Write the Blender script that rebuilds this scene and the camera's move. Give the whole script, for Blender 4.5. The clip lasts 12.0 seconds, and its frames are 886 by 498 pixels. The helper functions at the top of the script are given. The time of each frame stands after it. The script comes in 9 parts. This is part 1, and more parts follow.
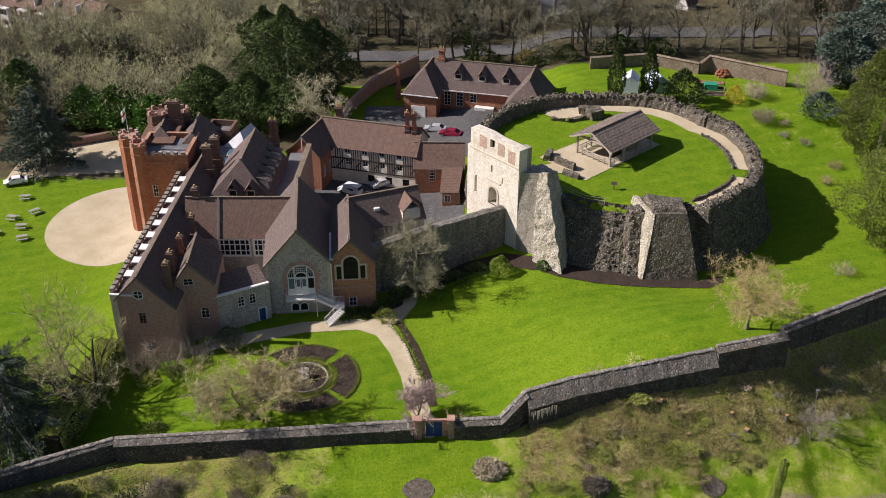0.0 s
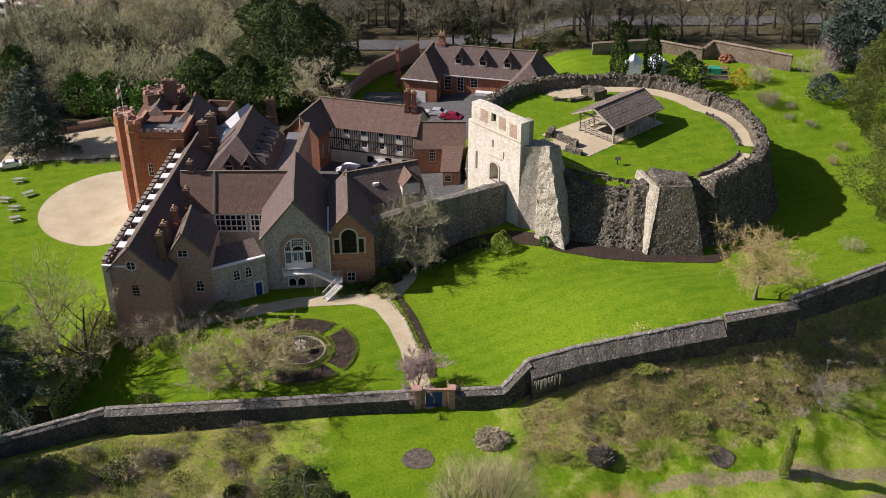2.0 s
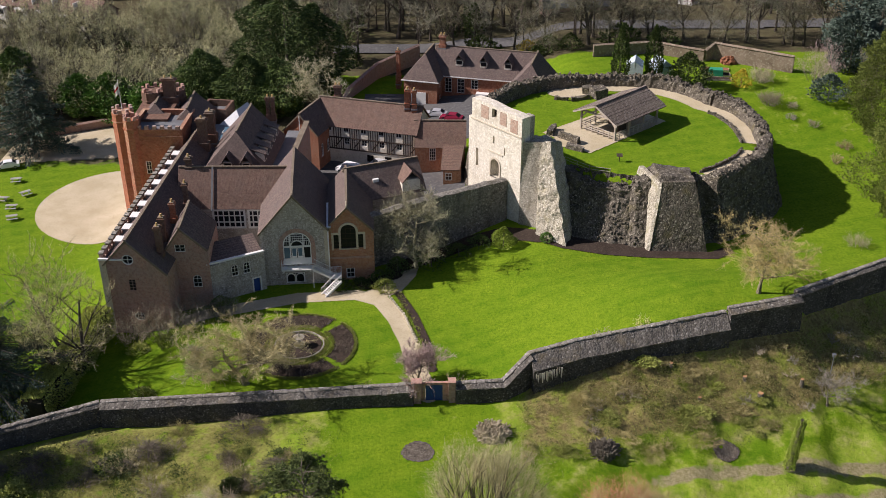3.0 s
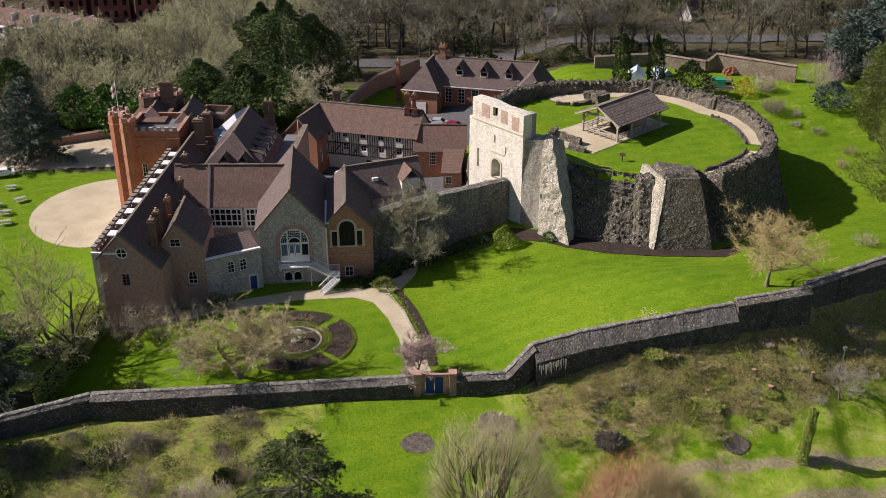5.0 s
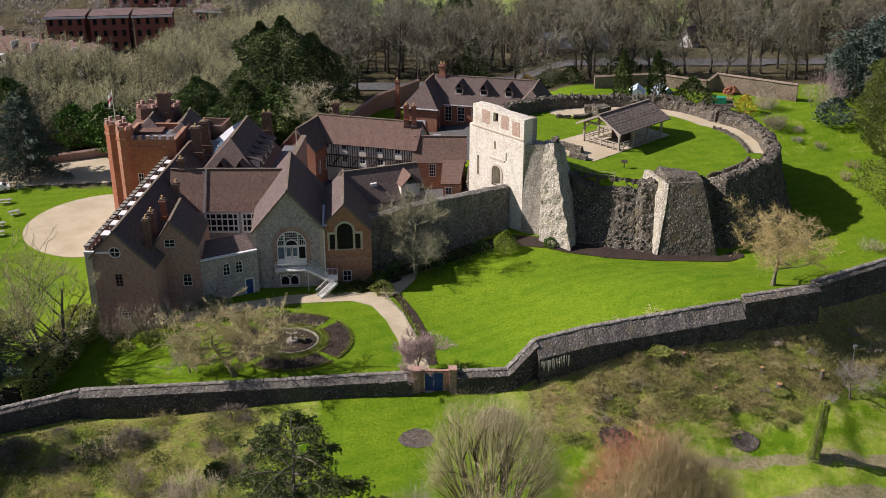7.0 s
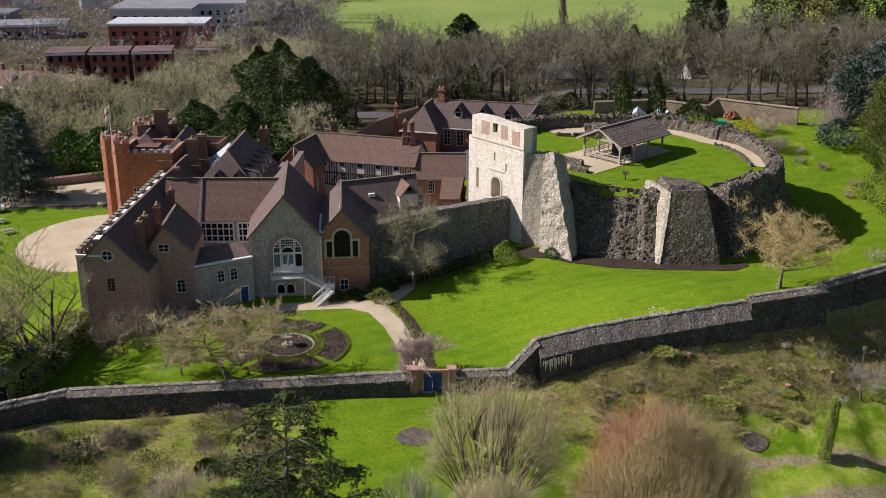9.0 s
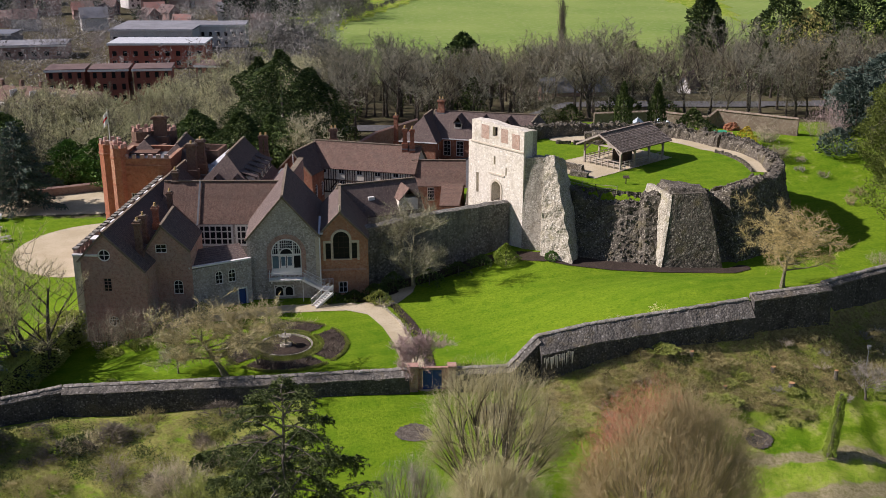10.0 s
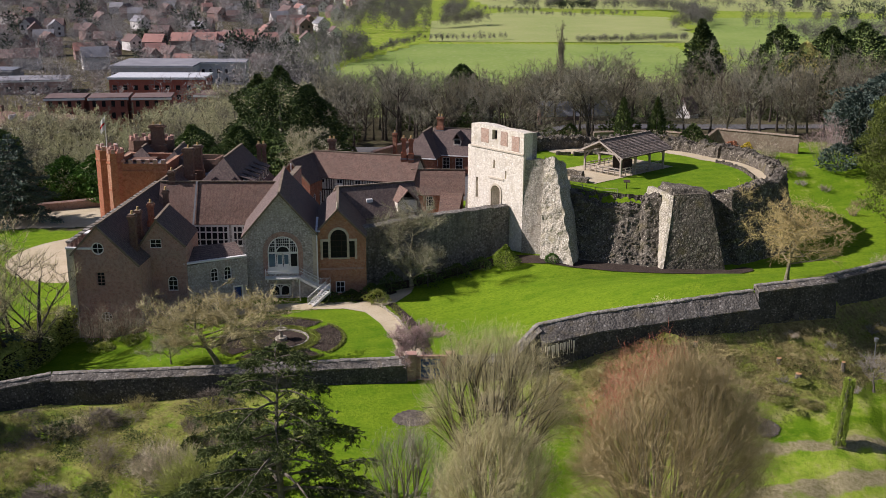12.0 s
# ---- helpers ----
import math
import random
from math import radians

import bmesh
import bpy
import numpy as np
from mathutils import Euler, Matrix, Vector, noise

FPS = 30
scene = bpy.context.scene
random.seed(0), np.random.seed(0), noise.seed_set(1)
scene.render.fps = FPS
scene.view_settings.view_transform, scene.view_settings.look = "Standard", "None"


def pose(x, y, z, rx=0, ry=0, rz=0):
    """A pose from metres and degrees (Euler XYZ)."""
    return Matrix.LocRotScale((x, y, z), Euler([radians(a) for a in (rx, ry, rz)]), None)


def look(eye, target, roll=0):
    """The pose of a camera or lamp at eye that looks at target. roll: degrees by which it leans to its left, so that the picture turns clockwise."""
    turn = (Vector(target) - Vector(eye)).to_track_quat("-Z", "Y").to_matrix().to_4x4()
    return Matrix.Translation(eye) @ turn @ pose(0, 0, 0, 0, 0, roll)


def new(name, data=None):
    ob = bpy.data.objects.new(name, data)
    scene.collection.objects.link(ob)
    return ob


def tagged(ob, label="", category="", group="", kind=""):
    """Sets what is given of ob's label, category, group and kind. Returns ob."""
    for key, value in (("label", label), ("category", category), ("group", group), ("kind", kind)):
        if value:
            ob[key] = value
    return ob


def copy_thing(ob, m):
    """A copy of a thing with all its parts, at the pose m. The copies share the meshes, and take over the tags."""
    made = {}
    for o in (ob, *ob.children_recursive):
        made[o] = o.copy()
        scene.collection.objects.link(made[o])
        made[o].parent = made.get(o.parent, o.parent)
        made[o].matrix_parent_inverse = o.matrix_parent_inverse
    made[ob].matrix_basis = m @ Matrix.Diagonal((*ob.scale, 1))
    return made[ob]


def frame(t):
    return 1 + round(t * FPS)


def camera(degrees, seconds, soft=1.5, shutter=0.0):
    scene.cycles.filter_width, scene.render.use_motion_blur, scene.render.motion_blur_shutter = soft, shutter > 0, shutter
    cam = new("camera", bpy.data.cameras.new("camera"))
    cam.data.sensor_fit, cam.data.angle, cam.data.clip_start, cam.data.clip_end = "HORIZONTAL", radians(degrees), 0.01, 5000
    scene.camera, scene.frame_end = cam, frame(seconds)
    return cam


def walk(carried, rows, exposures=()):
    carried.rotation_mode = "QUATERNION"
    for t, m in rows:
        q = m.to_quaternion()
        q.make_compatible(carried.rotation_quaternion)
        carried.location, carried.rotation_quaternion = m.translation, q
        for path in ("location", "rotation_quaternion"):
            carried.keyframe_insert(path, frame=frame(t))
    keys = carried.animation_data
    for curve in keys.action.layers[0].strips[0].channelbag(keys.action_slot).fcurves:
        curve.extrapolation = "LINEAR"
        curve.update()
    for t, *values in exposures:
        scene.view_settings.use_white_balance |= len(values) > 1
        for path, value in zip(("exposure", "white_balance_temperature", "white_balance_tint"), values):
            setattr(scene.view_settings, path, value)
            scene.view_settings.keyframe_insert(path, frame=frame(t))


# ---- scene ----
cam = camera(44.6, 12.0, soft=0.6)
METRES, EYE, TILT, LEAN, TURN = 46.0, 90.0, -31.5, 0.0, 0.0
ROWS = [
    (0.0, 0.0, 0.0, 0.0, 0.0, 0.0, -0.0),
    (0.5, 0.0008, 0.0206, -0.0412, 0.03, 0.13, 0.02),
    (1.0, 0.0017, 0.0389, -0.0787, 0.04, 0.36, 0.04),
    (1.5, 0.0028, 0.0572, -0.1152, 0.06, 0.74, 0.04),
    (2.0, 0.0024, 0.0747, -0.1509, 0.06, 1.2, 0.06),
    (2.5, 0.0016, 0.0937, -0.1898, 0.05, 1.71, 0.03),
    (3.0, 0.0031, 0.1104, -0.2239, 0.09, 2.25, 0.04),
    (5.0, 0.0014, 0.1827, -0.3681, 0.09, 4.73, 0.07),
    (5.5, -0.0001, 0.2027, -0.4063, 0.1, 5.45, 0.09),
    (6.0, -0.0013, 0.2199, -0.4429, 0.08, 6.17, 0.07),
    (6.5, -0.0017, 0.2385, -0.4816, 0.04, 6.98, 0.05),
    (7.0, -0.001, 0.2563, -0.5184, 0.03, 7.75, 0.03),
    (9.0, -0.0002, 0.337, -0.6663, -0.01, 11.08, 0.03),
    (9.5, -0.0008, 0.3573, -0.7049, -0.02, 11.92, 0.05),
    (10.0, -0.0015, 0.3761, -0.7415, -0.05, 12.7, 0.01),
    (10.5, -0.0021, 0.3962, -0.7798, -0.07, 13.49, -0.01),
    (11.0, -0.0025, 0.4155, -0.8153, -0.1, 14.21, -0.06),
    (11.5, -0.0021, 0.4363, -0.8536, -0.13, 14.99, -0.09),
    (12.0, -0.0019, 0.4563, -0.8894, -0.16, 15.71, -0.13),
]
walk(cam, [(t, pose(0, 0, EYE, TILT, LEAN, TURN) @ pose(METRES * x, METRES * y, METRES * z, 90 + pitch, roll, yaw)) for t, x, y, z, yaw, pitch, roll in ROWS],
     exposures=[(0.0, 0.46, 6200, 22), (6.0, 0.42, 6150, 23), (12.0, 0.38, 6050, 24)])

# ---- light ----
world = bpy.data.worlds.new("sky")
scene.world = world
world.use_nodes = True
wn = world.node_tree
sky = wn.nodes.new("ShaderNodeTexSky")
sky.sky_type = "NISHITA"
sky.sun_disc = False
sky.sun_elevation = radians(36)
sky.sun_rotation = radians(-85)
wn.nodes["Background"].inputs[1].default_value = 0.053
wn.links.new(sky.outputs[0], wn.nodes["Background"].inputs[0])
sun_data = bpy.data.lights.new("sun", "SUN")
sun_data.energy, sun_data.angle, sun_data.color = 5.0, radians(0.6), (1.0, 0.93, 0.82)
sun = new("sun", sun_data)
sun.matrix_world = look((-136, 9, 100), (0, 0, 0))


# ---- materials ----
def nodes_of(name, rough=0.9, spec=0.2):
    m = bpy.data.materials.new(name)
    m.use_nodes = True
    b = m.node_tree.nodes["Principled BSDF"]
    b.inputs["Roughness"].default_value = rough
    b.inputs["Specular IOR Level"].default_value = spec
    return m, m.node_tree, b


def ramp(nt, fac, stops):
    r = nt.nodes.new("ShaderNodeValToRGB")
    while len(r.color_ramp.elements) < len(stops):
        r.color_ramp.elements.new(0.5)
    for e, (p, c) in zip(r.color_ramp.elements, stops):
        e.position, e.color = p, (*c, 1)
    nt.links.new(fac, r.inputs[0])
    return r.outputs[0]


def noise_of(nt, scale, detail=4, vec=None, rough=0.6):
    n = nt.nodes.new("ShaderNodeTexNoise")
    n.inputs["Scale"].default_value, n.inputs["Detail"].default_value, n.inputs["Roughness"].default_value = scale, detail, rough
    if vec is not None:
        nt.links.new(vec, n.inputs["Vector"])
    return n.outputs["Fac"]


def coord(nt, kind="Object"):
    return nt.nodes.new("ShaderNodeTexCoord").outputs[kind]


def mix(nt, fac, a, b, mode="MIX"):
    n = nt.nodes.new("ShaderNodeMix")
    n.data_type, n.blend_type = "RGBA", mode
    for s, v in ((n.inputs[0], fac), (n.inputs[6], a), (n.inputs[7], b)):
        if isinstance(v, (int, float)):
            s.default_value = v
        elif isinstance(v, tuple):
            s.default_value = (*v, 1)
        else:
            nt.links.new(v, s)
    return n.outputs[2]


def bump(nt, b, h, dist, strength=1.0):
    n = nt.nodes.new("ShaderNodeBump")
    n.inputs["Distance"].default_value, n.inputs["Strength"].default_value = dist, strength
    nt.links.new(h, n.inputs["Height"])
    nt.links.new(n.outputs[0], b.inputs["Normal"])


def blotchy(name, a, b_, c, big=0.25, small=3.0, rough=0.9, relief=0.05, spec=0.2):
    """Two scales of noise over three colours."""
    m, nt, b = nodes_of(name, rough, spec)
    v = coord(nt)
    n1, n2 = noise_of(nt, big, 3, v), noise_of(nt, small, 5, v)
    base = ramp(nt, n1, [(0.35, a), (0.65, b_)])
    nt.links.new(mix(nt, ramp(nt, n2, [(0.5, (0, 0, 0)), (0.72, (1, 1, 1))]), base, c), b.inputs["Base Color"])
    if relief:
        bump(nt, b, n2, relief)
    return m


def plain(name, c, rough=0.5, spec=0.4, metal=0.0, var=0.25):
    m, nt, b = nodes_of(name, rough, spec)
    b.inputs["Metallic"].default_value = metal
    n = noise_of(nt, 1.7, 5, coord(nt))
    d = tuple(x * (1 - var) for x in c)
    nt.links.new(ramp(nt, n, [(0.3, d), (0.7, c)]), b.inputs["Base Color"])
    return m


def tiled(name, a, b_, c, row=0.2, length=0.32, mortar=(0.3, 0.28, 0.25), gap=0.02, relief=0.03, stain=(0.2, 0.2, 0.1), rough=0.9, steep=1.25, big=0.35):
    """Courses of tiles or bricks along the level, with blotches and stains."""
    m, nt, b = nodes_of(name, rough, 0.15)
    v = coord(nt)
    sep = nt.nodes.new("ShaderNodeSeparateXYZ")
    nt.links.new(v, sep.inputs[0])
    add = nt.nodes.new("ShaderNodeMath")
    nt.links.new(sep.outputs[0], add.inputs[0])
    nt.links.new(sep.outputs[1], add.inputs[1])
    mul = nt.nodes.new("ShaderNodeMath")
    mul.operation = "MULTIPLY"
    mul.inputs[1].default_value = steep
    nt.links.new(sep.outputs[2], mul.inputs[0])
    comb = nt.nodes.new("ShaderNodeCombineXYZ")
    nt.links.new(add.outputs[0], comb.inputs[0])
    nt.links.new(mul.outputs[0], comb.inputs[1])
    br = nt.nodes.new("ShaderNodeTexBrick")
    br.inputs["Scale"].default_value = 1.0
    br.inputs["Brick Width"].default_value, br.inputs["Row Height"].default_value = length, row
    br.inputs["Mortar Size"].default_value = gap
    br.inputs["Color1"].default_value, br.inputs["Color2"].default_value, br.inputs["Mortar"].default_value = (*a, 1), (*b_, 1), (*mortar, 1)
    nt.links.new(comb.outputs[0], br.inputs["Vector"])
    n1, n2, n3 = noise_of(nt, big, 4, v), noise_of(nt, 5.0, 6, v, 0.8), noise_of(nt, 2.2, 6, v, 0.8)
    col = mix(nt, ramp(nt, n1, [(0.45, (0, 0, 0)), (0.75, (1, 1, 1))]), br.outputs["Color"], c)
    col = mix(nt, ramp(nt, n3, [(0.45, (0, 0, 0)), (0.66, (0.75, 0.75, 0.75))]), col, tuple(x * 0.45 for x in a))
    col = mix(nt, ramp(nt, n2, [(0.52, (0, 0, 0)), (0.68, (0.85, 0.85, 0.85))]), col, stain)
    nt.links.new(col, b.inputs["Base Color"])
    h = nt.nodes.new("ShaderNodeMath")
    h.operation = "SUBTRACT"
    nt.links.new(n2, h.inputs[0])
    nt.links.new(br.outputs["Fac"], h.inputs[1])
    bump(nt, b, h.outputs[0], relief)
    return m


def leafy(name, dark, light, rough=0.75, per="island"):
    m, nt, b = nodes_of(name, rough, 0.15)
    geo = nt.nodes.new("ShaderNodeNewGeometry")
    r = ramp(nt, geo.outputs["Random Per Island"], [(0.0, dark), (1.0, light)])
    obj = nt.nodes.new("ShaderNodeObjectInfo")
    hsv = nt.nodes.new("ShaderNodeHueSaturation")
    mr = nt.nodes.new("ShaderNodeMapRange")
    mr.inputs[3].default_value, mr.inputs[4].default_value = 0.75, 1.3
    nt.links.new(obj.outputs["Random"], mr.inputs[0])
    nt.links.new(mr.outputs[0], hsv.inputs["Value"])
    nt.links.new(r, hsv.inputs["Color"])
    nt.links.new(hsv.outputs[0], b.inputs["Base Color"])
    return m


def rubble(name, dark, mid, pale, moss, cell=2.2, relief=0.12, stain=0.55):
    """Weathered flint and rubble: uneven stones in mortar, lichen, and broad stains that run down the face."""
    m, nt, b = nodes_of(name, 0.95, 0.1)
    v = coord(nt)
    warp = nt.nodes.new("ShaderNodeTexNoise")
    warp.inputs["Scale"].default_value, warp.inputs["Detail"].default_value = cell * 0.7, 3
    nt.links.new(v, warp.inputs["Vector"])
    shift = mix(nt, 0.5 / cell, v, warp.outputs["Color"], "ADD")
    vo = nt.nodes.new("ShaderNodeTexVoronoi")
    vo.inputs["Scale"].default_value = cell
    nt.links.new(shift, vo.inputs["Vector"])
    sep = nt.nodes.new("ShaderNodeSeparateColor")
    nt.links.new(vo.outputs["Color"], sep.inputs[0])
    st = ramp(nt, sep.outputs[0], [(0.0, dark), (0.5, mid), (0.85, mid), (1.0, pale)])
    st = mix(nt, ramp(nt, vo.outputs["Distance"], [(0.45, (0, 0, 0)), (0.75, (0.7, 0.7, 0.7))]), st, dark)
    n1, n2 = noise_of(nt, 0.22, 5, v), noise_of(nt, 1.1, 7, v, 0.7)
    col = mix(nt, ramp(nt, n1, [(0.42, (0, 0, 0)), (0.7, (0.6, 0.6, 0.6))]), st, mid)
    col = mix(nt, ramp(nt, n2, [(0.56, (0, 0, 0)), (0.74, (0.65, 0.65, 0.65))]), col, pale)
    n3 = noise_of(nt, 0.5, 5, v)
    col = mix(nt, ramp(nt, n3, [(0.54, (0, 0, 0)), (0.74, (0.75, 0.75, 0.75))]), col, moss)
    run = nt.nodes.new("ShaderNodeMapping")
    run.inputs["Scale"].default_value = (1.0, 1.0, 0.22)
    nt.links.new(v, run.inputs["Vector"])
    n4 = noise_of(nt, 0.7, 6, run.outputs[0], 0.65)
    col = mix(nt, ramp(nt, n4, [(0.5, (0, 0, 0)), (0.72, (stain, stain, stain))]), col, tuple(x * 0.55 for x in dark))
    nt.links.new(col, b.inputs["Base Color"])
    h = nt.nodes.new("ShaderNodeMath")
    h.operation = "SUBTRACT"
    nt.links.new(n2, h.inputs[0])
    nt.links.new(vo.outputs["Distance"], h.inputs[1])
    bump(nt, b, h.outputs[0], relief)
    return m


M = {}
M["gravel"] = blotchy("gravel", (0.43, 0.365, 0.235), (0.52, 0.45, 0.31), (0.34, 0.28, 0.18), 0.25, 5.0, 0.95, 0.02)
M["soil"] = blotchy("soil", (0.032, 0.023, 0.017), (0.05, 0.036, 0.027), (0.075, 0.056, 0.04), 0.5, 4.0, 1.0, 0.08)
M["asphalt"] = blotchy("asphalt", (0.07, 0.07, 0.07), (0.11, 0.108, 0.105), (0.15, 0.145, 0.14), 0.15, 2.0, 0.9, 0.01)
M["flint"] = rubble("flint_wall", (0.04, 0.038, 0.036), (0.09, 0.083, 0.075), (0.24, 0.225, 0.2), (0.095, 0.08, 0.05), 6.0, 0.05)
M["coping"] = rubble("coping_stone", (0.13, 0.12, 0.1), (0.27, 0.25, 0.215), (0.46, 0.44, 0.4), (0.2, 0.165, 0.1), 4.0, 0.03, 0.5)
M["slopestone"] = rubble("weathered_slope_stone", (0.07, 0.064, 0.056), (0.16, 0.147, 0.125), (0.34, 0.32, 0.28), (0.17, 0.14, 0.085), 4.5, 0.05, 0.6)
M["keepstone"] = rubble("keep_rubble", (0.045, 0.04, 0.033), (0.15, 0.132, 0.102), (0.42, 0.38, 0.3), (0.125, 0.108, 0.052), 5.5, 0.07, 0.5)
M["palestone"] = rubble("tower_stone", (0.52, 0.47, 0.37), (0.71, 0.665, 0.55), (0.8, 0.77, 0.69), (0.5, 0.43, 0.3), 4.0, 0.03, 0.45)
M["patchbrick"] = tiled("faded_brick_patch", (0.42, 0.26, 0.18), (0.5, 0.34, 0.25), (0.46, 0.36, 0.28), 0.075, 0.22, (0.5, 0.42, 0.34), 0.01, 0.006, (0.52, 0.44, 0.36), 0.9, 1.0)
M["hallstone"] = rubble("hall_stone", (0.25, 0.222, 0.195), (0.47, 0.43, 0.385), (0.64, 0.61, 0.56), (0.37, 0.305, 0.235), 5.0, 0.025, 0.3)
M["brick"] = tiled("red_brick", (0.32, 0.11, 0.055), (0.4, 0.15, 0.08), (0.26, 0.105, 0.07), 0.075, 0.22, (0.4, 0.3, 0.22), 0.008, 0.008, (0.22, 0.1, 0.06), 0.9, 1.0)
M["towerbrick"] = tiled("tower_brick", (0.36, 0.125, 0.065), (0.43, 0.165, 0.09), (0.3, 0.13, 0.085), 0.075, 0.22, (0.45, 0.3, 0.2), 0.008, 0.01, (0.3, 0.13, 0.07), 0.9, 1.0)
M["oldbrick"] = tiled("old_brick", (0.42, 0.22, 0.165), (0.5, 0.285, 0.22), (0.39, 0.285, 0.24), 0.075, 0.22, (0.44, 0.36, 0.3), 0.01, 0.006, (0.44, 0.36, 0.31), 0.9, 1.0)
M["sootbrick"] = tiled("sooty_brick", (0.16, 0.085, 0.06), (0.22, 0.12, 0.085), (0.13, 0.09, 0.07), 0.075, 0.22, (0.2, 0.16, 0.13), 0.01, 0.01, (0.26, 0.2, 0.13), 0.9, 1.0)
M["chapelbrick"] = tiled("chapel_brick", (0.42, 0.17, 0.085), (0.5, 0.24, 0.13), (0.37, 0.2, 0.12), 0.075, 0.22, (0.46, 0.35, 0.26), 0.01, 0.01, (0.42, 0.31, 0.23), 0.9, 1.0)
M["roof"] = tiled("clay_roof_tiles", (0.158, 0.115, 0.102), (0.2, 0.148, 0.13), (0.122, 0.098, 0.09), 0.16, 0.2, (0.08, 0.062, 0.056), 0.016, 0.016, (0.27, 0.235, 0.18), 0.9, 1.3, 0.6)
M["roofwarm"] = tiled("warm_roof_tiles", (0.2, 0.125, 0.096), (0.25, 0.16, 0.124), (0.155, 0.11, 0.09), 0.16, 0.2, (0.105, 0.07, 0.056), 0.016, 0.016, (0.28, 0.22, 0.155), 0.9, 1.3, 0.6)
M["ridge"] = blotchy("ridge_tiles", (0.17, 0.135, 0.095), (0.24, 0.195, 0.14), (0.12, 0.09, 0.065), 0.6, 5.0)
M["shingle"] = tiled("oak_shingles", (0.24, 0.19, 0.15), (0.36, 0.3, 0.25), (0.3, 0.25, 0.21), 0.42, 0.34, (0.06, 0.05, 0.04), 0.035, 0.05, (0.28, 0.24, 0.2), 0.9, 1.7)
M["lead"] = blotchy("lead_sheet", (0.13, 0.135, 0.14), (0.19, 0.195, 0.2), (0.1, 0.103, 0.107), 0.5, 3.0, 0.6, 0.01, 0.35)
M["slate"] = blotchy("slate", (0.12, 0.13, 0.15), (0.17, 0.18, 0.2), (0.22, 0.23, 0.25), 0.5, 4.0, 0.6, 0.02, 0.3)
M["paleslate"] = blotchy("pale_lead", (0.5, 0.52, 0.53), (0.62, 0.63, 0.63), (0.4, 0.41, 0.42), 0.6, 3.0, 0.5, 0.01, 0.4)
M["white"] = plain("white_paint", (0.78, 0.77, 0.73), 0.5, 0.3, 0, 0.12)
M["plaster"] = blotchy("lime_plaster", (0.62, 0.57, 0.47), (0.74, 0.7, 0.6), (0.5, 0.44, 0.34), 0.4, 3.0, 0.9, 0.01)
M["timber"] = blotchy("dark_timber", (0.045, 0.035, 0.028), (0.075, 0.055, 0.042), (0.11, 0.085, 0.065), 0.6, 8.0, 0.85, 0.01)
M["oak"] = blotchy("weathered_oak", (0.34, 0.29, 0.23), (0.44, 0.39, 0.32), (0.24, 0.2, 0.16), 0.8, 9.0, 0.85, 0.01)
M["dressing"] = blotchy("stone_dressing", (0.5, 0.44, 0.33), (0.58, 0.52, 0.41), (0.38, 0.32, 0.23), 0.7, 5.0, 0.9, 0.01)
M["glass"] = plain("window_glass", (0.012, 0.013, 0.016), 0.35, 0.2, 0, 0.3)
M["skyglass"] = plain("roof_glass", (0.1, 0.17, 0.22), 0.1, 0.6, 0, 0.2)
M["bluepaint"] = plain("blue_paint", (0.03, 0.075, 0.26), 0.5, 0.3)
M["metal"] = plain("grey_metal", (0.3, 0.31, 0.32), 0.4, 0.5, 0.6)
# Shade inside openings, put in as a near-black colour.
M["dark"] = plain("hollow_shade", (0.02, 0.018, 0.016), 0.9, 0.1)
M["potclay"] = blotchy("chimney_clay", (0.45, 0.3, 0.12), (0.5, 0.36, 0.16), (0.3, 0.2, 0.08), 2.0, 6.0)
M["bark"] = blotchy("bark", (0.1, 0.085, 0.065), (0.16, 0.14, 0.11), (0.22, 0.2, 0.16), 0.8, 5.0, 0.95, 0.05)
M["darkbark"] = blotchy("dark_bark", (0.05, 0.042, 0.032), (0.09, 0.075, 0.058), (0.13, 0.115, 0.09), 0.8, 5.0, 0.95, 0.05)
M["palebark"] = blotchy("mossy_bark", (0.13, 0.115, 0.07), (0.22, 0.2, 0.12), (0.32, 0.3, 0.2), 0.8, 5.0, 0.95, 0.05)
M["stembark"] = blotchy("young_bark", (0.16, 0.13, 0.085), (0.28, 0.235, 0.16), (0.36, 0.31, 0.22), 0.8, 5.0, 0.95, 0.05)
M["woodtwig"] = leafy("woodland_brown_twigs", (0.14, 0.126, 0.076), (0.25, 0.227, 0.142))
M["woodgrey"] = leafy("woodland_grey_twigs", (0.138, 0.133, 0.093), (0.24, 0.231, 0.168))
M["woodolive"] = leafy("woodland_olive_twigs", (0.33, 0.325, 0.17), (0.53, 0.51, 0.3))
M["darktwig"] = leafy("dark_twigs", (0.09, 0.075, 0.055), (0.24, 0.205, 0.155))
M["rimtwig"] = leafy("young_red_twigs", (0.3, 0.1, 0.06), (0.45, 0.17, 0.11))
M["dometwig"] = leafy("tan_twigs", (0.23, 0.18, 0.088), (0.38, 0.305, 0.16))
M["paletwig"] = leafy("pale_twigs", (0.4, 0.345, 0.15), (0.76, 0.66, 0.36))
M["wisptwig"] = leafy("wispy_grey_green_twigs", (0.23, 0.215, 0.125), (0.5, 0.47, 0.31))
M["twig"] = leafy("brown_twigs", (0.22, 0.185, 0.125), (0.5, 0.43, 0.31))
M["olivetwig"] = leafy("olive_twigs", (0.28, 0.25, 0.12), (0.6, 0.54, 0.31))
M["greytwig"] = leafy("grey_twigs", (0.19, 0.17, 0.135), (0.42, 0.38, 0.31))
M["redtwig"] = leafy("red_twigs", (0.25, 0.165, 0.1), (0.5, 0.37, 0.25))
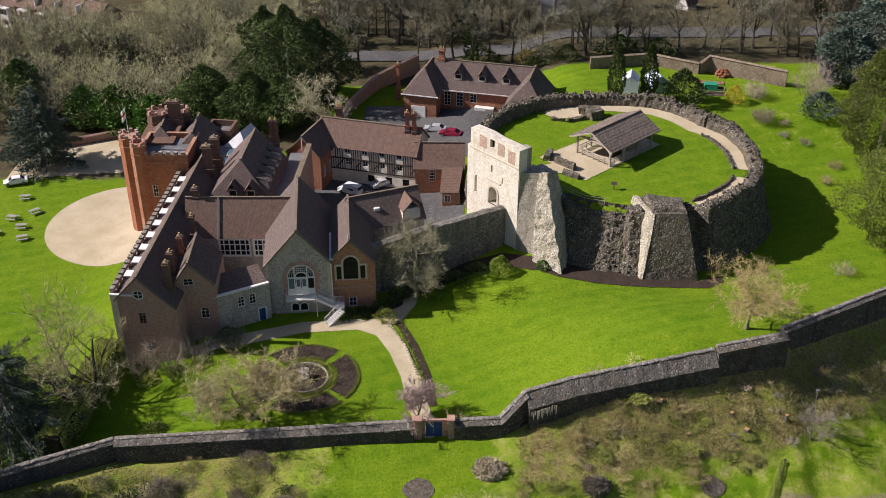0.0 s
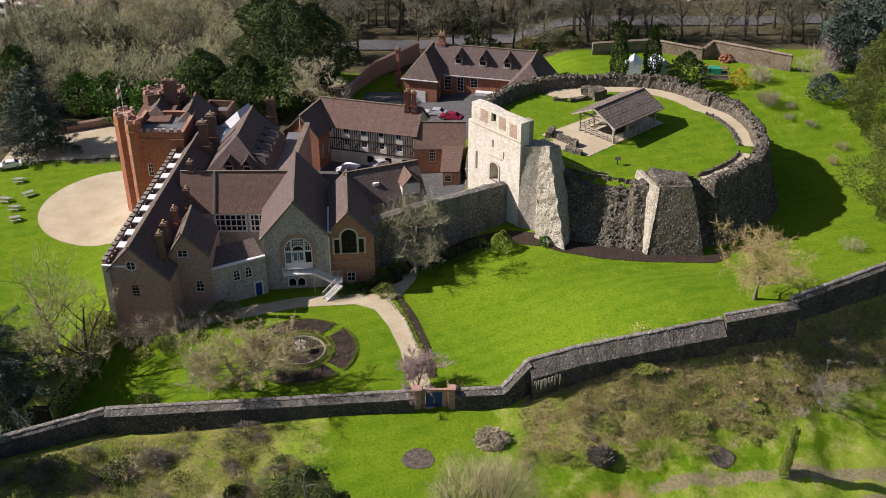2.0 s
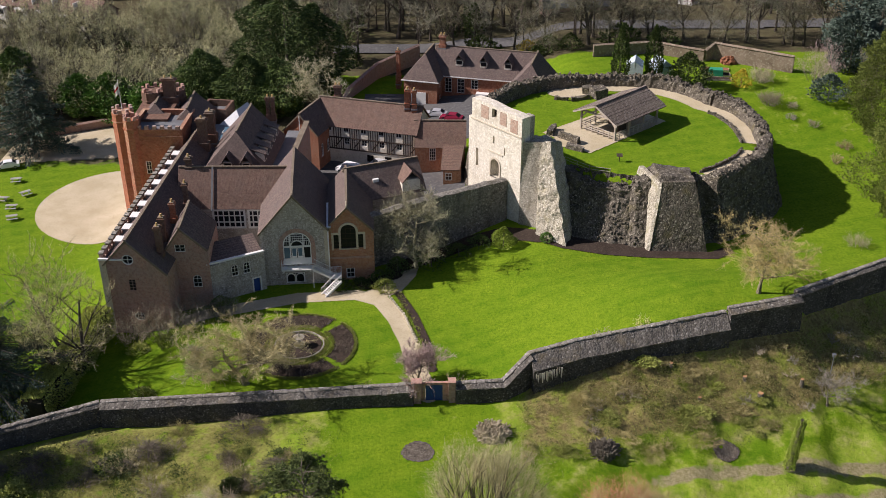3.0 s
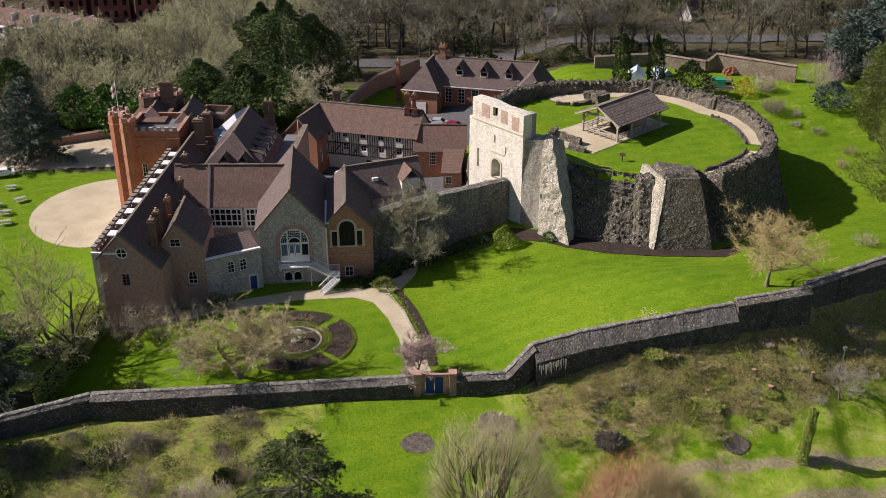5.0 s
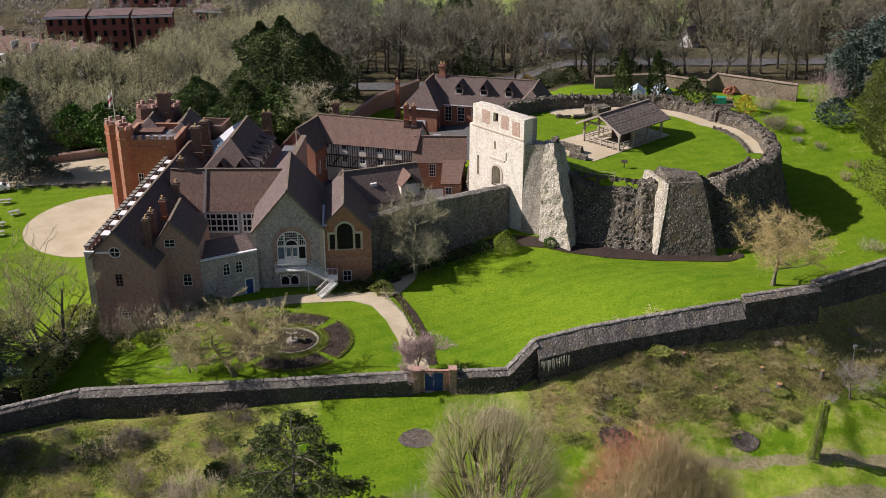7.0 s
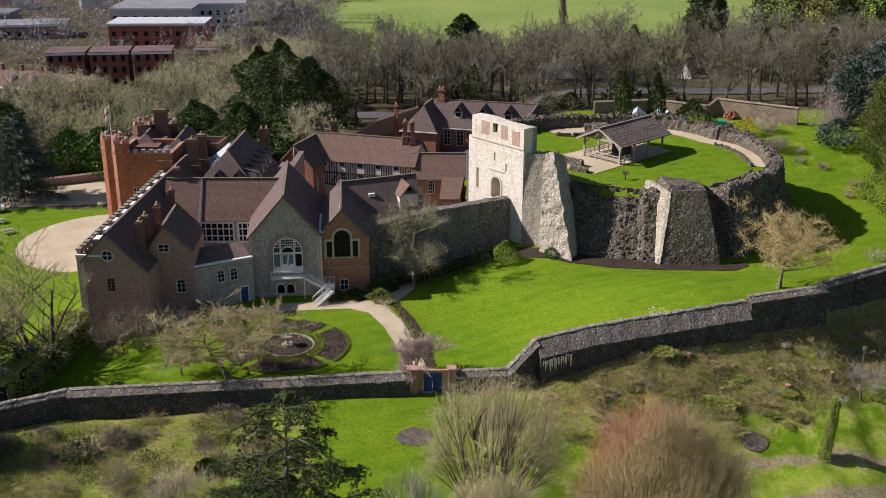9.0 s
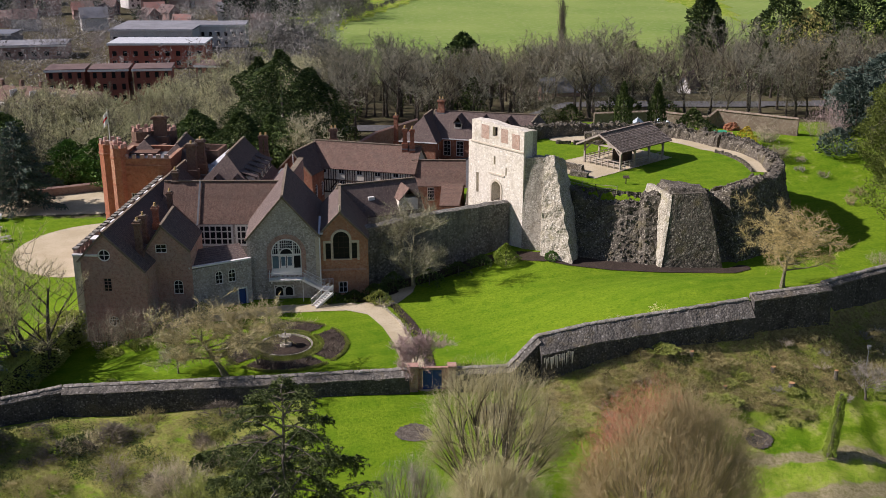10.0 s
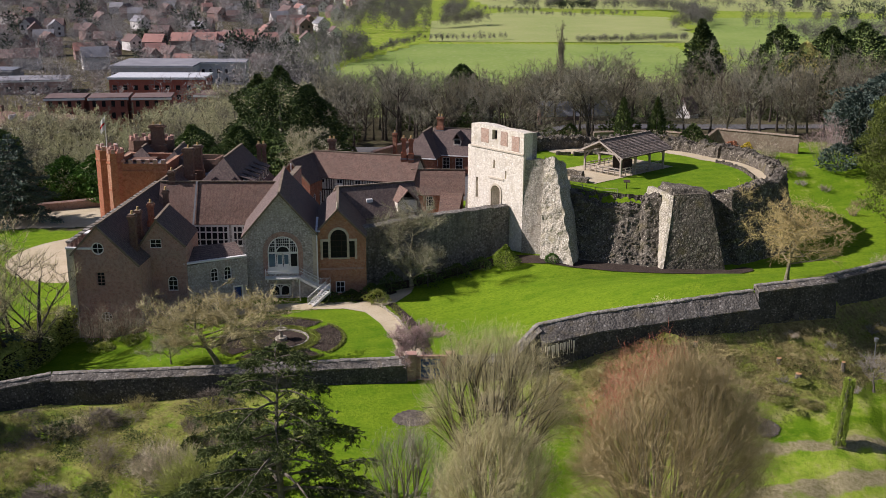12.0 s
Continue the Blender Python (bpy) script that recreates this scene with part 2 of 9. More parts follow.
M["pinktwig"] = leafy("pink_twigs", (0.3, 0.21, 0.19), (0.58, 0.45, 0.41))
M["yellowbrown"] = leafy("yellow_brown_twigs", (0.26, 0.2, 0.08), (0.48, 0.39, 0.17))
M["yellowtwig"] = leafy("willow_twigs", (0.42, 0.36, 0.1), (0.6, 0.53, 0.18))
M["cedar"] = leafy("cedar_needles", (0.04, 0.065, 0.05), (0.13, 0.17, 0.13))
M["greencedar"] = leafy("green_cedar_needles", (0.04, 0.06, 0.018), (0.16, 0.2, 0.06))
M["yew"] = leafy("yew_foliage", (0.075, 0.1, 0.018), (0.19, 0.225, 0.048))
M["fir"] = leafy("fir_needles", (0.025, 0.05, 0.016), (0.125, 0.17, 0.045))
M["laurel"] = leafy("laurel_leaves", (0.05, 0.11, 0.02), (0.14, 0.25, 0.05))
M["ivy"] = leafy("ivy_leaves", (0.03, 0.05, 0.012), (0.1, 0.13, 0.035))
M["forsythia"] = leafy("forsythia", (0.45, 0.34, 0.02), (0.65, 0.5, 0.05))
M["scrub"] = leafy("scrub_stems", (0.25, 0.215, 0.09), (0.42, 0.365, 0.16))
M["brightivy"] = leafy("bright_ivy_leaves", (0.14, 0.2, 0.02), (0.4, 0.5, 0.08))
M["scrubgreen"] = leafy("bramble_leaves", (0.19, 0.22, 0.045), (0.36, 0.39, 0.1))


def ground_material():
    """Mown lawn, rough meadow, bank scrub and leaf litter, by the zones stored on the ground."""
    m, nt, b = nodes_of("ground", 1.0, 0.05)
    v = coord(nt)
    zone = nt.nodes.new("ShaderNodeAttribute")
    zone.attribute_name = "zone"
    sep = nt.nodes.new("ShaderNodeSeparateColor")
    nt.links.new(zone.outputs["Color"], sep.inputs[0])
    big, mid, fine = noise_of(nt, 0.05, 4, v), noise_of(nt, 0.45, 6, v), noise_of(nt, 2.5, 6, v, 0.75)
    lawn = ramp(nt, big, [(0.35, (0.09, 0.178, 0.006)), (0.65, (0.156, 0.24, 0.01))])
    lawn = mix(nt, ramp(nt, mid, [(0.42, (0, 0, 0)), (0.75, (0.8, 0.8, 0.8))]), lawn, (0.2, 0.28, 0.014))
    lawn = mix(nt, ramp(nt, fine, [(0.42, (0, 0, 0)), (0.68, (0.85, 0.85, 0.85))]), lawn, (0.055, 0.128, 0.005))
    turn = nt.nodes.new("ShaderNodeMapping")
    turn.inputs["Rotation"].default_value = (0, 0, radians(72))
    nt.links.new(v, turn.inputs["Vector"])
    mow = nt.nodes.new("ShaderNodeTexWave")
    mow.inputs["Scale"].default_value, mow.inputs["Distortion"].default_value, mow.inputs["Detail"].default_value = 0.11, 2.2, 2.0
    nt.links.new(turn.outputs[0], mow.inputs["Vector"])
    lawn = mix(nt, ramp(nt, mow.outputs["Fac"], [(0.3, (0, 0, 0)), (0.8, (0.16, 0.16, 0.16))]), lawn, (0.19, 0.275, 0.015))
    rough = ramp(nt, mid, [(0.3, (0.15, 0.262, 0.015)), (0.52, (0.235, 0.31, 0.033)), (0.72, (0.36, 0.34, 0.125))])
    rough = mix(nt, ramp(nt, fine, [(0.45, (0, 0, 0)), (0.7, (0.55, 0.55, 0.55))]), rough, (0.095, 0.125, 0.02))
    scrub = ramp(nt, mid, [(0.3, (0.16, 0.13, 0.055)), (0.48, (0.29, 0.245, 0.095)), (0.64, (0.23, 0.285, 0.04))])
    scrub = mix(nt, ramp(nt, fine, [(0.42, (0, 0, 0)), (0.7, (0.9, 0.9, 0.9))]), scrub, (0.06, 0.045, 0.025))
    litter = ramp(nt, mid, [(0.35, (0.06, 0.05, 0.03)), (0.6, (0.1, 0.09, 0.048)), (0.75, (0.085, 0.105, 0.035))])

    def edge(s):
        a = nt.nodes.new("ShaderNodeMath")
        a.operation = "ADD"
        nt.links.new(s, a.inputs[0])
        o = nt.nodes.new("ShaderNodeMath")
        o.operation = "MULTIPLY_ADD"
        o.inputs[1].default_value, o.inputs[2].default_value = 0.9, -0.45
        nt.links.new(mid, o.inputs[0])
        nt.links.new(o.outputs[0], a.inputs[1])
        return ramp(nt, a.outputs[0], [(0.4, (0, 0, 0)), (0.6, (1, 1, 1))])
    col = mix(nt, edge(sep.outputs[0]), lawn, rough)
    col = mix(nt, edge(sep.outputs[1]), col, scrub)
    col = mix(nt, edge(sep.outputs[2]), col, litter)
    worn = ramp(nt, fine, [(0.35, (0.16, 0.15, 0.06)), (0.6, (0.3, 0.26, 0.15))])
    col = mix(nt, edge(zone.outputs["Alpha"]), col, worn)
    nt.links.new(col, b.inputs["Base Color"])
    bump(nt, b, fine, 0.12)
    return m


M["ground"] = ground_material()
# Paler copy of the keep rubble: sunlight on west faces, put into its colour.
M["sunlitstone"] = rubble("sunlit_rubble", (0.2, 0.18, 0.13), (0.48, 0.44, 0.345), (0.72, 0.68, 0.59), (0.3, 0.27, 0.14), 5.5, 0.08, 0.5)
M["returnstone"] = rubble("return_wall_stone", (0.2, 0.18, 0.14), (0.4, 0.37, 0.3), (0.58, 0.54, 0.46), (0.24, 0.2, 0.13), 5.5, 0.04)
M["ash"] = blotchy("ashy_earth", (0.07, 0.058, 0.045), (0.13, 0.11, 0.085), (0.21, 0.185, 0.145), 1.6, 5.0, 1.0, 0.1)
M["mud"] = blotchy("mud", (0.24, 0.19, 0.12), (0.34, 0.28, 0.18), (0.16, 0.14, 0.07), 0.4, 3.0, 1.0, 0.05)
M["cutwood"] = blotchy("cut_wood", (0.42, 0.22, 0.1), (0.5, 0.3, 0.15), (0.3, 0.16, 0.08), 2.0, 8.0)
M["orangesoil"] = blotchy("orange_soil", (0.26, 0.11, 0.06), (0.32, 0.15, 0.08), (0.2, 0.09, 0.05), 0.8, 4.0, 1.0, 0.05)
M["gardenbrick"] = blotchy("garden_wall_masonry", (0.16, 0.12, 0.085), (0.25, 0.195, 0.14), (0.34, 0.3, 0.22), 0.35, 2.2, 0.95, 0.06)
M["curtainstone"] = rubble("curtain_wall_stone", (0.1, 0.093, 0.08), (0.23, 0.215, 0.185), (0.4, 0.375, 0.33), (0.17, 0.145, 0.09), 4.0, 0.06, 0.6)
M["hedgecore"] = blotchy("hedge_inside", (0.03, 0.028, 0.018), (0.05, 0.045, 0.028), (0.06, 0.06, 0.03), 0.8, 4.0)
M["polyglass"] = plain("milky_glass", (0.62, 0.72, 0.76), 0.25, 0.5)
M["greennet"] = plain("green_net", (0.03, 0.3, 0.17), 0.7, 0.2)
M["tyre"] = plain("tyre_rubber", (0.02, 0.02, 0.02), 0.8, 0.2)
M["silver"] = plain("silver_car_paint", (0.55, 0.56, 0.58), 0.25, 0.5, 0.3, 0.05)
M["whitecar"] = plain("white_car_paint", (0.8, 0.8, 0.8), 0.25, 0.5, 0, 0.05)
M["redcar"] = plain("red_car_paint", (0.22, 0.015, 0.04), 0.25, 0.5, 0, 0.05)
M["bluecar"] = plain("blue_car_paint", (0.012, 0.016, 0.035), 0.2, 0.5, 0, 0.05)
M["greywood"] = blotchy("grey_wood", (0.3, 0.29, 0.27), (0.38, 0.37, 0.35), (0.22, 0.2, 0.18), 1.0, 8.0)


# ---- mesh helpers ----
def link_bm(name, bm, material, parent=None, label="", smooth=False):
    me = bpy.data.meshes.new(name)
    bm.to_mesh(me)
    bm.free()
    for x in (material if isinstance(material, (list, tuple)) else [material]):
        me.materials.append(x)
    if smooth:
        me.polygons.foreach_set("use_smooth", [True] * len(me.polygons))
    ob = new(name, me)
    if parent is not None:
        ob.parent = parent
    if label:
        ob["label"] = label
    return ob


def part(name, bm, material, parent, label=""):
    return link_bm(name, bm, material, parent, label)


def raw(name, verts, faces, material, parent=None, label=""):
    me = bpy.data.meshes.new(name)
    me.from_pydata([tuple(v) for v in verts], [], faces)
    me.materials.append(material)
    ob = new(name, me)
    if parent is not None:
        ob.parent = parent
    if label:
        ob["label"] = label
    return ob


def thing(name, m, label, category, group="", kind=""):
    ob = new(name)
    ob.empty_display_size = 0.5
    ob.matrix_world = m
    return tagged(ob, label, category, group, kind)


def box(bm, x0, y0, z0, x1, y1, z1, m=None):
    vs = [bm.verts.new((x, y, z)) for z in (z0, z1) for x, y in ((x0, y0), (x1, y0), (x1, y1), (x0, y1))]
    if m is not None:
        for v in vs:
            v.co = m @ v.co
    a, b, c, d, e, f, g, h = vs
    for q in ((d, c, b, a), (e, f, g, h), (a, b, f, e), (b, c, g, f), (c, d, h, g), (d, a, e, h)):
        bm.faces.new(q)
    return vs


def boxes(*args):
    bm = bmesh.new()
    for a in args:
        box(bm, *a)
    return bm


def prism(bm, ring, z0, z1, top=1.0, m=None):
    """A standing prism over a ring of (x, y), drawn in by the factor top at its upper end."""
    cx, cy = sum(p[0] for p in ring) / len(ring), sum(p[1] for p in ring) / len(ring)
    lo = [bm.verts.new((x, y, z0)) for x, y in ring]
    hi = [bm.verts.new((cx + (x - cx) * top, cy + (y - cy) * top, z1)) for x, y in ring]
    n = len(ring)
    if m is not None:
        for v in lo + hi:
            v.co = m @ v.co
    for i in range(n):
        bm.faces.new((lo[i], lo[(i + 1) % n], hi[(i + 1) % n], hi[i]))
    bm.faces.new(hi)
    bm.faces.new(lo[::-1])


def circle(r, n, cx=0, cy=0, turn=0.0):
    return [(cx + r * math.cos(2 * math.pi * i / n + turn), cy + r * math.sin(2 * math.pi * i / n + turn)) for i in range(n)]


def slab(bm, pts, thick):
    """A slab: a flat polygon in space, given depth along its own normal, downwards."""
    ps = [Vector(p) for p in pts]
    nrm = (ps[1] - ps[0]).cross(ps[2] - ps[1]).normalized()
    if nrm.z < 0:
        ps, nrm = ps[::-1], -nrm
    up = [bm.verts.new(p) for p in ps]
    dn = [bm.verts.new(p - nrm * thick) for p in ps]
    bm.faces.new(up)
    bm.faces.new(dn[::-1])
    n = len(ps)
    for i in range(n):
        bm.faces.new((up[i], dn[i], dn[(i + 1) % n], up[(i + 1) % n]))


def arch(x0, z0, x1, z1, n=8):
    """The outline of an opening with a round head."""
    r, cx = (x1 - x0) / 2, (x0 + x1) / 2
    return [(x0, z0), (x1, z0)] + [(cx + r * math.cos(math.pi * i / n), z1 - r + r * math.sin(math.pi * i / n)) for i in range(n + 1)]


def rect(x0, z0, x1, z1):
    return [(x0, z0), (x1, z0), (x1, z1), (x0, z1)]


def disc(cx, cz, r, n=16):
    return [(cx + r * math.cos(2 * math.pi * i / n), cz + r * math.sin(2 * math.pi * i / n)) for i in range(n)]


def panel(outline, holes, thick, m=None):
    """An upright wall in the x-z plane with openings cut through it; its outer face lies at y = 0."""
    bm = bmesh.new()
    edges, loops = [], []
    for ring in [outline] + list(holes):
        vs = [bm.verts.new((x, 0, z)) for x, z in ring]
        loops.append(vs)
        edges += [bm.edges.new((vs[i], vs[(i + 1) % len(vs)])) for i in range(len(vs))]
    bmesh.ops.triangle_fill(bm, use_beauty=True, use_dissolve=False, edges=edges, normal=(0, -1, 0))
    for f in bm.faces:
        f.normal_update()
        if f.normal.y > 0:
            f.normal_flip()
    front = list(bm.faces)
    back = {}
    for vs in loops:
        for v in vs:
            back[v] = bm.verts.new((v.co.x, thick, v.co.z))
    for f in front:
        bm.faces.new([back[v] for v in f.verts][::-1])
    for vs in loops:
        for i in range(len(vs)):
            a, b = vs[i], vs[(i + 1) % len(vs)]
            bm.faces.new((a, back[a], back[b], b))
    bmesh.ops.recalc_face_normals(bm, faces=bm.faces)
    if m is not None:
        bmesh.ops.transform(bm, matrix=m, verts=bm.verts)
    return bm


def band(outer, inner, y0, y1):
    """A flat frame between two outlines of as many points, y0 to y1 deep."""
    bm = bmesh.new()
    n = len(outer)
    g = [[bm.verts.new((x, y, z)) for x, z in ring] for ring, y in ((outer, y0), (inner, y0), (inner, y1), (outer, y1))]
    for i in range(n):
        j = (i + 1) % n
        for a in range(4):
            b = (a + 1) % 4
            bm.faces.new((g[a][i], g[a][j], g[b][j], g[b][i]))
    bmesh.ops.recalc_face_normals(bm, faces=bm.faces)
    return bm


def shrink(ring, d):
    xs, zs = [p[0] for p in ring], [p[1] for p in ring]
    cx, cz, w, h = (min(xs) + max(xs)) / 2, (min(zs) + max(zs)) / 2, max(xs) - min(xs), max(zs) - min(zs)
    return [(cx + (x - cx) * (w - 2 * d) / w, cz + (z - cz) * (h - 2 * d) / h) for x, z in ring]


def window(parent, ring, m, cols=2, rows=2, frame_w=0.09, material="white", set_back=0.12, label=""):
    """A window in an opening: frame, pane and glazing bars, as one part with sub-parts."""
    xs, zs = [p[0] for p in ring], [p[1] for p in ring]
    x0, x1, z0, z1 = min(xs), max(xs), min(zs), max(zs)
    bm = band(ring, shrink(ring, frame_w), set_back - 0.05, set_back + 0.06)
    bmesh.ops.transform(bm, matrix=m, verts=bm.verts)
    fr = part("window", bm, M[material], parent, label)
    bm = bmesh.new()
    inner = shrink(ring, frame_w * 0.5)
    bm.faces.new([bm.verts.new((x, set_back + 0.03, z)) for x, z in inner])
    bmesh.ops.transform(bm, matrix=m, verts=bm.verts)
    part("pane", bm, M["glass"], fr)
    bm = bmesh.new()
    t = frame_w * 0.3
    for i in range(1, cols):
        x = x0 + (x1 - x0) * i / cols
        box(bm, x - t, set_back - 0.02, z0 + 0.02, x + t, set_back + 0.02, z1 - 0.04)
    for i in range(1, rows):
        z = z0 + (z1 - z0) * i / rows
        box(bm, x0 + 0.02, set_back - 0.02, z - t, x1 - 0.02, set_back + 0.02, z + t)
    if len(bm.verts):
        bmesh.ops.transform(bm, matrix=m, verts=bm.verts)
        part("glazing_bars", bm, M[material], fr)
    else:
        bm.free()
    return fr


def turned(x, y, z, deg):
    return Matrix.Translation((x, y, z)) @ Matrix.Rotation(radians(deg), 4, "Z")


def gable_house(th, w, d, eave, ridge, wall_mat, roof_mat, apex=0.5, eave_r=None, front=(), right=(), left=(), over=0.35, floor=-2.5, ends=(1, 1), thick=0.5, ridge_tiles=True, verge=True, hip=0.0):
    """Four walls with openings and a two-slope roof. Local x across the gable, y along the ridge.
    front, right, left: (outline, columns, rows, frame material) with x along the wall as seen from outside."""
    er = eave if eave_r is None else eave_r
    ax = apex * w
    sides = {
        "front": ([(0, floor), (w, floor), (w, er), (ax, ridge), (0, eave)] if not hip else [(0, floor), (w, floor), (w, er), (0, eave)], Matrix.Identity(4), front),
        "back": ([(0, floor), (w, floor), (w, eave), (w - ax, ridge), (0, er)], turned(w, d, 0, 180), ()),
        "right": ([(thick, floor), (d - thick, floor), (d - thick, er), (thick, er)], turned(w, 0, 0, 90), right),
        "left": ([(thick, floor), (d - thick, floor), (d - thick, eave), (thick, eave)], turned(0, d, 0, -90), left),
    }
    for key, (outline, m, wins) in sides.items():
        if key == "back" and not ends[1]:
            continue
        wall = part("wall", panel(outline, [q[0] for q in wins], thick, m), wall_mat, th)
        for q in wins:
            window(wall, q[0], m, q[1], q[2], material=q[3] if len(q) > 3 else "white", frame_w=q[4] if len(q) > 4 else 0.09)
    y0, y1 = -over if ends[0] else 0.0, d + (over if ends[1] else 0.0)
    sl, sr = (ridge - eave) / ax, (ridge - er) / (w - ax)
    lift = 0.1
    yr = y0 + hip
    if hip:
        bm = bmesh.new()
        slab(bm, [(-over, y0, eave - over * sl + lift), (w + over, y0, er - over * sr + lift), (ax, yr, ridge + lift)], 0.16)
        part("roof_hip", bm, roof_mat, th)
        verge = False
    bm = bmesh.new()
    slab(bm, [(-over, y0, eave - over * sl + lift), (ax, yr, ridge + lift), (ax, y1, ridge + lift), (-over, y1, eave - over * sl + lift)], 0.16)
    part("roof_slope", bm, roof_mat, th)
    bm = bmesh.new()
    slab(bm, [(ax, yr, ridge + lift), (w + over, y0, er - over * sr + lift), (w + over, y1, er - over * sr + lift), (ax, y1, ridge + lift)], 0.16)
    part("roof_slope", bm, roof_mat, th)
    if ridge_tiles:
        bm = bmesh.new()
        n = max(2, int((y1 - yr) / 0.45))
        for i in range(n):
            a, b = yr + (y1 - yr) * i / n, yr + (y1 - yr) * (i + 0.94) / n
            box(bm, ax - 0.16, a, ridge + lift - 0.02, ax + 0.16, b, ridge + lift + 0.13)
        part("ridge_tiles", bm, M["ridge"], th)
    if verge and ends[0]:
        for x1, z1 in ((-over, eave - over * sl), (w + over, er - over * sr)):
            bm = bmesh.new()
            slab(bm, [(ax, y0 - 0.12, ridge + lift + 0.04), (x1, y0 - 0.12, z1 + lift + 0.04), (x1, y0 + 0.1, z1 + lift + 0.04), (ax, y0 + 0.1, ridge + lift + 0.04)], 0.22)
            part("verge", bm, M["ridge"], th)


def chimney(x, y, z0, z1, w=0.9, d=0.7, pots=2, turn=0, mat="sootbrick", label="brick chimney stack with yellowish clay pots"):
    th = thing("chimney", turned(x, y, z0, turn), label, "chimney")
    h = z1 - z0
    st = part("chimney_body", boxes((-w * 0.6, -d * 0.6, -0.8, w * 0.6, d * 0.6, h * 0.3), (-w * 0.45, -d * 0.45, h * 0.3, w * 0.45, d * 0.45, h - 0.5), (-w * 0.53, -d * 0.53, h - 0.5, w * 0.53, d * 0.53, h - 0.34), (-w * 0.62, -d * 0.62, h - 0.34, w * 0.62, d * 0.62, h - 0.12), (-w * 0.5, -d * 0.5, h - 0.12, w * 0.5, d * 0.5, h + 0.04)), M[mat], th)
    part("mortar_cap", boxes((-w * 0.44, -d * 0.44, h + 0.04, w * 0.44, d * 0.44, h + 0.12)), M["ridge"], st)
    part("base_flashing", boxes((-w * 0.6 - 0.08, -d * 0.6 - 0.08, -0.05, w * 0.6 + 0.08, d * 0.6 + 0.08, 0.15)), M["lead"], th)
    for i in range(pots):
        bm = bmesh.new()
        prism(bm, circle(0.17, 8, (i - (pots - 1) / 2) * w * 0.5), h, h + 0.55, 0.8)
        part("pot", bm, M["potclay"], th)
    return th


# ---- ground ----
def ss(a, b, x):
    t = np.clip((np.asarray(x, float) - a) / (b - a), 0, 1)
    return t * t * (3 - 2 * t)


WALL_X = (-90, -62, -50.5, -40.3, -20.0, -4.0, 7.5, 10.2, 16.0, 34.8, 44.1, 46.0, 62.0, 90.0)
WALL_Y = (78, 91, 96.3, 100.5, 101.6, 102.5, 103.0, 104.9, 106.4, 110.8, 113.1, 115.5, 123.5, 140.0)
KEEP = (29.5, 159.0)
RING_A = (-180, -163, -139, -120, -106, -97, -95, -83, -75, -73, -66, -64, -50, -36, -23, -9, 8, 23, 37, 52, 67, 83, 100, 123, 152, 180)
RING_R = (24.0, 22.5, 18.5, 18.0, 18.2, 18.4, 18.8, 19.0, 19.0, 19.0, 19.0, 21.2, 21.0, 21.3, 21.4, 20.7, 20.7, 20.6, 19.6, 20.6, 21.3, 20.9, 20.9, 22.3, 23.6, 24.0)
RING_Z = (12.2, 12.2, 12.3, 10.0, 9.3, 9.9, 11.3, 11.5, 11.4, 11.0, 11.0, 11.7, 12.2, 12.2, 12.4, 12.5, 12.4, 12.6, 12.6, 12.4, 12.5, 12.4, 12.4, 12.6, 12.8, 12.2)


def height(x, y):
    x, y = np.asarray(x, float), np.asarray(y, float)
    wy = np.interp(x, WALL_X, WALL_Y)
    h = -2.2 * ss(-29, -42, x) - 2.0 * ss(-43, -58, x)
    h = h + 6.6 * ss(-3, 34, x) * (1 - ss(117, 133, y)) + 2.5 * ss(-6, 16, x) * ss(117, 133, y)
    h = h + 1.0 * ss(140, 158, y) * ss(-46, -32, x) * (1 - ss(4, 14, x)) + 3.6 * ss(14, 28, x) * ss(172, 190, y)
    r = np.hypot(x, y)
    far = -8 + 16 * ss(900, 1900, r) + 70 * ss(1800, 4200, r) + 0.4 * np.sin(x / 130.0) * np.sin(y / 170.0) * ss(400, 600, r)
    s = np.maximum(ss(232, 330, y), ss(-75, -150, x) * ss(150, 220, y))
    s = np.maximum(s, ss(120, 260, np.abs(x)))
    h = h * (1 - s) + far * s
    d = wy - y
    base = -2.0 * ss(-8, -36, x) + 4.9 * ss(4, 26, x)
    slope = 0.06 + 0.17 * ss(2, 26, x) + 0.08 * ss(-12, -36, x)
    out = base * np.exp(-np.maximum(d, 0) / 6.5) - slope * np.clip(d, 0, 30) - 0.14 * np.clip(d - 26, 0, 70)
    w = ss(-0.4, 0.4, d)
    bump_ = 0.5 * np.sin(0.55 * x + 1.3 * np.sin(0.4 * y)) * np.sin(0.5 * y + 0.9 * np.sin(0.33 * x)) + 0.3 * np.sin(1.2 * x + 2.0 * np.sin(0.7 * y + 1)) * np.sin(1.1 * y + 1.7 * np.sin(0.6 * x))
    out = out + bump_ * (0.1 + 0.5 * ss(5, 12, x) + 0.4 * ss(-11, -18, x)) * ss(1.5, 4, d) * ss(34, 26, d)
    h = h * (1 - w) + out * w
    ang = np.degrees(np.arctan2(y - KEEP[1], x - KEEP[0]))
    kr = np.interp(ang, RING_A, RING_R)
    k = 1 - ss(-1.0, 1.2, np.hypot(x - KEEP[0], y - KEEP[1]) - kr)
    return h * (1 - k) + 10.6 * k


def hz(x, y):
    return float(height(x, y))


def axis(lo, hi, step, far, ratio=1.22):
    a = list(np.arange(lo, hi + 0.01, step))
    for sign, start in ((1, hi), (-1, lo)):
        p, s = start, step
        while abs(p) < far:
            s *= ratio
            p += sign * s
            a.append(p)
    return np.array(sorted(a))


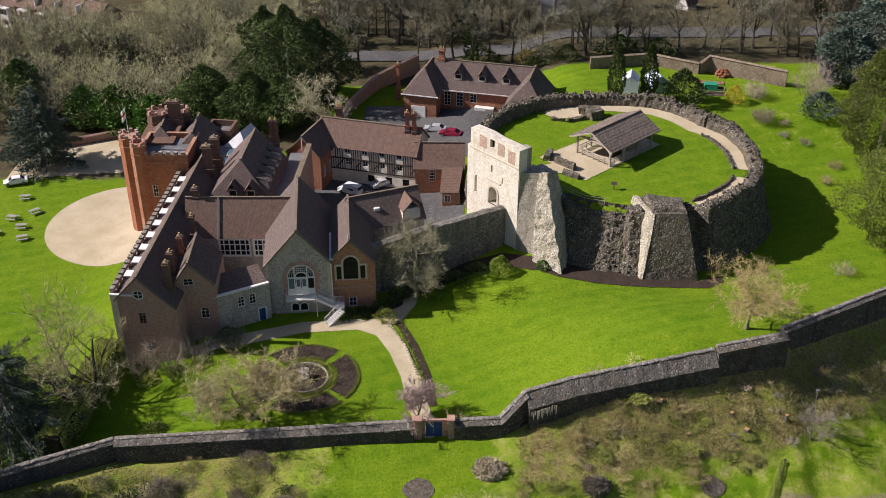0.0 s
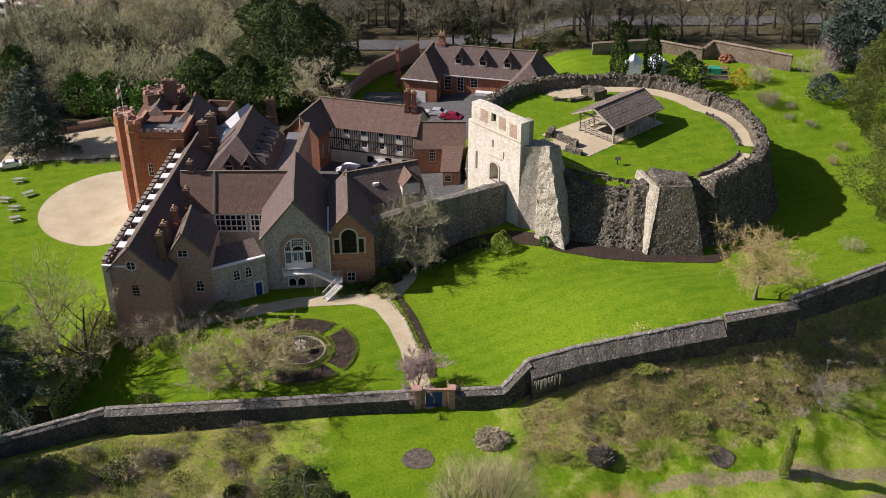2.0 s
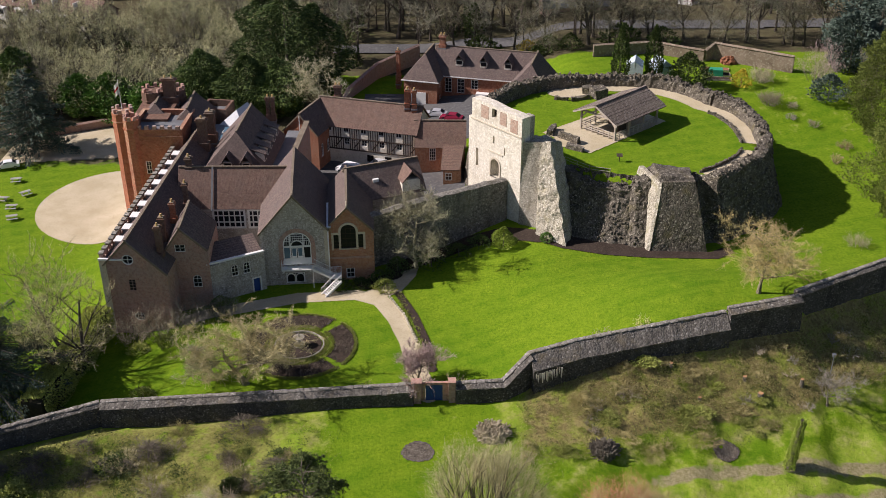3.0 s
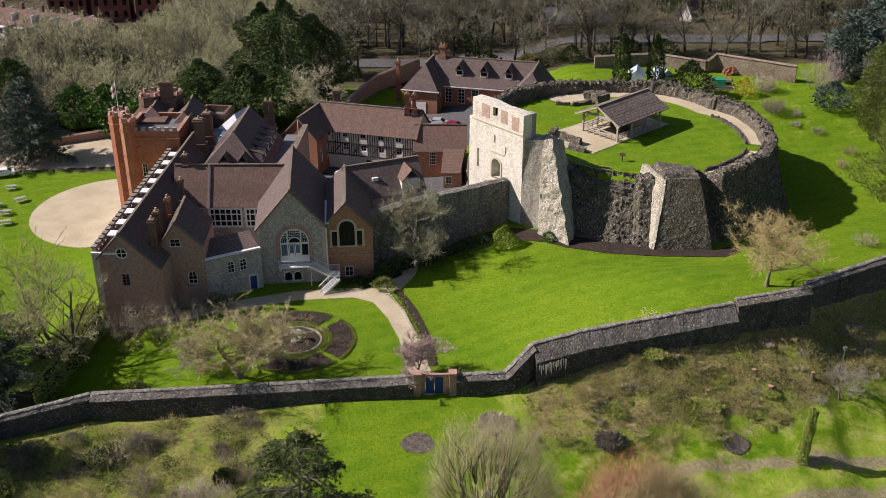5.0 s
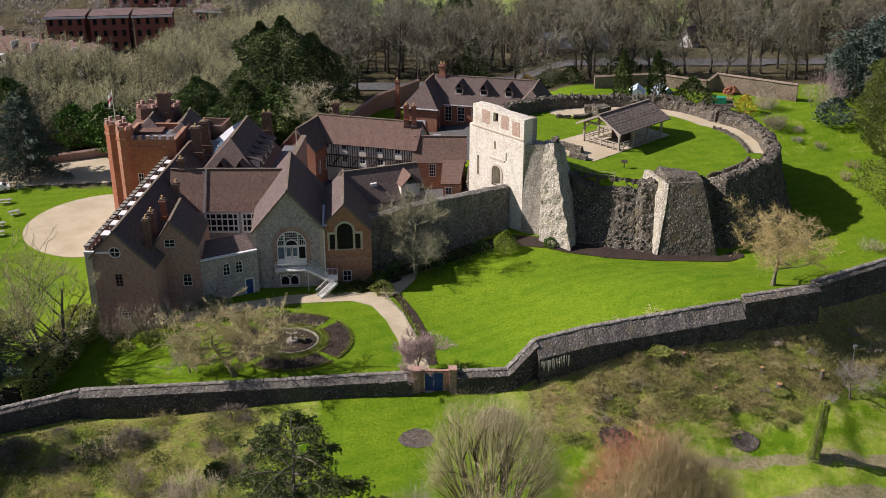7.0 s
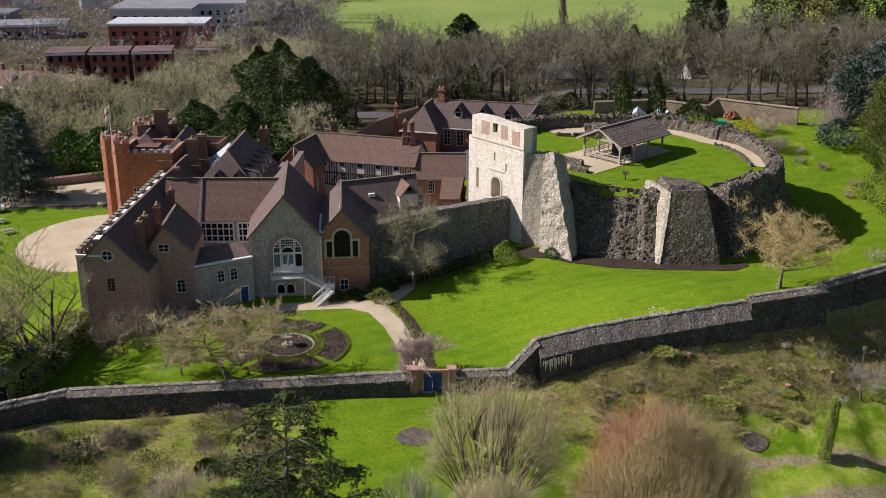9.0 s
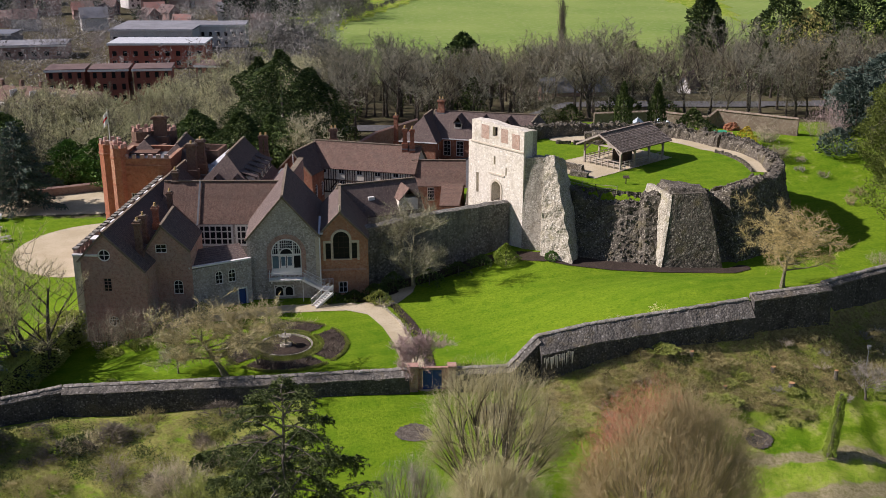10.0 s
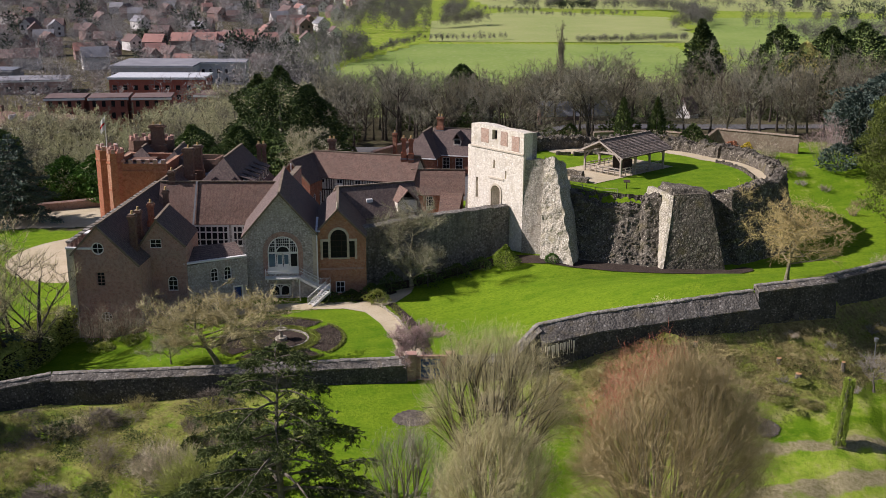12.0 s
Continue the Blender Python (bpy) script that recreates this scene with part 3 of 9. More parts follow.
def build_ground():
    xs, ys = axis(-80, 84, 0.9, 4300), axis(62, 236, 0.9, 4300)
    gx, gy = np.meshgrid(xs, ys)
    gz = height(gx, gy)
    nx, ny = len(xs), len(ys)
    wy = np.interp(gx, WALL_X, WALL_Y)
    d = wy - gy
    verts = np.stack([gx.ravel(), gy.ravel(), gz.ravel()], 1)
    idx = np.arange(nx * ny).reshape(ny, nx)
    quads = np.stack([idx[:-1, :-1].ravel(), idx[:-1, 1:].ravel(), idx[1:, 1:].ravel(), idx[1:, :-1].ravel()], 1)
    me = bpy.data.meshes.new("ground")
    me.from_pydata(verts.tolist(), [], quads.tolist())
    me.materials.append(M["ground"])
    out = ss(0, 1.5, d)
    centre = 1 - np.clip(ss(3, 12, gx) * (1 - ss(9, 15, d)) + ss(-11, -20, gx), 0, 1)
    rough = out * np.clip(0.25 + 0.75 * (1 - centre) + 0.4 * ss(10, 20, d) * ss(8, 16, gx), 0, 1)
    scrub = out * np.clip(ss(5, 14, gx) * (1 - ss(8.5, 12.5, d)) + 0.55 * ss(-12, -22, gx) * (1 - ss(14, 20, d)), 0, 1)
    rough = np.maximum(rough, ss(50, 56, gx) * ss(158, 176, gy) * 0.32)
    wood = np.maximum.reduce([ss(207, 214, gy) * ss(-84, -78, gx), ss(172, 186, gy) * ss(-20, -27, gx), ss(80, 90, gx), ss(183, 198, gy) * ss(-56, -66, gx)])
    wood = wood * (1 - 0.8 * ss(330, 420, gy) * ss(-90, -20, gx + 0.05 * gy))
    rough = np.maximum(rough, ss(340, 420, gy) * 0.6)
    wood = np.maximum(wood, 0.45 * ss(-50, -75, gx + 0.02 * gy) * ss(240, 280, gy) * ss(1700, 1400, gy))
    worn = np.zeros_like(gx)
    for way, half in ((((24, 91.8), (29.2, 93.3), (34, 93.7), (38.7, 94.4), (60, 97)), 0.8), (((29, 86.5), (35, 88.0), (41, 90.0), (60, 93.5)), 1.1)):
        for (ax, ay), (bx, by) in zip(way[:-1], way[1:]):
            t = np.clip(((gx - ax) * (bx - ax) + (gy - ay) * (by - ay)) / ((bx - ax) ** 2 + (by - ay) ** 2), 0, 1)
            worn = np.maximum(worn, 0.66 * ss(half + 0.9, half - 0.3, np.hypot(gx - ax - t * (bx - ax), gy - ay - t * (by - ay))))
    zone = np.stack([rough, scrub, np.clip(wood, 0, 1), worn], -1).reshape(-1, 4)
    at = me.color_attributes.new("zone", "FLOAT_COLOR", "POINT")
    at.data.foreach_set("color", zone.ravel().astype(np.float32))
    me.polygons.foreach_set("use_smooth", [True] * len(me.polygons))
    return tagged(new("ground", me), "bright green mown lawns and rough grass slopes", "ground", kind="structure")


build_ground()


def sheet(name, inside, x0, y0, x1, y1, step, material, label, category, lift=0.05, kind="structure", rim=0.0):
    """A thin covering that lies on the ground wherever inside(x, y) is true, with a soft edge on a fine net."""
    nx, ny = int((x1 - x0) / step) + 1, int((y1 - y0) / step) + 1
    gx, gy = np.meshgrid(x0 + step * np.arange(nx), y0 + step * np.arange(ny))
    keep = inside(gx, gy)
    gz = height(gx, gy) + lift
    idx = -np.ones(gx.shape, int)
    verts, faces = [], []
    cell = keep[:-1, :-1] & keep[1:, :-1] & keep[:-1, 1:] & keep[1:, 1:]
    used = np.zeros(gx.shape, bool)
    for a, b in ((0, 0), (0, 1), (1, 1), (1, 0)):
        used[a:a + cell.shape[0], b:b + cell.shape[1]] |= cell
    idx[used] = np.arange(used.sum())
    verts = np.stack([gx[used], gy[used], gz[used]], 1).tolist()
    faces = np.stack([idx[:-1, :-1][cell], idx[:-1, 1:][cell], idx[1:, 1:][cell], idx[1:, :-1][cell]], 1).tolist()
    ob = raw(name, verts, faces, material)
    return tagged(ob, label, category, kind=kind)


def ellipse(cx, cy, rx, ry):
    return lambda x, y: ((x - cx) / rx) ** 2 + ((y - cy) / ry) ** 2 < 1


def ragged(cx, cy, rx, ry):
    """An ellipse with a frayed outline."""
    def f(x, y):
        a = np.arctan2((y - cy) / ry, (x - cx) / rx)
        return np.hypot((x - cx) / rx, (y - cy) / ry) < 1 + 0.04 * np.sin(3 * a + cx) + 0.025 * np.sin(8 * a + 1) + 0.025 * np.sin(19 * a + cy)
    return f


def strip(points, half):
    """True within half a width of a way through the points."""
    def f(x, y):
        best = np.full(np.shape(x), 1e9)
        for (ax, ay), (bx, by) in zip(points[:-1], points[1:]):
            t = np.clip(((x - ax) * (bx - ax) + (y - ay) * (by - ay)) / ((bx - ax) ** 2 + (by - ay) ** 2), 0, 1)
            best = np.minimum(best, np.hypot(x - ax - t * (bx - ax), y - ay - t * (by - ay)))
        return best < half
    return f


def either(*fs):
    return lambda x, y: np.logical_or.reduce([f(x, y) for f in fs])


sheet("gravel_forecourt", ellipse(-55.0, 162.0, 13.5, 14.0), -70, 147, -40, 177, 0.13, M["gravel"], "round pale gravel turning circle on the lawn", "forecourt")
sheet("gravel_drive", lambda x, y: (y > 181 + 0.12 * (x + 60)) & (y < 196.5 + 0.45 * (x + 65)) & (x < -50) & (x > -82), -82, 176, -50, 206, 0.5, M["gravel"], "wide pale gravel drive dappled with shade", "drive")
garden_path = either(strip([(-34, 121.2), (-28, 122.6), (-20, 125.4), (-12, 126.2), (-8.5, 124.5), (-6.2, 120), (-4.4, 114.5), (-3.2, 108), (-1.8, 103.2)], 1.35), strip([(-10, 126), (-7.2, 127.8), (-5.4, 131.5), (-5.0, 134)], 1.5))
sheet("gravel_path", garden_path, -36, 100, -1, 136, 0.1, M["gravel"], "pale curving gravel garden path", "path", 0.06)
sheet("courtyard_paving", lambda x, y: (y < 172.5 - 0.28 * (x + 18)) & (y > 146) & (x > -24) & (x < 4), -25, 145, 5, 176, 0.5, M["asphalt"], "dark tarmac courtyard between the ranges", "paving", 0.06)
sheet("stable_yard", lambda x, y: (y > 175) & (y < 200.5) & (x < 12) & (x > -16), -17, 174, 13, 202, 0.5, M["asphalt"], "grey tarmac yard before the brick house", "paving", 0.06)
sheet("road", lambda x, y: np.abs(y - 227 - 0.02 * x) < 3.4, -24, 215, 180, 240, 1.0, M["asphalt"], "grey road passing under the trees", "road", 0.25)


def ring_at(a):
    return np.interp((a + 180) % 360 - 180, RING_A, RING_R)


def keep_walk(x, y):
    a = np.degrees(np.arctan2(y - KEEP[1], x - KEEP[0]))
    r = np.hypot(x - KEEP[0], y - KEEP[1])
    rim = ring_at(a)
    return (r < rim - 0.8) & (((r > rim - 3.6 - 0.6 * np.sin(np.radians(a * 2))) & (a > -16) & (a < 112)) | ((r > rim - 3.4) & (a > -62) & (a < -24)))


sheet("keep_walk", keep_walk, 6, 136, 53, 184, 0.13, M["gravel"], "pale gravel walk along the keep wall", "path", 0.05)
barn_dir = (math.cos(radians(39)), math.sin(radians(39)))


def barn_pad(x, y):
    u = (x - 22) * barn_dir[0] + (y - 157) * barn_dir[1]
    v = -(x - 22) * barn_dir[1] + (y - 157) * barn_dir[0]
    return (u > -4.2) & (u < 14.8) & (v > -5.4 + 0.06 * u) & (v < 5.0)


sheet("barn_terrace", either(barn_pad, ellipse(21.5, 175.5, 3.6, 2.2), ellipse(18.2, 154.2, 2.6, 1.8)), 12, 145, 42, 180, 0.13, M["gravel"], "pale gravel terrace under the open barn", "terrace", 0.07)


# ---- garden wall ----
def rough_sweep(pts, profile_of, step=0.8, jitter=0.08, seed=0):
    """Sweeps a cross-section along a way. profile_of(s) gives (across, z) pairs; the stone wobbles a little."""
    ps, s = [], 0.0
    for a, b in zip(pts[:-1], pts[1:]):
        va, vb = Vector(a), Vector(b)
        n = max(1, int((vb - va).length / step))
        for i in range(n):
            ps.append(va.lerp(vb, i / n))
    ps.append(Vector(pts[-1]))
    verts, faces, k = [], [], 0
    for i, p in enumerate(ps):
        q0, q1 = ps[max(0, i - 1)], ps[min(len(ps) - 1, i + 1)]
        t = (q1 - q0).normalized()
        nrm = Vector((t.y, -t.x))
        prof = profile_of(p)
        k = len(prof)
        for j, (c, z) in enumerate(prof):
            w = noise.noise_vector(Vector((p.x * 0.9 + seed, p.y * 0.9 + j * 3.1, z * 0.8))) * jitter
            verts.append((p.x + nrm.x * c + w.x, p.y + nrm.y * c + w.y, z + w.z))
    for i in range(len(ps) - 1):
        for j in range(k):
            a, b = i * k + j, i * k + (j + 1) % k
            faces.append((a, b, b + k, a + k))
    faces.append(tuple(range(k))[::-1])
    faces.append(tuple(range(len(verts) - k, len(verts))))
    return verts, faces


def garden_wall(name, pts, tops, label, slope_w=0.75, slope_h=0.45, deep=3.0):
    """A retaining wall: dark flint outer face and a paler sloping coping. pts (x, y), tops their heights."""
    px = [p[0] for p in pts]

    def top(p):
        return float(np.interp(p.x, px, tops))

    th = thing(name, Matrix.Identity(4), label, "wall", kind="structure")

    def body(p):
        z = top(p)
        g = min(hz(p.x, p.y - 1.6), hz(p.x, p.y)) - 0.6
        m = (z - slope_h + g) / 2
        return [(0.0, g), (slope_w + 0.25, g), (slope_w + 0.15, m), (slope_w + 0.02, z - slope_h - 0.06), (0.0, z - 0.12)]

    def face(p):
        z = top(p)
        return [(-0.3, z - 0.6), (-0.05, z - 0.2), (slope_w + 0.08, z - slope_h - 0.14), (slope_w + 0.1, z - slope_h), (0.1, z - 0.02), (-0.3, z - 0.04)]

    v, f = rough_sweep(pts, body, 0.6, 0.14)
    raw("wall_face", v, f, M["flint"], th)
    v, f = rough_sweep(pts, face, 0.5, 0.1, 5)
    raw("weathered_slope", v, f, M["slopestone"], th, "lichened sloping stone top")
    rnd = random.Random(int(pts[0][0] * 10))
    for (ax, ay), (bx, by) in zip(pts[:-1], pts[1:]):
        long_ = math.hypot(bx - ax, by - ay)
        ux, uy = (bx - ax) / long_, (by - ay) / long_
        q = 0.0
        while q < long_ - 0.15:
            n = min(rnd.uniform(0.65, 1.15), long_ - q)
            bm = bmesh.new()
            vs = []
            for t in (q + 0.02, q + n - 0.02):
                p = Vector((ax + ux * t, ay + uy * t))
                z = top(p) + rnd.uniform(-0.03, 0.03)
                ring = [(-0.36 + rnd.uniform(-0.05, 0.05), z - 0.3), (0.18, z - 0.16), (0.2 + rnd.uniform(-0.04, 0.05), z + 0.02), (0.1, z + 0.1 + rnd.uniform(-0.02, 0.03)), (-0.3, z + 0.12 + rnd.uniform(-0.02, 0.03)), (-0.38, z + 0.02)]
                vs.append([bm.verts.new((p.x + uy * c, p.y - ux * c, w)) for c, w in ring])
            for k in range(6):
                bm.faces.new((vs[0][k], vs[0][(k + 1) % 6], vs[1][(k + 1) % 6], vs[1][k]))
            bm.faces.new(vs[0][::-1])
            bm.faces.new(vs[1])
            bmesh.ops.recalc_face_normals(bm, faces=bm.faces[:])
            part("coping_stone", bm, M["coping"], th)
            q += n
    return th


garden_wall("garden_wall", [(-62, 91), (-50.5, 96.3), (-40.3, 100.5)], [0.4, 0.7, 1.2], "old dark flint garden wall with pale coping", 0.5, 0.35)
garden_wall("garden_wall", [(-40.2, 100.5), (-20, 101.6), (-3.6, 102.4)], [1.25, 1.75, 2.35], "old dark flint garden wall with broad pale coping", 0.9, 0.5)
garden_wall("garden_wall", [(1.4, 102.6), (7.0, 102.9), (10.2, 104.7)], [2.35, 2.5, 5.2], "old dark flint garden wall stepping up a slope", 0.75, 0.4)
garden_wall("garden_wall", [(10.2, 104.7), (16, 106.4), (34.6, 110.7)], [5.2, 5.9, 7.2], "old dark flint retaining wall with a broad sloping top", 1.7, 1.5)
garden_wall("garden_wall", [(34.8, 110.6), (44.3, 113.0)], [7.75, 8.1], "raised bastion of dark flint wall with pale coping", 1.0, 0.35)
garden_wall("garden_wall", [(44.2, 114.6), (62, 123.5), (90, 140)], [7.7, 8.6, 9.4], "old dark flint garden wall with pale coping", 0.6, 0.4)


def lime_stains():
    th = thing("lime_stain", Matrix.Identity(4), "white lime streaks down the dark wall face", "stain", kind="structure")
    rnd = random.Random(4)
    for i in range(16):
        t = (i + rnd.random() * 0.8) / 16
        x, y = 10.9 + 3.2 * t, 104.7 + 0.95 * t - 1.98
        z = 3.55 + 0.5 * t - rnd.uniform(0, 0.2)
        bm = bmesh.new()
        w = rnd.uniform(0.03, 0.12)
        slab(bm, [(x - w, y - 0.03, z), (x + w, y - 0.03, z), (x + w * 0.4, y - 0.12, z - rnd.uniform(0.5, 1.5)), (x - w * 0.4, y - 0.12, z - rnd.uniform(0.5, 1.5))], 0.03)
        part("streak", bm, M["plaster"], th)


lime_stains()


def garden_gate():
    th = thing("garden_gate", turned(-3.4, 102.2, 0.0, 2), "closed blue wooden gate between old brick piers", "gate")
    bm = bmesh.new()
    box(bm, -0.35, -0.45, -0.6, 0.75, 0.5, 2.75)
    box(bm, -0.42, -0.52, 2.75, 0.82, 0.57, 2.95)
    part("pier", bm, M["oldbrick"], th)
    bm = bmesh.new()
    box(bm, 4.0, -0.45, -0.6, 4.8, 0.5, 2.75)
    box(bm, 3.93, -0.52, 2.75, 4.87, 0.57, 2.95)
    part("pier", bm, M["oldbrick"], th)
    part("infill", boxes((0.75, 0.0, -0.6, 1.25, 0.35, 2.5), (3.3, 0.0, -0.6, 4.0, 0.35, 2.6), (1.25, 0.0, 2.3, 3.3, 0.35, 2.6)), M["oldbrick"], th)
    for i in range(2):
        leaf = part("gate_leaf", boxes((1.27 + i * 1.02, 0.1, -0.05, 2.27 + i * 1.02, 0.16, 2.28)), M["bluepaint"], th)
        for k in range(5):
            part("board", boxes((1.29 + i * 1.02 + k * 0.2, 0.07, 0.0, 1.46 + i * 1.02 + k * 0.2, 0.1, 2.25)), M["bluepaint"], leaf)


garden_gate()


# ---- the keep ----
def keep_wall():
    th = thing("keep_wall", Matrix.Translation((KEEP[0], KEEP[1], 0)), "ruined grey rubble shell wall of a round keep", "ruin", kind="structure")
    spans = [(-128, -96), (-96, -74), (-74, -65), (-65, -22), (-22, 33), (34.5, 112), (112, 158), (158, 200)]
    for a0, a1 in spans:
        n = max(6, int((a1 - a0) * 0.37 / 0.42))
        verts, faces = [], []
        prof_n = 0
        for i in range(n + 1):
            a = a0 + (a1 - a0) * i / n
            r = float(ring_at(a))
            w = (a + 180) % 360 - 180
            top = float(np.interp(w, RING_A, RING_Z)) + 0.55 * noise.noise(Vector((a * 0.21, 3.3, 0))) + 0.3 * noise.noise(Vector((a * 0.9, 1.3, 0)))
            ca, sa = math.cos(radians(a)), math.sin(radians(a))
            ground = hz(KEEP[0] + ca * (r + 4.0), KEEP[1] + sa * (r + 4.0)) - 1.0
            bat = 5.0 if -125 < w < -64 else 3.2 if -125 < w < -20 else 1.6
            prof = []
            for k in range(24):
                f = k / 23
                prof.append((r + 0.95 + bat * (1 - f) ** 1.3, ground + (top - 0.25 - ground) * f))
            prof += [(r + 0.5, top), (r - 0.1, top + 0.12), (r - 0.7, top - 0.12), (r - 1.0, top - 0.6), (r - 1.1, 10.9), (r - 1.2, 9.6)]
            prof_n = len(prof)
            for k, (q, z) in enumerate(prof):
                v = noise.noise_vector(Vector((ca * r * 0.8, sa * r * 0.8, z * 0.8))) * 0.2 + noise.noise_vector(Vector((ca * r * 2.1, sa * r * 2.1, z * 2.1))) * 0.2
                verts.append((ca * q + v.x, sa * q + v.y, z + v.z * 0.7))
        for i in range(n):
            for k in range(prof_n - 1):
                p = i * prof_n + k
                faces.append((p, p + prof_n, p + prof_n + 1, p + 1))
        faces.append(tuple(range(prof_n)))
        faces.append(tuple(range(n * prof_n, n * prof_n + prof_n))[::-1])
        raw("wall_section", verts, faces, M["keepstone"], th)
    bm = bmesh.new()
    rnd = random.Random(33)
    for i in range(2000):
        crest = i < 1500
        a = rnd.uniform(-128, 200) if crest else rnd.uniform(-127, -22)
        w = (a + 180) % 360 - 180
        r = float(ring_at(a))
        top = float(np.interp(w, RING_A, RING_Z)) + 0.55 * noise.noise(Vector((a * 0.21, 3.3, 0))) + 0.3 * noise.noise(Vector((a * 0.9, 1.3, 0)))
        ca, sa = math.cos(radians(a)), math.sin(radians(a))
        if crest:
            q, z = r + rnd.uniform(-0.9, 0.85), top + rnd.uniform(-0.25, 0.12)
        else:
            f = rnd.uniform(0.15, 0.97)
            g = hz(KEEP[0] + ca * (r + 4.0), KEEP[1] + sa * (r + 4.0)) - 1.0
            q, z = r + 0.95 + (5.0 if -125 < w < -64 else 3.2 if -125 < w < -20 else 1.6) * (1 - f) ** 1.3, g + (top - 0.25 - g) * f
        c = rnd.uniform(0.1, 0.23)
        box(bm, -c, -c * rnd.uniform(0.6, 1), -c * rnd.uniform(0.4, 0.9), c, c * rnd.uniform(0.6, 1), c * rnd.uniform(0.4, 0.9), Matrix.Translation((ca * q, sa * q, z)) @ Euler((rnd.uniform(0, 3), rnd.uniform(0, 3), rnd.uniform(0, 3))).to_matrix().to_4x4())
    loose = part("loose_rubble", bm, M["keepstone"], th, "rough stones standing proud of the wall")
    loose["kind"] = "stuff"
    return th


keep_wall()


def rubble_block(name, lo, hi, z0, z1, material, label, category, cuts=7, amp=0.25, kind="", parent=None):
    """A battered mass of rubble between a lower and an upper outline of four corners."""
    bm = bmesh.new()
    a = [bm.verts.new((*p, z0)) for p in lo]
    b = [bm.verts.new((*p, z1 if not isinstance(z1, (list, tuple)) else z1[i])) for i, p in enumerate(hi)]
    for i in range(4):
        bm.faces.new((a[i], a[(i + 1) % 4], b[(i + 1) % 4], b[i]))
    bm.faces.new(b)
    bmesh.ops.subdivide_edges(bm, edges=bm.edges[:], cuts=cuts, use_grid_fill=True)
    for v in bm.verts:
        p = v.co
        v.co = p + noise.noise_vector(p * 0.8) * amp + noise.noise_vector(p * 2.3) * amp * 0.5
    bmesh.ops.recalc_face_normals(bm, faces=bm.faces[:])
    ob = link_bm(name, bm, material, parent)
    return tagged(ob, label, category, kind=kind) if parent is None else ob


butt = thing("buttress", Matrix.Identity(4), "battered dark rubble buttress against the keep wall", "buttress", kind="structure")
rubble_block("rubble_face", [(29.2, 133.6), (38.0, 133.4), (38.0, 141.5), (28.2, 143.5)], [(31.0, 137.0), (35.6, 136.6), (35.8, 142.0), (29.8, 143.0)], 1.2, (12.0, 12.3, 12.0, 11.6), M["keepstone"], "battered rubble buttress against the keep", "buttress", 24, 0.08, parent=butt)
# West side: its sunlit brightness is put in by a paler slab.
rubble_block("lit_quoin", [(28.9, 133.8), (29.3, 133.5), (28.0, 143.4), (26.9, 143.4)], [(30.6, 137.2), (31.0, 136.9), (29.3, 143.0), (28.6, 143.0)], 1.2, 11.9, M["sunlitstone"], "", "", 20, 0.08, parent=butt)
rubble_block("broken_top", [(30.6, 137.4), (35.8, 137.0), (35.8, 141.8), (29.9, 142.6)], [(30.9, 137.8), (35.5, 137.4), (35.5, 141.0), (30.3, 142.0)], 11.6, (12.7, 12.4, 12.3, 12.8), M["keepstone"], "", "", 8, 0.2, parent=butt)
rubble_block("wall_wing", [(11.2, 142.9), (14.6, 140.6), (16.0, 146.0), (12.5, 147.0)], [(11.4, 143.5), (14.5, 142.7), (15.6, 146.0), (12.8, 146.5)], 0.5, (15.4, 15.7, 15.0, 15.0), M["returnstone"], "grey rubble wall between tower and broken keep wall", "ruin", 14, 0.07)
# Lit end of the shell wall; its brightness is partly in the pale colour.
rubble_block("wall_spur", [(13.5, 138.6), (18.0, 134.4), (21.5, 143.5), (14.8, 147.5)], [(14.1, 142.4), (15.3, 141.6), (17.2, 145.5), (15.0, 147.2)], 0.5, (15.7, 16.2, 14.6, 15.0), M["sunlitstone"], "broken pale rubble end of the keep wall", "ruin", 40, 0.26)


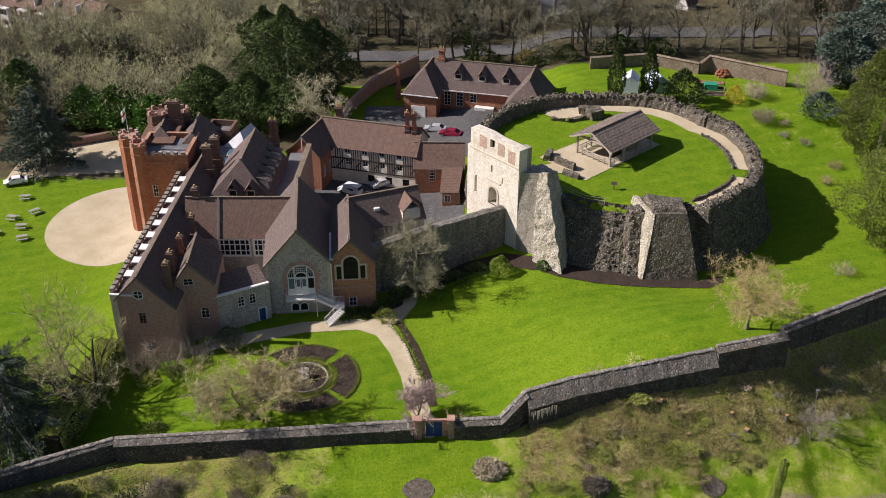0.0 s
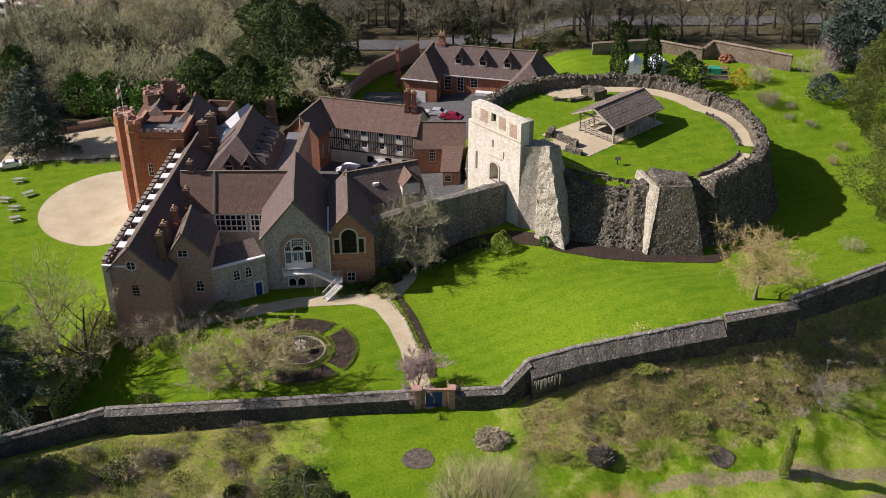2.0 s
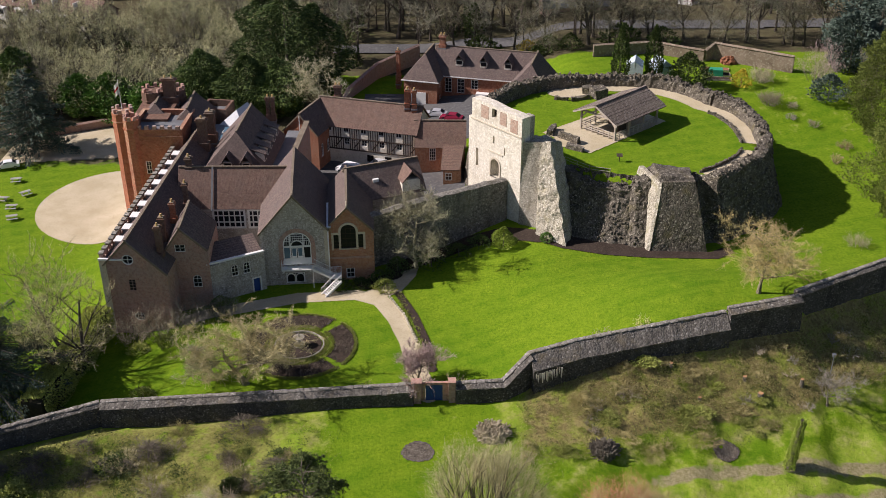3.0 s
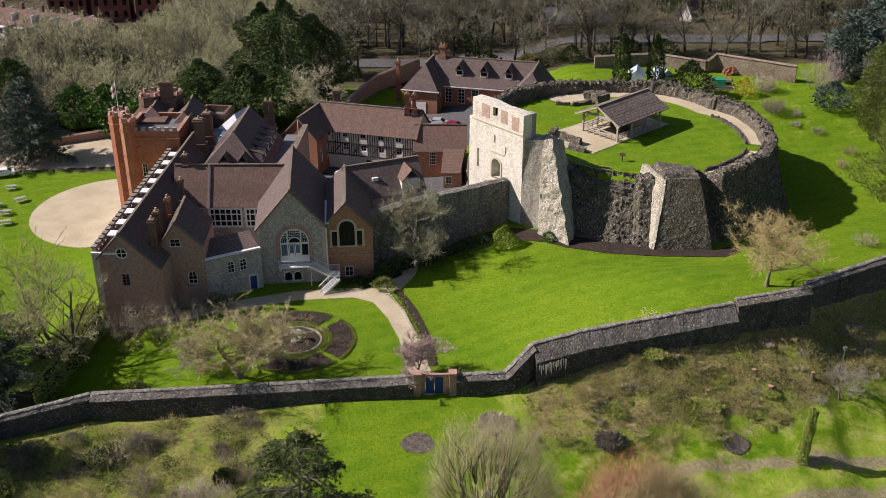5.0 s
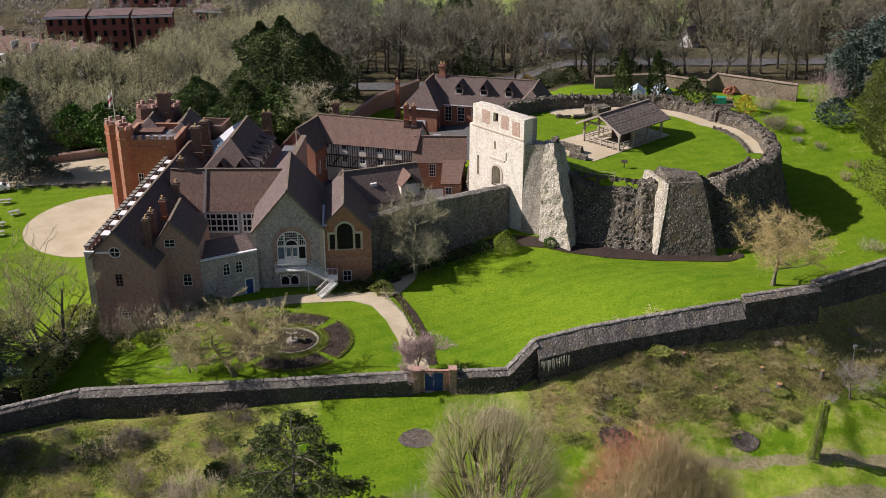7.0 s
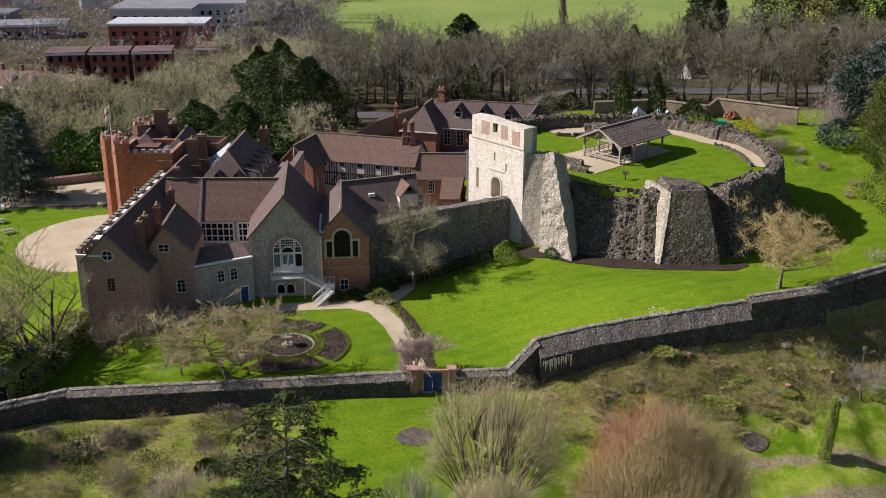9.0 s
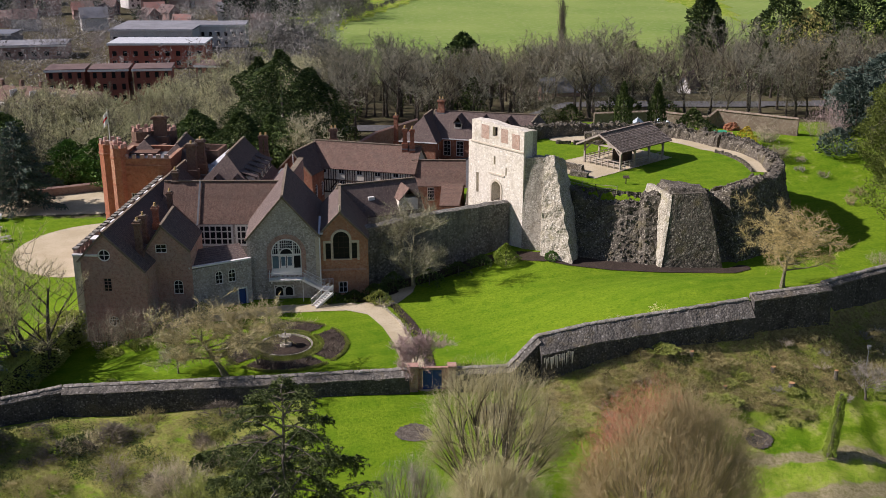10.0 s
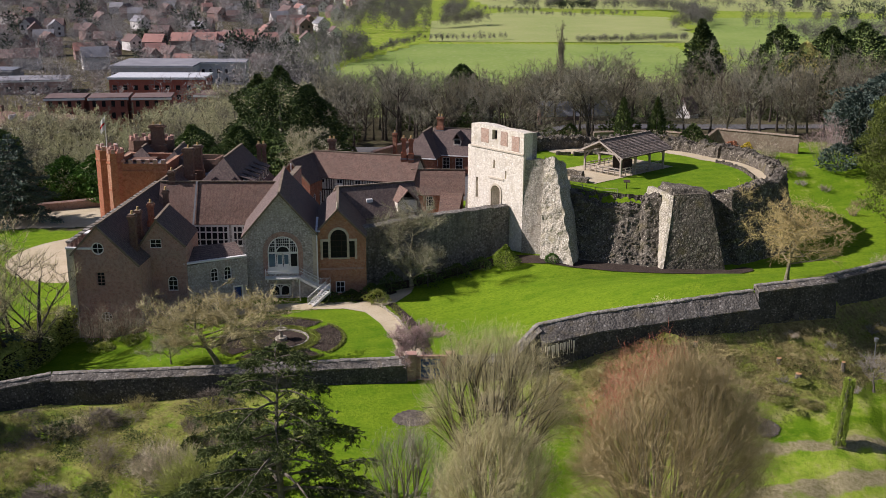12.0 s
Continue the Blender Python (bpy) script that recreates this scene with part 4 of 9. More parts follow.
def keep_tower():
    """The square gate tower: a thick pale front wall, a return wall and a lower rear."""
    a, b = Vector((4.3, 151.1)), Vector((11.3, 143.2))
    deg = math.degrees(math.atan2(b.y - a.y, b.x - a.x))
    th = thing("keep_tower", turned(a.x, a.y, 0, deg), "pale ruined stone tower with brick patches and an arched doorway", "tower", kind="structure")
    w = (b - a).length
    door = arch(4.3, 8.0, 6.1, 11.0)
    holes = [door, rect(4.3, 17.5, 5.3, 18.9), rect(4.6, 13.4, 4.95, 14.6), rect(7.0, 12.2, 7.25, 13.4), rect(1.0, 8.6, 1.5, 11.6)]
    outline = [(0, 0.5), (w, 0.5), (w, 19.1), (w - 1.2, 19.25), (6.2, 19.2), (3.6, 19.45), (1.4, 19.4), (0, 19.3)]
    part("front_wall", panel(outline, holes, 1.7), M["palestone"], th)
    # Near-black plate behind the openings in place of their inner shade.
    part("recess_back", boxes((1.0, 1.72, 7.5, 7.6, 1.85, 15)), M["dark"], th)
    for h in (holes[1],):
        window(th, h, Matrix.Identity(4), 2, 1, 0.1, "oak", 0.5)
    for x0, x1, z0, z1 in ((2.0, 3.6, 16.9, 18.9), (6.0, 7.4, 16.9, 18.9), (8.2, 9.7, 16.4, 18.5)):
        part("brick_patch", boxes((x0, -0.03, z0, x1, 0.1, z1)), M["patchbrick"], th, "patch of weathered orange brick")
    part("string_course", boxes((-0.05, -0.14, 16.05, w + 0.05, 0.02, 16.25), (3.6, -0.1, 11.9, 6.8, 0.02, 12.15)), M["dressing"], th)
    part("door_arch", band(arch(4.0, 8.0, 6.4, 11.3), arch(4.3, 8.0, 6.1, 11.0), -0.1, 0.1), M["dressing"], th)
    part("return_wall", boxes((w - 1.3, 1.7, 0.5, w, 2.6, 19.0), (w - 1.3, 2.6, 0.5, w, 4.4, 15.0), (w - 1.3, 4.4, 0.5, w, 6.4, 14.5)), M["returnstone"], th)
    part("left_return", boxes((0, 1.7, 0.5, 1.3, 6.0, 13.5), (-1.2, 0.5, 0.5, 0.02, 4.5, 16.0)), M["palestone"], th)
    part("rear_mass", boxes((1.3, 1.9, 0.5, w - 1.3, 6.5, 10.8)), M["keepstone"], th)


keep_tower()

# the dark curtain wall between chapel and tower
def curtain_wall():
    th = thing("curtain_wall", Matrix.Identity(4), "tall dark flint curtain wall below the keep tower", "wall", kind="structure")

    def prof(p):
        z = 8.7 + 0.15 * noise.noise(Vector((p.x, p.y, 0))) - 0.5 * float(ss(-3, -9, p.x))
        return [(-0.6, 0.0), (0.9, 0.0), (0.75, 4.0), (0.6, z - 0.1), (0.0, z + 0.1), (-0.6, z)]
    v, f = rough_sweep([(-10.6, 134.6), (-7.8, 136.0), (0.1, 140.2), (9.2, 145.4)], prof, 0.8, 0.15)
    raw("wall_face", v, f, M["curtainstone"], th)


curtain_wall()


def open_barn():
    """The open timber shelter on the keep: posts, rails, braces, tie beams and a shingle roof."""
    u, w, d = 41.0, 7.5, 11.2
    # local x runs from the left eave to the right one, y along the ridge
    th = thing("open_barn", turned(21.6, 159.9, 10.68, u - 90 + 2), "open-sided weathered oak barn with a shingle roof", "shelter")
    eave, ridge = 3.2, 5.0
    for x in (0.3, w - 0.3):
        for k in range(4):
            y = 0.3 + k * (d - 0.6) / 3
            part("post", boxes((x - 0.13, y - 0.13, -0.1, x + 0.13, y + 0.13, eave)), M["oak"], th)
        part("wall_plate", boxes((x - 0.14, 0, eave - 0.12, x + 0.14, d, eave + 0.14)), M["oak"], th)
    for k in range(4):
        y = 0.3 + k * (d - 0.6) / 3
        tr = part("tie_beam", boxes((0.2, y - 0.12, eave - 0.1, w - 0.2, y + 0.12, eave + 0.16)), M["oak"], th)
        bm = bmesh.new()
        for s in (-1, 1):
            slab(bm, [(w / 2, y - 0.1, ridge - 0.1), (w / 2 + s * w / 2, y - 0.1, eave), (w / 2 + s * w / 2, y + 0.1, eave), (w / 2, y + 0.1, ridge - 0.1)], 0.22)
            slab(bm, [(w / 2 + s * 0.2, y - 0.08, ridge - 0.9), (w / 2 + s * 1.5, y - 0.08, eave + 0.2), (w / 2 + s * 1.5, y + 0.08, eave + 0.2), (w / 2 + s * 0.2, y + 0.08, ridge - 0.9)], 0.16)
            slab(bm, [(w / 2 + s * 2.4, y - 0.08, eave), (w / 2 + s * 3.4, y - 0.08, eave - 1.0), (w / 2 + s * 3.4, y + 0.08, eave - 1.0), (w / 2 + s * 2.4, y + 0.08, eave)], 0.16)
        part("truss", bm, M["oak"], tr)
    for z in (0.35, 0.65, 1.05):
        part("rail", boxes((0.3, 0.25, z, w - 0.3, 0.35, z + 0.12)), M["oak"], th)
        for x in (0.3, w - 0.3):
            part("rail", boxes((x - 0.05, 0.3, z, x + 0.05, d - 0.3, z + 0.12)), M["oak"], th)
    for k in range(1, 6):
        x = 0.3 + k * (w - 0.6) / 6
        part("baluster", boxes((x - 0.06, 0.22, 0, x + 0.06, 0.36, 1.15)), M["oak"], th)
    for k in range(1, 9):
        for x in (0.3, w - 0.3):
            y = 0.3 + k * (d - 0.6) / 9
            part("baluster", boxes((x - 0.06, y - 0.06, 0, x + 0.06, y + 0.06, 1.15)), M["oak"], th)
    part("display_wall", boxes((2.0, 5.0, 0, 5.6, 5.2, 1.9), (5.4, 3.0, 0, 5.6, 5.0, 1.6)), M["timber"], th)
    # shingle courses, each lapping the one below
    o = 0.75
    for s in (-1, 1):
        bm = bmesh.new()
        rows = 15
        n = Vector((s * (ridge - eave) / (w / 2), 0, 1)).normalized()
        for r in range(rows):
            f0, f1 = r / rows, (r + 1.25) / rows
            def at(f):
                return w / 2 + s * (w / 2 + o) * (1 - f), eave - o * (ridge - eave) / (w / 2) + (ridge + (ridge - eave) * o / (w / 2) - eave) * f
            (xa, za), (xb, zb) = at(f0), at(min(f1, 1.0))
            y = -0.7 + random.uniform(0, 0.2)
            while y < d + 0.55:
                wd = random.uniform(0.38, 0.62)
                y2 = min(y + wd, d + 0.7)
                lift = random.uniform(0.05, 0.08)
                vs = [bm.verts.new((xa, y + 0.02, za + 0.14 + lift)), bm.verts.new((xa, y2, za + 0.14 + lift)), bm.verts.new((xb, y2, zb + 0.12)), bm.verts.new((xb, y + 0.02, zb + 0.12))]
                lo = [bm.verts.new(v.co - n * 0.05) for v in vs]
                bm.faces.new(vs if s < 0 else vs[::-1])
                bm.faces.new((vs[0], vs[1], lo[1], lo[0]))
                y = y2
        sh = part("shingles", bm, M["shingle"], th, "grey-brown split oak shingles")
        sh["kind"] = "stuff"
        bm = bmesh.new()
        (xa, za), (xb, zb) = (w / 2 + s * (w / 2 + o), eave - o * (ridge - eave) / (w / 2)), (w / 2, ridge)
        slab(bm, [(xa, -0.65, za + 0.1), (xa, d + 0.65, za + 0.1), (xb, d + 0.65, zb + 0.1), (xb, -0.65, zb + 0.1)], 0.08)
        part("roof_deck", bm, M["timber"], th)
        bm = bmesh.new()
        slab(bm, [(xa, -0.72, za + 0.12), (xb, -0.72, zb + 0.12), (xb, -0.62, zb + 0.12), (xa, -0.62, za + 0.12)], 0.25)
        part("barge_board", bm, M["oak"], th)
    part("ridge_cap", boxes((w / 2 - 0.2, -0.7, ridge + 0.12, w / 2 + 0.2, d + 0.7, ridge + 0.24)), M["shingle"], th)


open_barn()


# ---- the castle ranges ----
def west_range():
    th = thing("west_range", turned(-44.2, 120.3, 0, -3.2), "long brown brick range with a crenellated parapet and dark tiled roof", "house", kind="structure")
    w, d = 8.2, 35.5
    front = [(disc(3.3, 9.1, 0.78), 2, 2, "white", 0.14), (rect(2.9, 4.4, 3.95, 6.2), 2, 4, "oldbrick", 0.1), (disc(3.75, 0.5, 0.7), 3, 3, "white", 0.1)]
    gable_house(th, w, d, 8.3, 11.9, M["oldbrick"], M["roof"], 0.41, 7.1, front=front, floor=-4.5, over=0.12)
    part("parapet", boxes((-0.45, 0, -4.5, 0.0, d, 9.0)), M["oldbrick"], th)
    part("quoin", boxes((-0.5, -0.12, -4.5, 0.35, 0.6, 9.05)), M["dressing"], th, "pale stone corner quoins")
    part("gutter_walk", boxes((0.0, 0.1, 8.55, 1.0, d, 8.68)), M["lead"], th)
    part("gable_coping", boxes((-0.55, -0.2, 9.02, 2.6, 0.15, 9.25)), M["white"], th)
    n = 26
    for i in range(n):
        y = 0.2 + i * (d - 0.8) / n
        mer = part("merlon", boxes((-0.47, y, 9.0, 0.02, y + 0.78, 9.75)), M["oldbrick"], th)
        part("merlon_cap", boxes((-0.55, y - 0.06, 9.75, 0.1, y + 0.84, 9.9)), M["coping"], mer)
    for i in range(9):
        y = 3.2 + i * 3.45
        dm = part("dormer", boxes((0.75, y, 8.6, 2.4, y + 1.3, 10.0)), M["lead"], th)
        part("dormer_roof", boxes((0.55, y - 0.12, 10.0, 2.6, y + 1.42, 10.14)), M["white"], dm, "flat pale dormer roof")
        part("pane", boxes((0.72, y + 0.15, 8.9, 0.75, y + 1.15, 9.8)), M["glass"], dm)
    return th


west_range()


def west_gable():
    th = thing("west_gable", turned(-37.6, 123.9, 0, 2), "brown brick cross gable with small white windows", "house", kind="structure")
    front = [(rect(1.9, 8.1, 3.3, 9.2), 2, 2), (arch(3.8, 2.6, 5.0, 4.5), 2, 3)]
    gable_house(th, 6.2, 8.0, 7.6, 11.6, M["oldbrick"], M["roof"], 0.45, 8.3, front=front, floor=-3, over=0.1)
    return th


west_gable()


def lean_to():
    a, b = Vector((-31.7, 124.2)), Vector((-25.1, 127.7))
    deg = math.degrees(math.atan2(b.y - a.y, b.x - a.x))
    w = (b - a).length
    th = thing("lean_to", turned(a.x, a.y, 0, deg), "low stone lean-to with arched windows and a blue door", "house", kind="structure")
    wins = [(arch(3.2, 3.2, 4.2, 5.0), 2, 3), (arch(4.9, 3.2, 5.9, 5.0), 2, 3)]
    door = rect(6.15, 0.0, 7.1, 2.1)
    wall = part("wall", panel([(0, -2.5), (w + 0.5, -2.5), (w + 0.5, 5.9), (0, 5.7)], [q[0] for q in wins] + [door], 0.5), M["hallstone"], th)
    for ring, c, r in wins:
        window(wall, ring, Matrix.Identity(4), c, r, 0.1)
    dr = part("door", boxes((6.18, 0.15, 0.0, 7.07, 0.22, 2.06)), M["bluepaint"], th, "blue panelled door")
    part("door_frame", boxes((5.97, -0.06, 0.0, 6.15, 0.1, 2.1)), M["white"], dr)
    part("door_frame", boxes((7.1, -0.06, 0.0, 7.28, 0.1, 2.1)), M["white"], dr)
    part("lintel", boxes((5.97, -0.06, 2.1, 7.28, 0.1, 2.28)), M["white"], dr)
    bm = bmesh.new()
    slab(bm, [(-0.2, 0.3, 5.85), (w + 0.4, 0.3, 5.85), (w + 0.4, 4.2, 6.9), (-0.2, 4.2, 6.9)], 0.2)
    part("roof_slope", bm, M["roof"], th)
    part("wall", boxes((0.0, 0.5, -1.0, 0.4, 4.2, 5.7)), M["hallstone"], th)
    part("wall", boxes((0.0, 3.9, -1.0, w + 0.4, 4.2, 6.6)), M["hallstone"], th)
    part("coping", boxes((-0.1, -0.1, 5.9, w + 0.5, 0.34, 6.12)), M["white"], th, "white painted coping")
    dm = part("roof_dormer", boxes((0.2, 3.0, 6.0, 1.6, 4.6, 7.9)), M["timber"], th)
    part("dormer_frame", band(rect(0.25, 6.75, 1.55, 7.6), rect(0.33, 6.83, 1.47, 7.52), 2.94, 3.02), M["white"], dm)
    part("dormer_mullion", boxes((0.86, 2.94, 6.83, 0.94, 3.0, 7.52)), M["white"], dm)
    part("dormer_roof", boxes((0.05, 2.8, 7.9, 1.75, 4.7, 8.02)), M["lead"], dm)


lean_to()


def cross_range():
    th = thing("cross_range", turned(-22.3, 137.3, 0, 90), "tiled range with a long white-framed window", "house", kind="structure")
    # along the camera's side: x from the far end of the ridge
    d = 16.0
    wins = [(rect(4.9, 4.5, 9.7, 7.6), 6, 3, "white", 0.3), (rect(10.0, 4.5, 12.2, 7.6), 3, 3, "white", 0.3)]
    gable_house(th, 6.8, d, 7.7, 12.7, M["hallstone"], M["roofwarm"], 0.5, 7.7, left=wins, floor=-1, ends=(0, 0), verge=False, over=0.08)
    bm = boxes((-0.42, 10.95, 7.5, -0.3, 11.1, 7.6))
    slab(bm, [(-0.3, 10.9, 7.6), (3.3, 10.9, 12.85), (3.3, 11.15, 12.85), (-0.3, 11.15, 7.6)], -0.08)
    part("roof_division", bm, M["lead"], th)


cross_range()


def hall():
    th = thing("great_hall", turned(-25.2, 128.7, 0, 5.6), "tall grey stone gabled hall with a great arched window", "house", kind="structure")
    big = arch(3.05, 3.9, 6.9, 8.25, 12)
    low = rect(3.2, 0.25, 5.8, 1.9)
    gable_house(th, 9.3, 16.0, 8.4, 13.9, M["hallstone"], M["roof"], 0.51, 8.6, floor=-2, over=0.25, ends=(1, 1), front=[(low, 2, 1, "white", 0.14)])
    m = Matrix.Identity(4)
    # the great window: brick surround, fan head, white panels and doors
    wf = part("great_window", band(big, shrink(big, 0.14), -0.03, 0.12), M["white"], th, "tall white arched window with a fan head")
    part("brick_surround", band(arch(2.45, 3.0, 7.5, 8.85, 12), arch(3.04, 3.0, 6.91, 8.26, 12), -0.06, 0.06), M["oldbrick"], wf)
    bm = bmesh.new()
    bm.faces.new([bm.verts.new((x, -0.015, z)) for x, z in shrink(big, 0.05)])
    part("pane", bm, M["glass"], wf)
    bm = boxes((3.1, -0.1, 5.95, 6.85, 0.0, 6.2), (3.1, -0.1, 3.9, 6.85, 0.0, 4.25))
    for x in (4.05, 5.85):
        box(bm, x - 0.08, -0.1, 4.2, x + 0.08, 0.0, 7.9)
    for i in range(1, 14):
        x = 3.1 + i * 3.75 / 14
        zt = 6.32 + math.sqrt(max(0.0, 1.93 ** 2 - (x - 4.975) ** 2)) - 0.05
        box(bm, x - 0.025, -0.07, 6.95 if abs(x - 4.975) < 0.9 else 6.2, x + 0.025, -0.02, zt)
    for z in (6.95, 7.3, 7.65, 8.0):
        half = math.sqrt(max(0.0, 1.93 ** 2 - (z - 6.32) ** 2)) - 0.05
        box(bm, 4.975 - half, -0.07, z - 0.03, 4.975 + half, -0.02, z + 0.03)
    part("glazing_bars", bm, M["white"], wf)
    part("fan_arch", band(arch(4.05, 5.9, 5.9, 7.05, 10), arch(4.2, 5.9, 5.75, 6.9, 10), -0.09, -0.01), M["white"], wf)
    for x0, x1 in ((4.2, 4.92), (5.02, 5.75)):
        dr = part("balcony_door", boxes((x0, -0.08, 4.25, x1, -0.02, 5.9)), M["white"], wf)
        part("pane", boxes((x0 + 0.1, -0.095, 4.6, x1 - 0.1, -0.08, 5.8)), M["skyglass"], dr)
    for x0, x1 in ((3.2, 3.95), (5.95, 6.75)):
        part("side_light", boxes((x0, -0.09, 4.3, x1, -0.05, 5.9)), M["skyglass"] if x0 < 4 else M["glass"], wf)
    part("lower_panel", boxes((2.95, -0.12, 3.3, 6.9, 0.02, 3.95)), M["white"], wf)
    # gothic heads in the lower window
    for cx in (3.87, 5.13):
        part("window_arch", band(arch(cx - 0.6, 0.35, cx + 0.6, 1.8, 8), arch(cx - 0.48, 0.35, cx + 0.48, 1.66, 8), 0.0, 0.08), M["white"], wf)
    part("corner_stone", boxes((8.75, -0.08, -1, 9.36, 0.5, 8.4)), M["dressing"], th)
    bm = bmesh.new()
    prism(bm, circle(0.09, 8, 9.32, -0.18), -0.2, 8.6)
    part("downpipe", bm, M["white"], th)
    part("valley_gutter", boxes((9.0, -0.1, 8.7, 9.75, 7.5, 8.85)), M["paleslate"], th, "pale lead valley gutter")
    return th


hall()


def balcony_stair():
    """White balcony below the great window and a stair that turns down to the gravel."""
    th = thing("balcony_stair", turned(-25.2, 128.7, 0, 5.6), "white painted iron balcony with a turning stair", "stair")
    part("deck", boxes((2.7, -1.25, 2.85, 7.1, 0.0, 3.0)), M["white"], th)
    for x in (2.9, 6.6):
        part("bracket", boxes((x, -1.0, 2.45, x + 0.15, 0, 2.85)), M["white"], th)
    part("post", boxes((6.95, -1.25, 0.0, 7.05, -1.15, 2.85)), M["white"], th)

    def rail(a, b, h=1.0):
        a, b = Vector(a), Vector(b)
        n = max(2, int((b - a).length / 0.16))
        bm = bmesh.new()
        side = Vector((-(b - a).y, (b - a).x, 0)).normalized() * 0.03
        for z, t in ((h, 0.05), (0.12, 0.04)):
            p = [a + Vector((0, 0, z)), b + Vector((0, 0, z))]
            slab(bm, [p[0] - side, p[1] - side, p[1] + side, p[0] + side], t)
        for i in range(n + 1):
            p = a.lerp(b, i / n)
            box(bm, p.x - 0.014, p.y - 0.014, p.z, p.x + 0.014, p.y + 0.014, p.z + h)
        part("railing", bm, M["white"], th)

    rail((2.7, -1.25, 3.0), (7.1, -1.25, 3.0))
    rail((2.7, -1.25, 3.0), (2.7, -0.05, 3.0))

    def flight(a, b, wide, n):
        a, b = Vector(a), Vector(b)
        side = Vector((-(b - a).y, (b - a).x, 0)).normalized() * wide
        for i in range(n):
            p, q = a.lerp(b, i / n), a.lerp(b, (i + 1) / n)
            bm = bmesh.new()
            slab(bm, [Vector((p.x, p.y, q.z)), Vector((q.x, q.y, q.z)), Vector((q.x, q.y, q.z)) + side, Vector((p.x, p.y, q.z)) + side], 0.06)
            part("step", bm, M["white"], th)
        for s in (Vector((0, 0, 0)), side):
            bm = bmesh.new()
            t = (b - a).cross(Vector((0, 0, 1))).normalized() * 0.03
            slab(bm, [a + s - t, b + s - t, b + s + t, a + s + t], 0.28)
            part("stringer", bm, M["white"], th)
            rail(a + s, b + s)
    flight((7.1, -1.25, 3.0), (9.6, -1.45, 1.6), 1.1, 8)
    part("landing", boxes((9.6, -1.7, 1.5, 10.9, -0.1, 1.6)), M["white"], th)
    rail((10.9, -1.7, 1.6), (10.9, -0.1, 1.6))
    rail((9.6, -0.1, 1.6), (10.9, -0.1, 1.6))
    for x in (9.6, 10.8):
        part("post", boxes((x, -0.2, 0, x + 0.1, -0.1, 1.6)), M["white"], th)
    flight((10.3, -1.7, 1.6), (8.0, -3.2, 0.05), 1.0, 9)


balcony_stair()


def chapel():
    th = thing("chapel", turned(-16.6, 130.1, 0, 5.0), "red brick gabled chapel with a pale stone Venetian window", "house", kind="structure")
    c = arch(2.35, 5.1, 4.45, 8.85, 10)
    front = [(c, 3, 5, "timber", 0.05), (rect(1.35, 5.1, 2.1, 7.3), 1, 4, "timber", 0.05), (rect(4.7, 5.1, 5.45, 7.3), 1, 4, "timber", 0.05), (rect(2.9, 0.3, 4.1, 1.9), 2, 2, "white", 0.12)]
    gable_house(th, 6.9, 13.2, 8.0, 11.5, M["chapelbrick"], M["roof"], 0.48, 7.8, front=front, floor=-2, over=0.15)
    part("stone_surround", band(arch(2.05, 4.95, 4.75, 9.15, 10), c, -0.12, 0.1), M["dressing"], th)
    part("stone_surround", boxes((1.05, -0.1, 4.9, 1.35, 0.1, 7.6), (1.35, -0.1, 7.3, 2.1, 0.1, 7.6), (5.45, -0.1, 4.9, 5.75, 0.1, 7.6), (4.7, -0.1, 7.3, 5.45, 0.1, 7.6)), M["dressing"], th)
    part("string_course", boxes((0.3, -0.08, 3.5, 6.6, 0.05, 3.75)), M["oldbrick"], th)
    part("corner_stone", boxes((-0.05, -0.08, 2.0, 0.7, 0.5, 7.9)), M["dressing"], th)
    bm = bmesh.new()
    prism(bm, circle(0.12, 6, 3.3, -0.1), 11.4, 12.5, 0.5)
    part("finial", bm, M["dressing"], th)


chapel()


def low_range():
    th = thing("low_range", turned(-15.7, 145.7, 0, -68.4), "low tiled range with a gabled dormer and skylight", "house", kind="structure")
    gable_house(th, 7.0, 11.0, 8.2, 11.6, M["hallstone"], M["roof"], 0.5, 8.0, floor=-2, over=0.3)
    part("skylight", boxes((5.0, 3.6, 9.6, 5.5, 4.5, 10.1)), M["white"], th)
    bm = boxes((4.2, 7.6, 7.8, 7.0, 10.4, 9.9))
    part("dormer", bm, M["plaster"], th)
    bm = bmesh.new()
    slab(bm, [(3.4, 9.0, 11.4), (7.4, 9.0, 11.4), (7.4, 10.6, 9.7), (3.4, 10.6, 9.7)], 0.15)
    slab(bm, [(3.4, 9.0, 11.4), (7.4, 9.0, 11.4), (7.4, 7.4, 9.7), (3.4, 7.4, 9.7)], 0.15)
    part("dormer_roof", bm, M["roofwarm"], th)


low_range()


